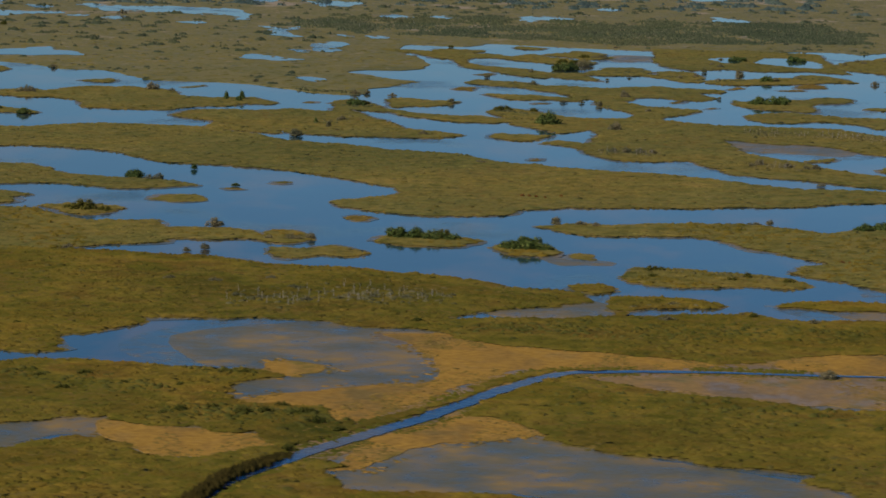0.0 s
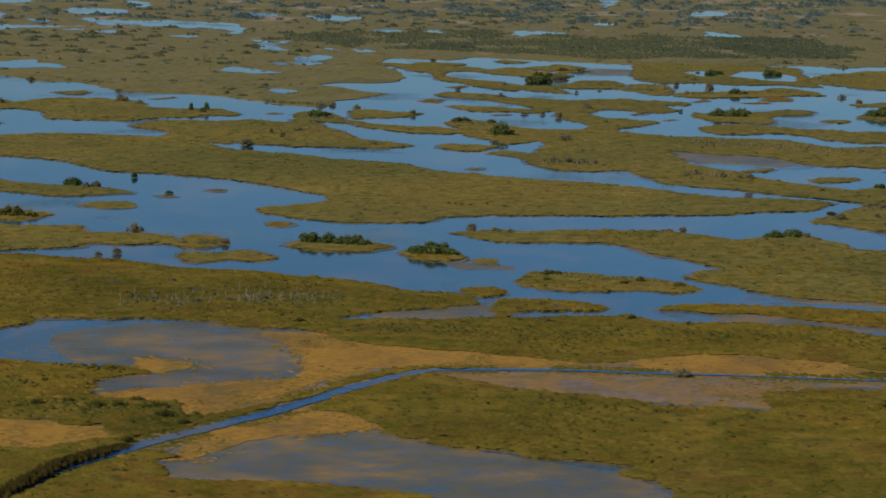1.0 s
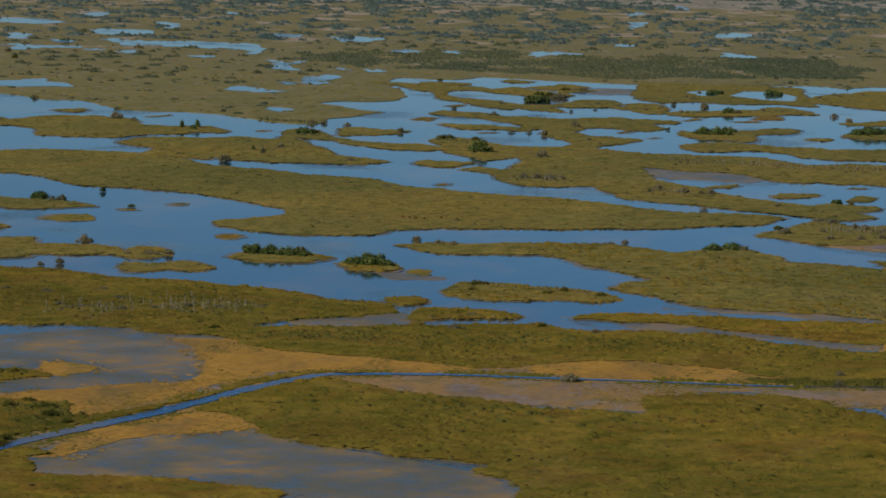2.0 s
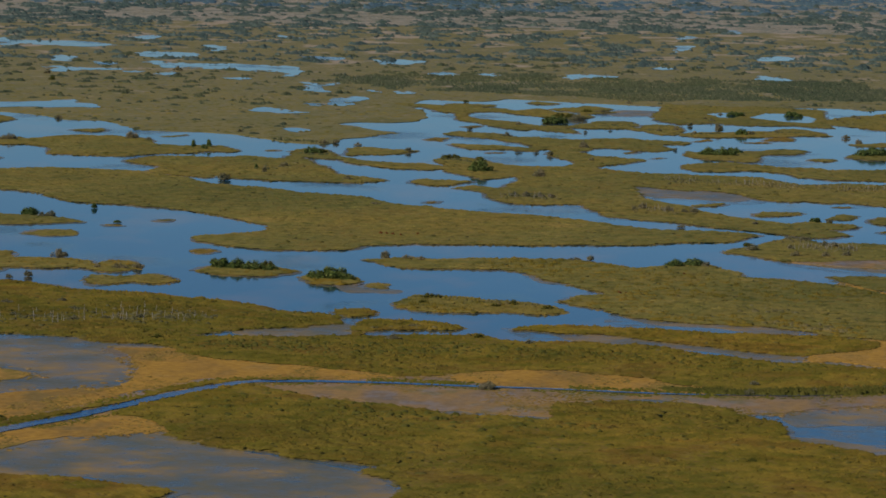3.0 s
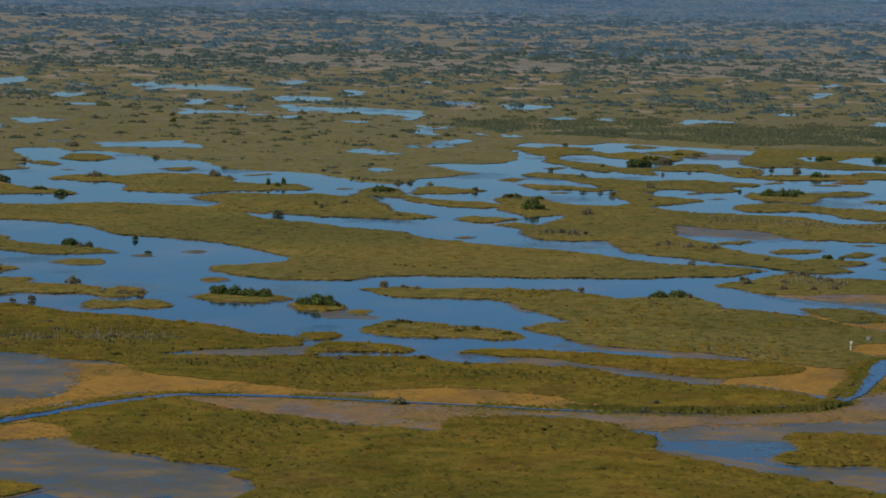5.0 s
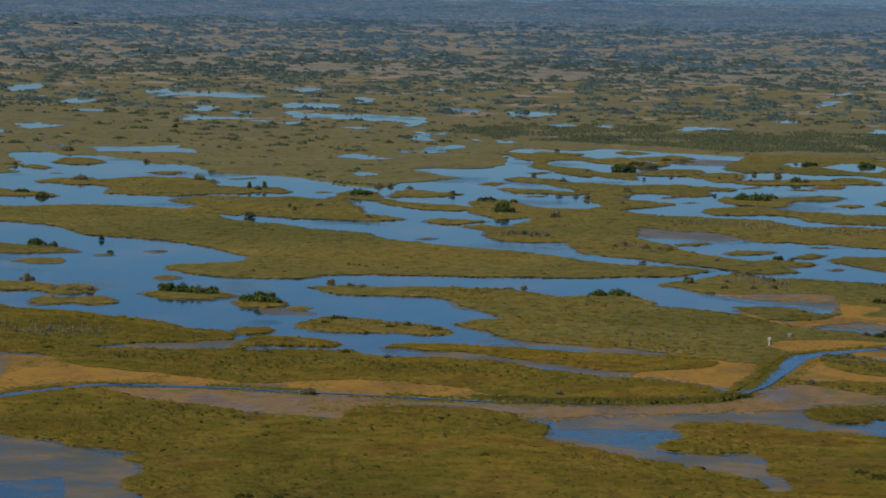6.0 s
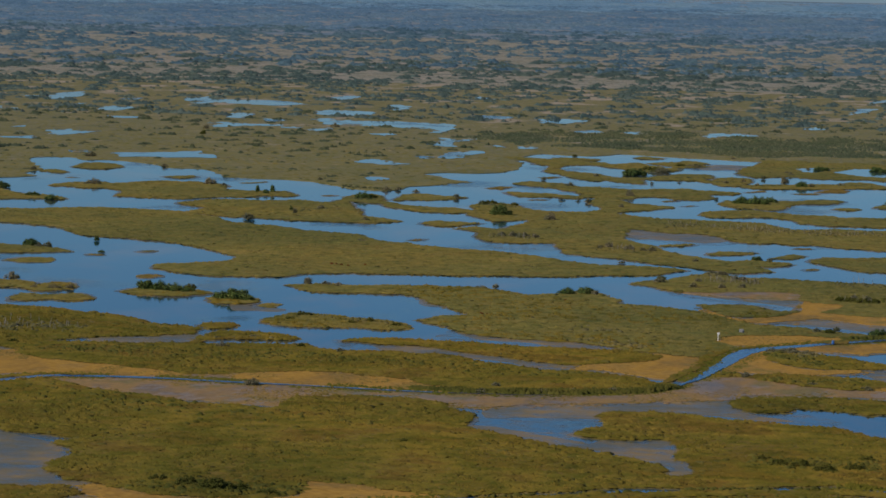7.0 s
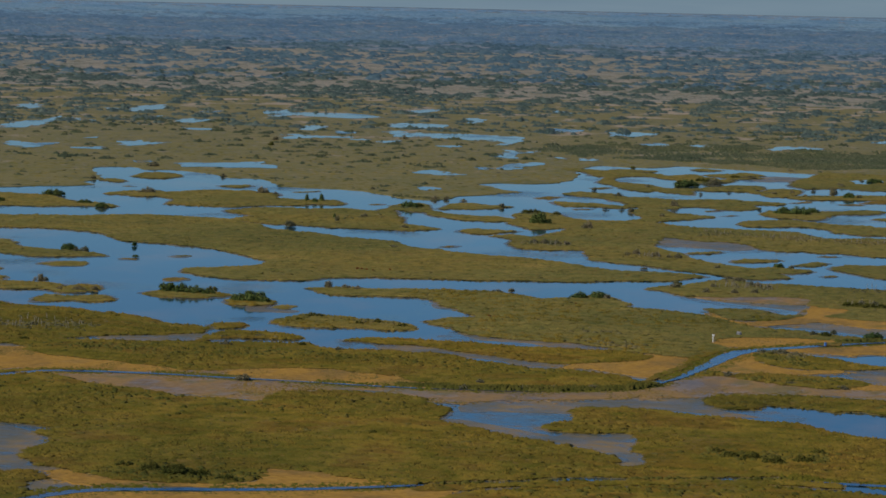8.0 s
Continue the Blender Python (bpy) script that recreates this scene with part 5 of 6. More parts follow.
# ---- the plain beyond ----
FAR = np.array([(-188.7, 946.2), (-176.3, 954.4), (-171, 965.6), (-160.8, 972.3), (-155.3, 983.8), (-163.1, 998.8), (-165, 1022.5), (-179.9, 1060.9), (-189.3, 1082.4), (-189.5, 1096.8), (-179.2, 1104.1), (-169.7, 1086.7), (-162.6, 1091.7), (-156.2, 1091.5), (-148.8, 1087.2), (-137.5, 1072), (-127.5, 1056.6), (-118.1, 1054.3), (-111, 1050.5), (-103.3, 1030.4), (-92.9, 1013), (-79.6, 1005.9), (-69, 1005), (-58.7, 996.4), (-46.3, 978.5), (-37.5, 966.1), (-28.5, 961.3), (-24, 967.6), (-23.6, 989.1), (-18.1, 996.3), (-12.4, 1018.5), (-11.2, 1026.9), (-17.6, 1034.4), (-25.5, 1053.1), (-33.7, 1064.1), (-28, 1076.2), (-15.9, 1080.1), (-9.8, 1088.3), (-7.1, 1103), (-4.9, 1113.2), (-8.6, 1142.2), (-16.2, 1170.1), (-17.9, 1203.7), (-15.4, 1231.4), (-5.3, 1228.1), (6.9, 1226.3), (16.7, 1249.1), (62.5, 1228.9), (75.5, 1222.1), (90.4, 1216.1), (105.2, 1210.2), (116.5, 1218), (134.8, 1232.3), (150.2, 1234.1), (157.8, 1221.7), (168, 1236.7), (183.1, 1234.5), (215.3, 1231)])
front = shore(np.vstack([[(-1500, FAR[0][1] + 20)], FAR, [(1500, FAR[-1][1] + 30), (1500, 2150), (-1500, 2150)]]), 3.0, 0.6)
far_marsh = new("far_marsh", slab("far_marsh", front, 0.12, -0.4, MEADOW))
tagged(far_marsh, "broad olive marsh beyond the braided channels", "marsh", kind="structure")
POOLS = []


def pool(points):
    poly = shore(points, 2.0, 0.8)
    poly = poly + np.array([(3.0 * noise.noise((u * 0.10, v * 0.02, 6.6)), 9.0 * noise.noise((u * 0.10, v * 0.03, 3.3))) for u, v in poly])
    POOLS.append(poly)
    ob = new("pool", slab("pool", poly, 0.22, 0.0, WATER))
    tagged(ob, "pale blue pool lying in the far marsh", "pool", "far pools", "structure")


pool([(-252.1, 1318.9), (-244.6, 1329.1), (-236.5, 1322.4), (-228.6, 1321.3), (-230.1, 1292.6), (-235, 1273.6), (-243.9, 1279.2)])
pool([(-309.8, 1601.7), (-305.1, 1613.4), (-294.5, 1595.5), (-287.1, 1559.9), (-290, 1542.2), (-301.2, 1566.3)])
pool([(-335.3, 1719.6), (-326.3, 1736.1), (-321.5, 1710.3), (-327.7, 1696.3)])
pool([(-272.9, 1486), (-260.1, 1480), (-253.2, 1463.3), (-261.6, 1457.9)])
pool([(-310.8, 1767.7), (-301.4, 1785.1), (-286.9, 1765.4), (-268.5, 1749.3), (-252.5, 1751.3), (-233.2, 1736.5), (-219.8, 1708.9), (-227.7, 1676.3), (-247.4, 1680.3), (-267.7, 1693.1), (-268.9, 1656.2), (-285, 1699.1)])
pool([(-232.2, 1826.8), (-231.5, 1870), (-220.5, 1856.8), (-216.8, 1807.4), (-219.3, 1775.6)])
pool([(-229.2, 1551.8), (-224.4, 1570.5), (-214.8, 1546.1), (-204.7, 1494.2), (-213, 1503.1), (-220.9, 1519.8)])
pool([(-195.4, 1500.1), (-185.4, 1499.5), (-181.8, 1474), (-188, 1470.2)])
pool([(-208.6, 1437.3), (-202.7, 1454.3), (-190.5, 1435.4), (-174.9, 1438.5), (-171.6, 1415), (-184.7, 1407.1), (-188.3, 1386.4), (-196.4, 1393.8)])
pool([(-164.6, 1413), (-158.6, 1416.7), (-158, 1392.4)])
pool([(-194.2, 1614.6), (-188.8, 1634.7), (-175.3, 1627.4), (-162, 1620.1), (-156.3, 1576.9), (-169.5, 1560.6), (-181.2, 1568.2)])
pool([(-174.8, 1513.3), (-166.2, 1525.9), (-149, 1508.5), (-132.6, 1511.8), (-119.5, 1499.4), (-102.3, 1496.5), (-89.2, 1471.5), (-87.4, 1428.4), (-87.6, 1392.4), (-93.1, 1395), (-95.5, 1429.7), (-107, 1435.2), (-122, 1445.1), (-138.6, 1447.8), (-156.5, 1456.4)])
pool([(-145.6, 1381.9), (-146.8, 1417.6), (-140.4, 1396.9), (-138.2, 1362.8)])
pool([(-175.8, 1721.8), (-171.4, 1734.1), (-159.8, 1697.3), (-155.9, 1657.1), (-165.1, 1676.2)])
pool([(-114.3, 1365.3), (-105.8, 1376), (-99.1, 1362.7), (-104, 1348.7)])
pool([(-80.4, 1351.1), (-76.9, 1353.1), (-68.4, 1336.2), (-62.1, 1345.2), (-60.1, 1330.2), (-65.1, 1306.6), (-58.4, 1270.4), (-63.9, 1267.4), (-74.4, 1291.3), (-73.7, 1312.2)])
pool([(-48.1, 1176.7), (-51.9, 1213.5), (-47.2, 1229.5), (-42.3, 1236.6), (-37, 1221.3), (-40.3, 1202), (-41.4, 1176)])
pool([(-60.1, 1183.2), (-55.4, 1181.4), (-49, 1180.5), (-49.1, 1167.9), (-55.8, 1168.7)])
pool([(-108.8, 1615.7), (-101.9, 1620.2), (-84.6, 1600.7), (-84.8, 1578.1), (-97.7, 1577.2)])
pool([(-70.7, 1594.6), (-62.3, 1585.1), (-57.6, 1595.6), (-42.4, 1590.4), (-42.5, 1561.5), (-53.8, 1533.4), (-59.8, 1536.6)])
pool([(-34.4, 1453.7), (-24.9, 1465.6), (-15.1, 1446.7), (-24.6, 1435.1)])
pool([(-7.5, 1451.2), (-0.8, 1467.4), (4.8, 1446.3), (-3.6, 1435.4)])
pool([(31.7, 1438.1), (34.8, 1476), (43.9, 1481.4), (55.2, 1469.6), (48.2, 1447.7), (38.9, 1424.9)])
pool([(71.1, 1562.2), (79.1, 1580.7), (83.8, 1556.5), (74.6, 1537.7)])
pool([(81, 1836.4), (86.9, 1877.9), (95.3, 1874.2), (91.3, 1807.3), (84, 1767.6)])
pool([(84.8, 2009.1), (93.1, 2059.9), (95.4, 2016.9), (88.8, 1979.8)])
pool([(114.8, 2159.7), (124.5, 2192.2), (128.1, 2133.2), (118.7, 2102.3)])
pool([(120.1, 1465.4), (126.8, 1499), (136, 1480.3), (134.4, 1450.4), (124, 1450.2)])
pool([(126.3, 1705.5), (134.3, 1750.6), (146.6, 1742.3), (145.8, 1687.1), (132.2, 1678.5)])
pool([(-74.5, 1134.9), (-71.5, 1156.6), (-61.1, 1145.6), (-51.4, 1123), (-59.3, 1119.1), (-68.4, 1130.1)])
pool([(-48.6, 1028.9), (-42.7, 1034.9), (-36.8, 1027.9), (-41.8, 1016)])
pool([(-168.2, 1119.5), (-172.5, 1146.3), (-163.7, 1150.9), (-155.5, 1163.7), (-149.2, 1175.8), (-142.8, 1161.7), (-134.8, 1144.8), (-126.8, 1132.5), (-134.8, 1124.4), (-144.3, 1123.6), (-154.1, 1114.6), (-160.7, 1115.2)])
pool([(-193.9, 1152.2), (-187.1, 1155.8), (-179.4, 1142.7), (-185.2, 1135.4)])
pool([(-161.4, 1912.5), (-144.7, 1892.6), (-133.3, 1859), (-143.9, 1861.5)])
pool([(-33.9, 1283.7), (-27.1, 1287.3), (-22.3, 1275.4), (-29.6, 1266.7)])
pool([(-44.5, 1292.7), (-38.4, 1286.1), (-38.4, 1271.5), (-41.8, 1274.5)])
pool([(-291.2, 1261), (-294.7, 1285.3), (-281.7, 1275.4), (-268.7, 1272.5), (-266.7, 1247.9), (-262.8, 1225.6), (-275.9, 1240.5)])
pool([(-252, 1246.7), (-243.3, 1260), (-238.7, 1238.3), (-244.9, 1233.5)])
pool([(-451.1, 1718.9), (-460.3, 1774.5), (-438.9, 1744.7), (-425.5, 1696.2), (-426.8, 1670.7)])
pool([(-359.4, 1439.7), (-367.8, 1505.2), (-363.4, 1528.6), (-377.1, 1586.4), (-367.9, 1564.3), (-349.7, 1493.8), (-338.8, 1440.9), (-342.1, 1420.8)])
pool([(-369.3, 1573.2), (-356.9, 1574.8), (-336.9, 1534.1), (-349, 1532.5)])
pool([(-400.1, 1735), (-382.2, 1728.8), (-389.3, 1784.6), (-386, 1814.6), (-362.3, 1749.4), (-361.3, 1690.5), (-382.9, 1703.9)])
pool([(-338.6, 1623.9), (-329.7, 1632.6), (-327.2, 1603.4)])
pool([(-278.5, 1341.5), (-273.9, 1352.7), (-269.3, 1334.6)])


def free_of_pools(x, y, pad=0.0):
    ok = np.ones(len(x), bool)
    for q in POOLS:
        lo, hi = q.min(0) - 3, q.max(0) + 3
        near = (x > lo[0]) & (x < hi[0]) & (y > lo[1]) & (y < hi[1])
        ok[near] &= ~inside(q, x[near], y[near])
    return ok


n = 230000
bear = radians(90) + rng.uniform(radians(-13), radians(27), n)
dist = np.sqrt(rng.uniform(950 ** 2, 3300 ** 2, n))
x, y = HUB[0] + dist * np.cos(bear), HUB[1] + dist * np.sin(bear)
cover = np.interp(dist, [1000, 1500, 2200, 2700, 3300], [1.0, 1.0, 0.62, 0.35, 0.1])
warp = np.array([(noise.noise((u * 0.12, v * 0.03, 8.1)), noise.noise((u * 0.12, v * 0.03, 2.6))) for u, v in zip(x, y)])
keep = (rng.uniform(0, 1, n) < cover) & (inside(front, x, y) | (y > 2140)) & free_of_pools(x + 5 * warp[:, 0], y + 22 * warp[:, 1])
x, y, dist = x[keep], y[keep], dist[keep]
k = len(x)
wet = ~free_of_pools(x, y)
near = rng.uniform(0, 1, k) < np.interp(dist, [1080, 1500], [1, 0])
# Farther tufts take the sward colour that holds more haze.
for pick, sward in ((near, HAZED_SEDGE), (~near, FAR_SEDGE)):
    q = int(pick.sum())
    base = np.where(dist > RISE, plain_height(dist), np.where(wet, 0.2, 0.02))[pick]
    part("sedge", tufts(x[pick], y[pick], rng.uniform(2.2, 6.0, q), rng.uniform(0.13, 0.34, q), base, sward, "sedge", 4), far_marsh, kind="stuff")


def on_plain(count, near, far, wide, tall, clumping):
    """Thickets over a stretch of the plain, thinner and lower with the rise."""
    bear = radians(90) + rng.uniform(radians(-13), radians(27), count)
    d = np.sqrt(rng.uniform(near ** 2, far ** 2, count))
    px, py = d * np.cos(bear), d * np.sin(bear)
    herd = np.array([0.3 * noise.noise((u * 0.012, v * 0.004, 1.7)) for u, v in zip(px, py)]) + rng.uniform(-0.22, 0.22, count)
    keep = herd > clumping
    d, bear = d[keep], bear[keep]
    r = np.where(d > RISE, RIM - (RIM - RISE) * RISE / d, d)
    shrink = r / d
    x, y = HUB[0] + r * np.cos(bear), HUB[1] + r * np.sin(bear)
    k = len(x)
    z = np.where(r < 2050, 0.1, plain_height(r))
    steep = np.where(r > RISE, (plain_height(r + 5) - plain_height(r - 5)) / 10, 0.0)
    size = rng.uniform(0, 1, k) ** 2.2
    return x, y, (wide[0] + (wide[1] - wide[0]) * size) * shrink, (tall[0] + (tall[1] - tall[0]) * (0.6 * size + 0.4 * rng.uniform(0, 1, k))) * shrink, z, steep


thickets = new("scrub_thicket", None)
tagged(thickets, "dark green scrub thickets scattered over the dry plain", "scrub", kind="stuff")
# Leaf tones step paler and bluer outwards, standing in for haze.
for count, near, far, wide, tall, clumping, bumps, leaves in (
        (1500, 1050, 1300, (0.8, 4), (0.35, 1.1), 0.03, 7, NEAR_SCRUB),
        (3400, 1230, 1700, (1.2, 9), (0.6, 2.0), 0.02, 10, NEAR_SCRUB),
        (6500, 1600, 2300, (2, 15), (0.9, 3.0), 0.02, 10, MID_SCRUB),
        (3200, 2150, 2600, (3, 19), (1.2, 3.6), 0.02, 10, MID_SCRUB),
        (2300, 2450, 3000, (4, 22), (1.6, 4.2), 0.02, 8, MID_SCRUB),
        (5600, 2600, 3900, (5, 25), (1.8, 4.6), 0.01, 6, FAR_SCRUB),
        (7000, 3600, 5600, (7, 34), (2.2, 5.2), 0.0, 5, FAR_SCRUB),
        (9500, 5200, 9000, (12, 56), (3.0, 6.0), -0.03, 5, HAZED_SCRUB),
        (10000, 8500, 20000, (36, 130), (4, 7), -0.15, 4, HAZED_SCRUB),
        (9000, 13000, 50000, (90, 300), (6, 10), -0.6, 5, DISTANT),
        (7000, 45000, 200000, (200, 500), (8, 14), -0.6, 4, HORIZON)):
    x, y, w, h, z, steep = on_plain(count, near, far, wide, tall, clumping)
    ok = free_of_pools(x, y) & (inside(front, x, y) | (y > 2100))
    x, y, w, h, z, steep = (np.repeat(v[ok], bumps) for v in (x, y, w, h, z, steep))
    # each thicket is a cluster of leafy tops, highest in the middle
    k = len(x)
    off = np.clip(rng.normal(0, 0.2, (k, 2)), -0.5, 0.5) * (1.15, 0.8)
    top = h * np.clip(1.05 - 1.3 * np.hypot(*off.T), 0.25, 1) * rng.uniform(0.7, 1.1, k)
    across = w * (rng.uniform(0.28, 0.55, k) if bumps > 9 else rng.uniform(0.4, 0.75, k))
    sunk = 0.1 + steep * across * 0.75
    z = z + steep * off[:, 1] * w - sunk
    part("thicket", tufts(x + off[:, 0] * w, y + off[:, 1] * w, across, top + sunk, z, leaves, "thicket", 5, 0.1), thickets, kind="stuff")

# a belt of low woodland along the back of the channels
belt = shore([(-61.2, 1348.9), (-61.4, 1408.8), (-42.3, 1459.7), (0.7, 1451), (42.7, 1442.6), (87.4, 1450.2), (175.6, 1452.1), (178.7, 1305.5), (100.8, 1277.1), (61.6, 1265.2), (36.4, 1274), (10, 1288), (-14.7, 1287), (-36, 1294.4)], 4.0, 5.0)
lo, hi = belt.min(0), belt.max(0)
n = int(np.prod(hi - lo) * 0.55)
x, y = rng.uniform(lo[0], hi[0], n), rng.uniform(lo[1], hi[1], n)
wood = np.array([noise.noise((u * 0.05, v * 0.02, 2.2)) for u, v in zip(x, y)])
keep = (wood + 0.3 * rng.uniform(-1, 1, n) > -0.18) & inside(belt, x, y) & free_of_pools(x, y)
x, y = x[keep], y[keep]
k = len(x)
woodland = new("woodland_belt", tufts(x, y, rng.uniform(0.8, 2.2, k), rng.uniform(0.4, 1.1, k), np.full(k, 0.0), LEAF["wood"], "woodland_belt", 6))
tagged(woodland, "belt of low dark green woodland behind the channels", "woodland", kind="stuff")

# ---- mangroves and shrubs ----
BUSH_LABELS = {
    "rust": ("small rust-brown withered shrub in the sedge", "shrub", "withered shrubs"),
    "dark": ("dense dark green mangrove bush on the marsh", "mangrove", "mangroves"),
    "green": ("low green shrub rooted in the sedge", "shrub", "green shrubs"),
    "grey": ("grey-green straggly shrub with thin twigs", "shrub", "grey shrubs"),
}
BUSHES = {}


def make_bush(kind, seed, spread):
    """A bush one metre tall and spread metres wide: stems, and leaves in uneven heads."""
    r = np.random.default_rng(seed)
    base = new({"dark": "mangrove_bush", "green": "green_shrub", "grey": "grey_shrub", "rust": "withered_shrub"}[kind])
    label, category, group = BUSH_LABELS[kind]
    tagged(base, label, category, group)
    half, lobes = spread / 2, []
    for _ in range(int(12 + 8 * spread)):
        t, d = r.uniform(0, math.tau), math.sqrt(r.uniform(0, 1))
        lx, ly = half * 0.82 * d * math.cos(t), half * 0.62 * d * math.sin(t)
        top = (1 - 0.55 * d ** 2) * r.uniform(0.62, 1.0)
        size = r.uniform(0.16, 0.27)
        for lz in np.arange(0.10, max(0.2, top - size), 0.20):
            lobes.append((lx + r.normal(0, 0.05), ly + r.normal(0, 0.05), lz + r.uniform(-0.05, 0.05), size * r.uniform(0.8, 1.15)))
        lobes.append((lx, ly, max(0.15, top - size), size))
    stems = []
    for lx, ly, lz, lr in lobes[::3]:
        fork = (lx * 0.6 + r.normal(0, 0.03), ly * 0.6, lz * 0.45)
        stems.append(tube([(lx * 0.06, ly * 0.06, -0.06), fork, (lx, ly, lz)], [0.030, 0.018, 0.007], 4))
    if kind != "green":
        for _ in range({"grey": 8, "dark": 3, "rust": 4}[kind]):
            lx, ly, lz, lr = lobes[::3][r.integers(0, len(lobes[::3]))]
            stems.append(tube([(lx, ly, lz), (lx + r.normal(0, 0.08), ly + r.normal(0, 0.08), lz + r.uniform(0.25, 0.42))], [0.012, 0.005], 3))
    part("trunk", joined("trunk", stems, BARK), base)
    leaves = {"dark": 40, "green": 34, "grey": 22, "rust": 20}[kind]
    verts, faces = [], []
    for lx, ly, lz, lr in lobes:
        d = r.normal(size=(leaves, 3))
        d /= np.linalg.norm(d, axis=1)[:, None]
        c = np.array([lx, ly, lz]) + d * lr * r.uniform(0.55, 1.15, (leaves, 1)) * (1.1, 1.1, 0.9)
        c[:, 2] = np.maximum(c[:, 2], 0.03)
        for p, out, q in zip(c, d, r.uniform(0.03, 0.07, leaves)):
            u = np.cross(out + r.normal(0, 0.5, 3), r.normal(size=3))
            u /= np.linalg.norm(u) + 1e-6
            v = np.cross(out, u)
            o = len(verts)
            verts += [p + q * u, p + q * v * 0.8, p - q * u, p - q * v * 0.8 + out * q * 0.4]
            faces.append((o, o + 1, o + 2, o + 3))
    part("crown", mesh_from("crown", np.array(verts), np.array(faces), LEAF[kind]), base)
    return base


def bush(kind, x, y, wide, tall):
    """The nearest of a few built shapes, set to its size."""
    spread = min((0.8, 1.5, 2.4, 3.4), key=lambda q: abs(math.log(q * tall / wide)))
    k = (kind, spread, int(x * 7.3 + y * 3.1) % 2)
    m = Matrix.LocRotScale((x, y, 0.10), Euler((0, 0, ((x * 1.7 + y) % 1.0 - 0.5) * 0.9 + (math.pi if int(y) % 2 else 0))), (1.12 * wide / spread, 1.12 * wide / spread, tall * 1.12))
    if k not in BUSHES:
        BUSHES[k] = make_bush(kind, 11 + len(BUSHES), spread)
        BUSHES[k].matrix_basis = m
    else:
        size = BUSHES[k].scale
        copy_thing(BUSHES[k], m @ Matrix.Diagonal((1 / size[0], 1 / size[1], 1 / size[2], 1)))


for x, y, wide, tall in [(-147.3, 918.1, 8.5, 2.3), (-124.3, 882.0, 5.5, 1.6), (-114.3, 869.0, 4.0, 1.6), (-151.3, 878.3, 2.6, 1.7), (27.4, 864.6, 7.3, 3.8), (40.4, 1096.3, 8.9, 3.4), (92.1, 952.4, 6.0, 2.6), (97.2, 952.2, 7.8, 3.4), (100.8, 963.8, 4.9, 2.4), (104.7, 1055.1, 4.1, 2.9), (-67.7, 700.6, 3.9, 2.4), (-8.8, 597.0, 4.2, 2.6), (-5.4, 596.0, 4.4, 2.2), (-1.8, 595.0, 5.0, 2.3), (1.6, 594.2, 3.2, 1.6), (12.4, 582.2, 4.2, 2.3), (15.6, 582.0, 5.4, 3.0), (18.3, 580.6, 3.2, 1.9), (81.6, 622.2, 4.4, 1.6), (85.8, 624.2, 4.1, 2.2)]:
    bush("dark", x, y, wide, tall)
for x, y, wide, tall in [(115.2, 731.6, 2.7, 1.5), (153.7, 558.6, 4.0, 1.8), (-25.9, 919.5, 5.5, 2.8), (-114.3, 869.0, 2.5, 2.2)]:
    bush("dark", x, y, wide, tall)
for x, y, wide, tall in [(16.4, 913.6, 4.4, 1.6), (14.5, 909.4, 3.3, 1.6), (24.6, 909.3, 2.9, 1.3), (-0.1, 602.7, 2.8, 1.3), (36.5, 554.2, 4.8, 1.0), (35.9, 544.8, 1.9, 1.1), (49.0, 543.2, 1.9, 0.9), (52.0, 547.1, 1.6, 1.2), (58.6, 541.3, 2.6, 1.0), (56.8, 389.1, 1.2, 0.8), (91.3, 379.0, 1.4, 0.8), (75.2, 327.5, 4.9, 1.9), (71.1, 329.4, 4.0, 1.4), (78.6, 327.1, 3.7, 1.3), (83.3, 324.9, 3.9, 0.9), (66.2, 332.2, 2.9, 1.1), (147.4, 373.0, 3.4, 1.2), (150.8, 372.4, 3.9, 1.3), (154.5, 369.4, 4.2, 1.2), (158.4, 372.2, 3.7, 1.1)]:
    bush("green", x, y, wide, tall)
for x, y, wide, tall in [(145.0, 377.8, 3.1, 0.9), (160.0, 381.6, 2.6, 0.9), (143.8, 559.0, 2.8, 1.2), (-181.9, 1319.7, 2.6, 2.1), (48.7, 498.3, 1.8, 0.9)]:
    bush("green", x, y, wide, tall)
for x, y, wide, tall in [(-173.4, 1113.1, 5.4, 2.0), (-123.7, 947.4, 6.6, 2.3), (-88.4, 966.3, 5.1, 2.5), (-82.1, 959.4, 3.1, 1.2), (-38.1, 813.6, 3.7, 2.0), (-30.7, 842.1, 1.2, 2.1), (-28.2, 866.3, 2.5, 1.4), (44.7, 850.1, 3.7, 2.7), (44.4, 936.5, 1.7, 1.7), (28.1, 1080.0, 1.9, 1.5), (13.1, 1050.3, 1.8, 1.4), (27.3, 1017.6, 4.0, 1.6), (1.4, 936.1, 2.4, 1.5), (-16.2, 958.6, 2.7, 1.1), (47.7, 1122.2, 6.9, 2.4), (55.3, 1167.2, 7.2, 1.3), (97.3, 1073.1, 3.3, 2.9), (53.6, 971.0, 3.0, 2.7), (-62.3, 697.2, 3.0, 1.5), (-64.2, 696.2, 2.7, 1.2)]:
    bush("grey", x, y, wide, tall)
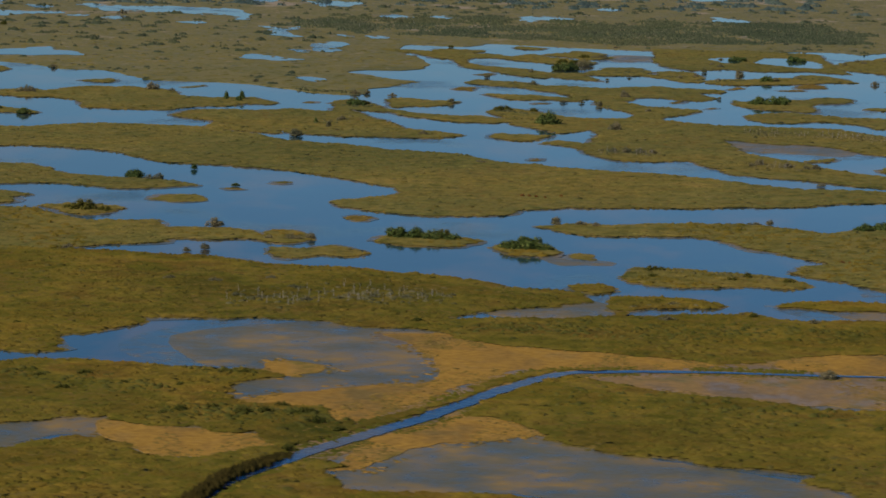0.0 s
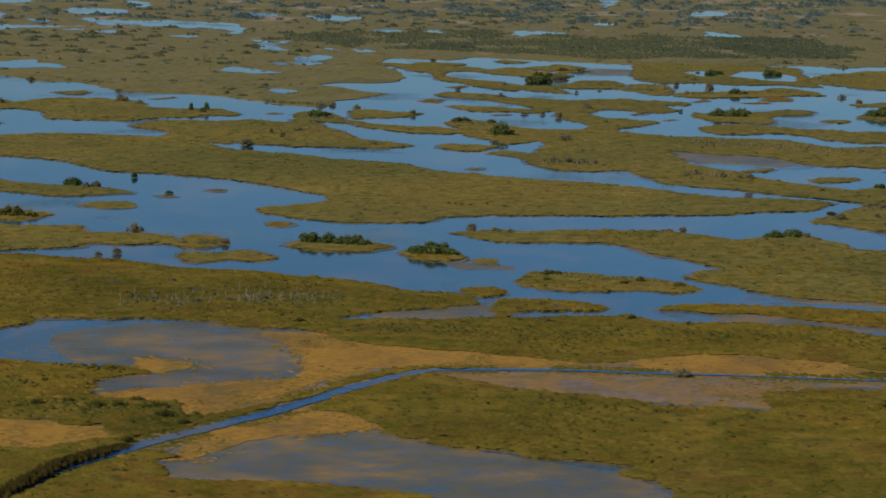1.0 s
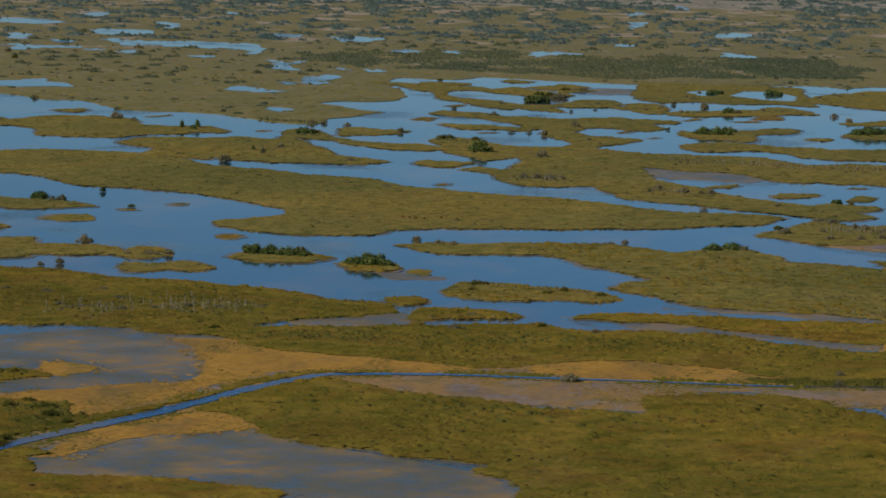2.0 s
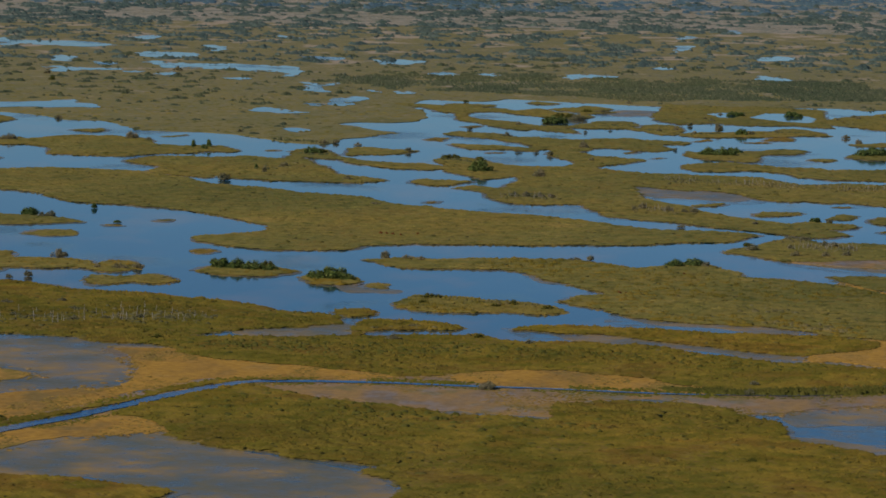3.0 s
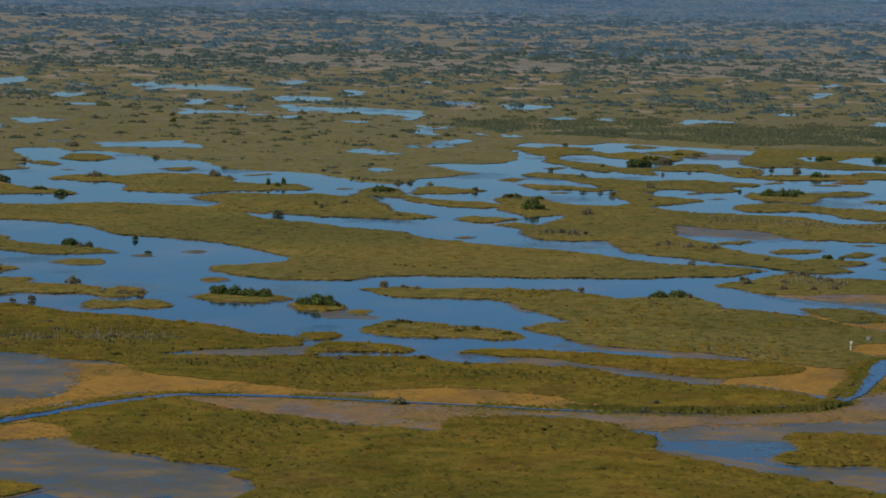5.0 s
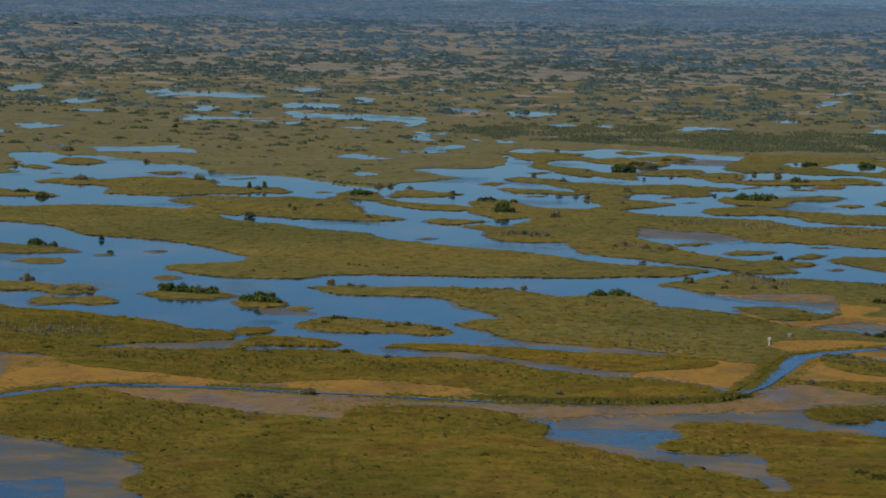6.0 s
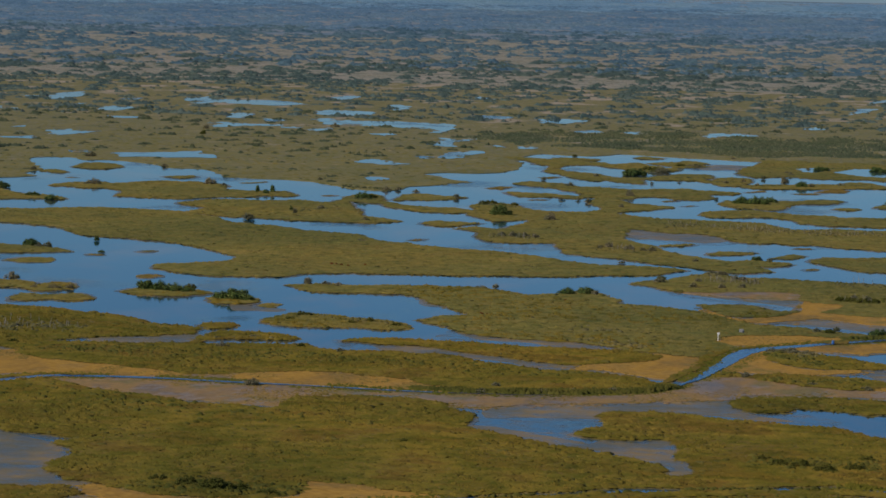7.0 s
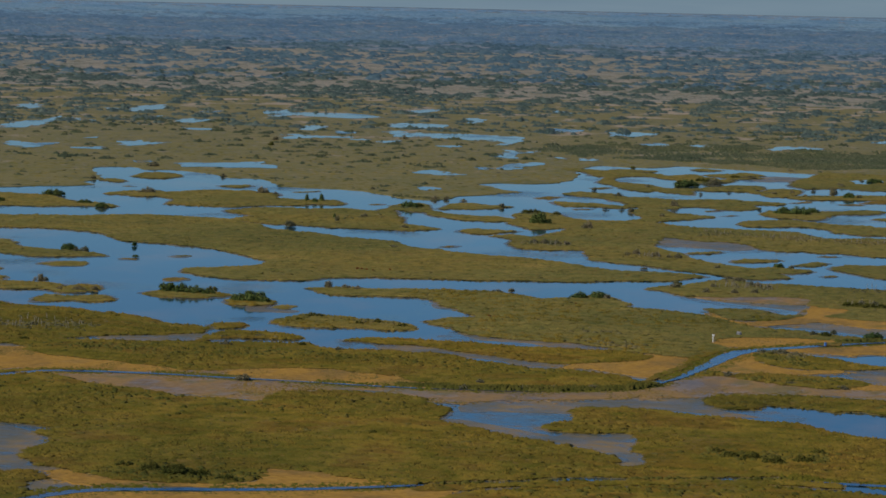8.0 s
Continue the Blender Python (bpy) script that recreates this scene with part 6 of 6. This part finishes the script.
for x, y, wide, tall in [(-43.8, 610.2, 3.5, 1.7), (-32.3, 590.1, 1.8, 1.0), (-27.9, 590.8, 4.1, 1.2), (-24.7, 592.3, 2.1, 1.3), (21.9, 624.6, 1.7, 1.7), (26.6, 622.1, 2.9, 1.1), (29.4, 621.8, 2.4, 0.9), (-5.9, 824.0, 2.8, 1.2), (40.8, 783.5, 2.9, 1.4), (44.1, 782.9, 3.2, 1.6), (47.4, 782.4, 3.2, 1.4), (50.3, 781.7, 2.2, 1.3), (64.1, 630.8, 1.2, 1.2), (61.0, 629.3, 3.4, 0.7), (73.9, 756.8, 1.7, 2.0), (79.9, 751.5, 3.9, 1.5), (72.0, 753.6, 1.8, 1.1), (98.5, 658.9, 3.0, 1.6), (107.3, 648.6, 2.1, 1.5), (116.5, 672.7, 2.2, 1.2)]:
    bush("grey", x, y, wide, tall)
for x, y, wide, tall in [(86.5, 748.7, 3.0, 1.5), (84.2, 747.5, 2.1, 1.2), (100.7, 720.3, 1.8, 1.0), (110.4, 683.3, 2.2, 1.3), (113.8, 650.1, 2.4, 1.2), (118.4, 652.3, 2.1, 1.2), (138.6, 521.4, 4.4, 1.2), (142.2, 518.6, 3.3, 1.0), (135.2, 522.0, 2.9, 1.0), (53.4, 439.5, 3.4, 1.2), (-194.1, 1372.4, 3.0, 2.4), (-144.5, 1428.0, 4.4, 2.2), (133.9, 479.9, 2.3, 0.9), (141.3, 560.3, 2.3, 1.1), (88.1, 622.3, 2.1, 1.3), (-166.5, 1017.3, 2.9, 1.5), (-129.5, 1059.7, 2.3, 1.3), (108.1, 1057.3, 2.5, 1.4), (118.5, 731.3, 2.1, 0.9), (8.3, 750.0, 3.7, 0.8)]:
    bush("grey", x, y, wide, tall)
for x, y, wide, tall in [(83.3, 709.5, 2.3, 0.7), (144.9, 565.5, 1.9, 0.9), (57.5, 492.4, 2.2, 0.9), (36.9, 510.0, 2.7, 0.8), (34.8, 493.3, 2.8, 1.0), (93.5, 450.9, 2.0, 0.9), (155.6, 467.8, 2.6, 0.8), (146.2, 471.1, 2.6, 0.7), (92.5, 441.6, 2.4, 0.9), (107.4, 446.9, 2.6, 0.9), (113.8, 450.4, 2.6, 0.9), (102.5, 444.0, 2.9, 1.0)]:
    bush("grey", x, y, wide, tall)
for x, y, wide, tall in [(-71.5, 634.1, 5.4, 2.5), (-67.2, 632.8, 2.9, 1.2), (-74.8, 635.6, 2.7, 1.0), (-26.6, 433.4, 2.6, 0.8), (-29.4, 434.0, 2.0, 0.7), (-32.1, 434.6, 1.7, 0.6), (-32.9, 402.7, 2.3, 1.1), (-25.0, 401.5, 2.9, 1.2), (-22.2, 402.7, 2.3, 1.1), (-29.2, 405.3, 2.2, 0.9), (-15.5, 396.4, 3.0, 1.0), (-48.2, 430.2, 2.3, 0.9), (-49.8, 418.3, 2.1, 0.8), (-54.0, 428.0, 2.0, 0.8), (-34.6, 422.4, 1.5, 0.7), (-18.0, 376.8, 1.9, 1.0), (-17.1, 402.4, 2.9, 1.0), (-12.4, 390.8, 2.1, 0.8), (-3.7, 486.3, 2.2, 0.9), (-20.3, 407.6, 2.2, 0.9)]:
    bush("green", x, y, wide, tall)
for x, y, wide, tall in [(-34.9, 400.4, 1.7, 0.7), (-42.2, 423.8, 1.5, 0.6), (-63.5, 476.2, 1.5, 0.7)]:
    bush("green", x, y, wide, tall)
for x, y, wide, tall in [(-42.8, 573.4, 1.3, 1.3), (-45.8, 569.5, 1.4, 0.9), (-67.1, 571.1, 2.4, 0.9), (-29.2, 509.3, 2.3, 0.8), (-21.9, 507.1, 3.1, 0.9), (-16.6, 509.8, 2.7, 0.8), (-11.2, 512.0, 2.5, 0.9), (-37.8, 528.9, 2.8, 0.9), (-45.5, 531.3, 2.5, 0.8), (-33.0, 512.1, 2.4, 0.7), (-28.7, 533.9, 2.3, 0.8), (-24.4, 522.4, 2.8, 0.8), (-5.8, 512.8, 2.4, 0.8), (1.5, 515.8, 2.2, 0.7)]:
    bush("grey", x, y, wide, tall)
for x, y, wide, tall in [(-44.8, 686.0, 1.6, 0.9), (-56.5, 721.7, 1.1, 1.2), (-63.9, 932.5, 1.1, 2.6), (-60.0, 928.1, 1.5, 1.7), (-59.5, 935.2, 1.3, 2.6), (-34.6, 853.9, 0.9, 1.7)]:
    bush("dark", x, y, wide, tall)
for x, y, wide, tall in [(16.3, 675.4, 1.1, 0.7), (17.7, 674.2, 1.0, 0.7), (19.1, 673.1, 1.1, 0.7), (21.0, 672.3, 0.8, 0.6), (24.5, 675.9, 1.0, 0.6), (71.0, 570.1, 1.1, 0.6), (72.4, 569.5, 0.8, 0.5), (83.6, 606.7, 1.0, 0.5), (40.5, 702.9, 0.9, 0.4)]:
    bush("rust", x, y, wide, tall)
for x, y, wide, tall in [(39.7, 946.3, 1.9, 0.9), (34.4, 946.3, 2.6, 0.9), (57.5, 916.7, 1.8, 1.3), (87.8, 1098.5, 2.1, 1.3), (95.6, 1128.2, 2.6, 1.3), (88.9, 1056.4, 1.8, 1.0), (82.4, 972.0, 1.5, 0.8), (60.3, 1065.0, 1.7, 0.8), (76.9, 1064.0, 2.1, 1.2), (82.7, 1071.5, 1.9, 1.7), (64.7, 1236.3, 2.8, 0.9), (52.2, 1048.3, 1.6, 0.8), (-27.5, 965.4, 3.1, 1.3), (-24.0, 967.6, 2.7, 1.2), (-60.1, 1010.8, 2.4, 1.0)]:
    bush("grey", x, y, wide, tall)
for x, y, wide, tall in [(37.9, 1098.8, 5.1, 2.6), (40.5, 1134.8, 4.4, 1.8), (44.6, 1128.8, 4.8, 2.0), (1.2, 1217.1, 2.3, 1.2), (49.6, 1168.0, 4.9, 1.3), (56.3, 1167.9, 4.5, 1.1), (-24.0, 923.9, 4.1, 1.5)]:
    bush("green", x, y, wide, tall)
for x, y, wide, tall in [(142.1, 630.0, 2.8, 1.2), (144.6, 628.2, 3.4, 1.3), (147.2, 626.6, 3.6, 1.4), (149.7, 627.7, 2.8, 1.3), (97.8, 668.5, 2.2, 1.2)]:
    bush("green", x, y, wide, tall)
for x, y, wide, tall in [(144.9, 634.3, 2.3, 1.2), (148.0, 632.8, 2.6, 1.3), (107.8, 687.3, 3.1, 1.0), (111.1, 683.6, 2.8, 1.1), (106.9, 664.6, 2.2, 1.1), (114.8, 675.2, 2.5, 1.1), (119.8, 667.6, 2.2, 1.0)]:
    bush("grey", x, y, wide, tall)
for x, y, wide, tall in [(104.0, 1166.5, 4.6, 2.3), (106.6, 1163.9, 3.3, 2.1), (125.7, 1170.6, 4.6, 2.5), (128.4, 1168.1, 3.3, 1.9), (140.5, 965.6, 5.2, 3.0), (144.4, 966.7, 6.3, 3.5), (148.8, 968.0, 6.3, 3.1)]:
    bush("dark", x, y, wide, tall)
for x, y, wide, tall in [(139.6, 1050.4, 3.0, 1.3), (142.3, 1023.9, 2.6, 1.5), (93.5, 1139.0, 2.4, 1.0), (99.5, 1171.9, 2.1, 0.8), (117.2, 1071.9, 2.7, 1.0), (142.2, 1152.4, 2.5, 1.0), (150.2, 1161.9, 2.9, 1.3), (159.8, 1175.5, 2.5, 1.1), (149.0, 1171.8, 2.9, 1.1)]:
    bush("grey", x, y, wide, tall)


# ---- strips of rough scrub in the sedge ----
def rough_strip(label, leaves, strips):
    xs, ys = [], []
    for (x0, y0), (x1, y1), deep, count in strips:
        u = rng.uniform(0, 1, count)
        xs.append(x0 + u * (x1 - x0) + rng.normal(0, 0.6, count))
        ys.append(y0 + u * (y1 - y0) + rng.normal(0, 0.6, count) * deep)
    x, y = np.concatenate(xs), np.concatenate(ys)
    on_land = np.any([inside(q, x, y) for q in LAND] + [inside(front, x, y)], axis=0) & free_of(x, y) & free_of_pools(x, y)
    x, y = x[on_land], y[on_land]
    k = len(x)
    ob = new("rough_scrub", domes(x, y, rng.uniform(0.5, 1.6, k), rng.uniform(0.25, 0.65, k), np.full(k, 0.12), leaves, "rough_scrub", 6))
    tagged(ob, label, "scrub", kind="stuff")


rough_strip("dry grey-brown scrub among dead stems", DRY_SCRUB, [((79.1, 848.5), (110.4, 838.2), 9, 252), ((107.3, 836.5), (150.1, 831.0), 9, 312), ((-16.0, 509.8), (2.3, 515.7), 6, 96), ((-34.6, 509.9), (-2.2, 517.3), 8, 156), ((109.8, 666.1), (121.5, 665.1), 6, 90), ((138.4, 671.8), (157.7, 664.9), 7, 84), ((37.8, 786.5), (51.8, 780.2), 5, 72), ((70.2, 754.9), (83.3, 749.2), 6, 54), ((49.4, 506.4), (90.6, 492.0), 6, 36), ((134.0, 523.7), (144.5, 517.5), 4, 72), ((29.3, 504.3), (49.4, 506.4), 5, 54), ((37.0, 554.4), (59.0, 544.0), 3, 36), ((101.5, 682.4), (112.4, 684.3), 4, 48), ((-129.3, 951.1), (-122.5, 955.5), 4, 18), ((97.7, 525.6), (112.1, 520.7), 5, 70), ((91.1, 549.9), (103.4, 546.9), 4, 30), ((-28.0, 869.3), (-0.6, 835.0), 6, 24)])
# Low scrub; the five strips 0.5 deep imitate the shadow along a ditch.
rough_strip("dark green low scrub, partly standing in for ditch shadow", LOW_SCRUB, [((-35.0, 402.5), (-12.8, 400.9), 5, 200), ((-34.1, 435.4), (-25.6, 435.4), 4, 70), ((-59.8, 431.2), (-35.8, 420.0), 6, 110), ((93.0, 443.6), (119.2, 454.4), 1.5, 200), ((142.8, 375.7), (163.1, 375.2), 5, 220), ((64.4, 327.4), (88.2, 327.8), 5, 220), ((1.1, 478.4), (55.4, 483.0), 7, 150), ((55.4, 483.0), (104.9, 472.4), 6, 140), ((5.7, 479.8), (66.0, 479.2), 8, 180), ((140.5, 633.7), (159.9, 631.1), 6, 100), ((144.8, 548.7), (164.4, 561.0), 1.2, 110), ((111.1, 330.8), (117.3, 334.8), 0.5, 60), ((117.3, 334.8), (128.2, 341.2), 0.5, 90), ((128.2, 341.2), (143.2, 348.5), 0.5, 110), ((143.2, 348.5), (158.7, 353.2), 0.5, 120), ((158.7, 353.2), (165.2, 352.8), 0.5, 40), ((122.4, 329.5), (172.3, 343.7), 5, 130), ((29.4, 415.4), (83.2, 397.4), 10, 100), ((12.0, 421.1), (52.3, 408.3), 12, 120), ((128.5, 480.2), (134.2, 485.6), 2, 70), ((135.3, 516.5), (147.3, 501), 4, 130), ((135.6, 474.7), (153.6, 478.5), 3, 110), ((121.5, 452.5), (110.5, 446.2), 1, 60)])

rough_strip("dull green scrub fringing the far channels", FAR_LOW_SCRUB, [((12.9, 910.2), (26.8, 898.8), 4, 60), ((-46.7, 980), (-29.4, 970.1), 4, 60), ((-30.6, 917.4), (-21, 913.7), 3, 40), ((-34.1, 854.7), (-26.3, 862.5), 5, 24), ((38.6, 783.7), (48.3, 783.6), 4, 40), ((19.8, 1022.2), (30.8, 1014.9), 4, 30), ((48.1, 1077.3), (65.9, 1092.4), 3, 50), ((70.9, 1067.9), (83.1, 1073.5), 3, 40), ((85.3, 1048.7), (97.6, 1057.5), 3, 36), ((113, 1067.7), (129.5, 1072), 3, 40), ((89.7, 960.9), (99.3, 970.4), 4, 40), ((35.7, 1106.1), (46.5, 1129.4), 4, 40), ((43.6, 933.4), (47.4, 929.9), 3, 14), ((3.5, 766.6), (7.6, 766.3), 3, 20), ((99.9, 1158.9), (114.5, 1201), 5, 30)])

# ---- dead trees ----
DEAD = []


def dead_tree(x, y, tall):
    if len(DEAD) < 5:
        r = np.random.default_rng(90 + len(DEAD))
        ob = new("dead_tree")
        tagged(ob, "bleached grey dead mangrove trunk with bare stubs", "dead tree", "dead trees")
        lean = r.normal(0, 0.07, 2)
        path = [(0, 0, -0.05), (lean[0] * 0.4, lean[1] * 0.4, 0.5), (lean[0], lean[1], 1.0)]
        part("trunk", joined("trunk", [tube(path, [0.045, 0.035, 0.018])], DEAD_WOOD), ob)
        for k in range(3):
            h, a = r.uniform(0.4, 0.85), r.uniform(0, math.tau)
            s0 = (lean[0] * h, lean[1] * h, h)
            s1 = (s0[0] + 0.16 * math.cos(a), s0[1] + 0.16 * math.sin(a), h + r.uniform(0.08, 0.2))
            part("branch", joined("branch", [tube([s0, s1], [0.02, 0.008], 4)], DEAD_WOOD), ob)
        ob.matrix_basis = Matrix.LocRotScale((x, y, 0.25), None, (tall, tall, tall))
        DEAD.append(ob)
    else:
        ob = DEAD[int(rng.integers(0, 5))]
        m = Matrix.LocRotScale((x, y, 0.25), Euler((0, 0, rng.uniform(0, math.tau))), (tall * 0.9, tall * 0.9, tall))
        copy_thing(ob, m @ Matrix.Diagonal((1 / ob.scale[0], 1 / ob.scale[1], 1 / ob.scale[2], 1)))


for (x0, y0), (x1, y1), deep, count in [((78.4, 853.3), (110.4, 838.2), 9, 34), ((107.0, 838.8), (146.9, 831.6), 9, 34), ((-15.0, 510.3), (1.2, 515.2), 6, 18), ((-34.8, 511.9), (-2.2, 518.7), 8, 26), ((-32.3, 502.3), (-13.0, 510.4), 4, 14), ((107.5, 668.2), (121.5, 665.1), 5, 34), ((38.6, 782.3), (52.6, 776.1), 4, 12), ((71.6, 755.6), (86.7, 746.8), 4, 14), ((140.8, 630.8), (150.1, 626.5), 4, 14), ((140.6, 677.8), (146.8, 667.7), 5, 6), ((-95.7, 1388.4), (-6.2, 1365.6), 25, 14)]:
    for _ in range(count):
        u = rng.uniform(0, 1)
        dead_tree(x0 + u * (x1 - x0) + rng.normal(0, 0.8), y0 + u * (y1 - y0) + rng.uniform(-deep, deep), rng.uniform(0.7, 1.7))


# ---- things left by people ----
def box(w, d, h, at=(0, 0, 0), bevel=0.02):
    bm = bmesh.new()
    bmesh.ops.create_cube(bm, size=1.0, matrix=Matrix.Translation((at[0], at[1], at[2] + h / 2)) @ Matrix.Diagonal((w, d, h, 1)))
    bmesh.ops.bevel(bm, geom=bm.edges[:], offset=bevel, segments=2, affect='EDGES')
    return bm


def solid(name, bm, mat, parent, label=""):
    me = bpy.data.meshes.new(name)
    bm.to_mesh(me)
    bm.free()
    me.materials.append(mat)
    return part(name, me, parent, label)


def marker_post(x, y):
    ob = new("marker_post")
    ob.location = (x, y, 0.2)
    tagged(ob, "white painted marker post with a small top board", "post")
    solid("pole", box(0.19, 0.19, 1.3), WHITE_PAINT, ob)
    solid("board", box(0.5, 0.18, 0.34, (0.05, 0, 1.28)), WHITE_PAINT, ob)
    solid("brace", box(0.10, 0.10, 0.9, (0.35, 0.2, 0.0)), GREY_METAL, ob, "dull grey metal brace")


def upturned_skiff(x, y):
    """A pale hull lying keel up in the grass."""
    ob = new("upturned_skiff")
    ob.location, ob.scale = (x, y, 0.3), (0.48, 0.6, 1.0)
    tagged(ob, "pale grey weathered skiff lying keel up in grass", "boat")
    verts, faces = [], []
    for i in range(9):
        u = i / 8 * 2 - 1
        half, high = 0.46 * (1 - 0.85 * max(0, u) ** 2.2), 0.62 * (1 - 0.35 * max(0, u) ** 2)
        for k in range(7):
            a = math.pi * k / 6
            verts.append((u * 1.05, -half * math.cos(a), high * math.sin(a) ** 0.6))
    for i in range(8):
        for k in range(6):
            o = i * 7 + k
            faces.append((o, o + 7, o + 8, o + 1))
    faces.append(tuple(range(6, -1, -1)))
    part("hull", joined("hull", [(verts, faces)], plain("chalky_grey_hull", (0.24, 0.24, 0.235), 0.6)), ob)
    solid("keel", box(1.9, 0.05, 0.07, (-0.1, 0, 0.58)), GREY_METAL, ob)
    solid("transom", box(0.06, 0.8, 0.5, (-1.07, 0, 0.02)), DARK_GAP, ob, "dark transom board")


def blue_drum(x, y):
    ob = new("blue_drum")
    ob.location, ob.scale = (x, y, 0.15), (0.8, 0.8, 0.75)
    tagged(ob, "blue plastic drum standing on the canal bank", "drum")
    bm = bmesh.new()
    rows = [(0.0, 0.30), (0.02, 0.33), (0.26, 0.33), (0.28, 0.35), (0.32, 0.35), (0.34, 0.33), (0.60, 0.33), (0.62, 0.35), (0.66, 0.35), (0.68, 0.33), (0.92, 0.33), (0.95, 0.30)]
    rings_ = [[bm.verts.new((r * math.cos(t * math.tau / 20), r * math.sin(t * math.tau / 20), z)) for t in range(20)] for z, r in rows]
    for lower, upper in zip(rings_, rings_[1:]):
        for t in range(20):
            bm.faces.new((lower[t], lower[(t + 1) % 20], upper[(t + 1) % 20], upper[t]))
    bm.faces.new(rings_[-1])
    solid("barrel", bm, BLUE_PAINT, ob)
    solid("cap", box(0.1, 0.1, 0.04, (0.15, 0, 0.945), 0.01), DARK_GAP, ob, "black screw cap")


marker_post(123.5, 537)
upturned_skiff(126.7, 553.7)
blue_drum(145.7, 540)
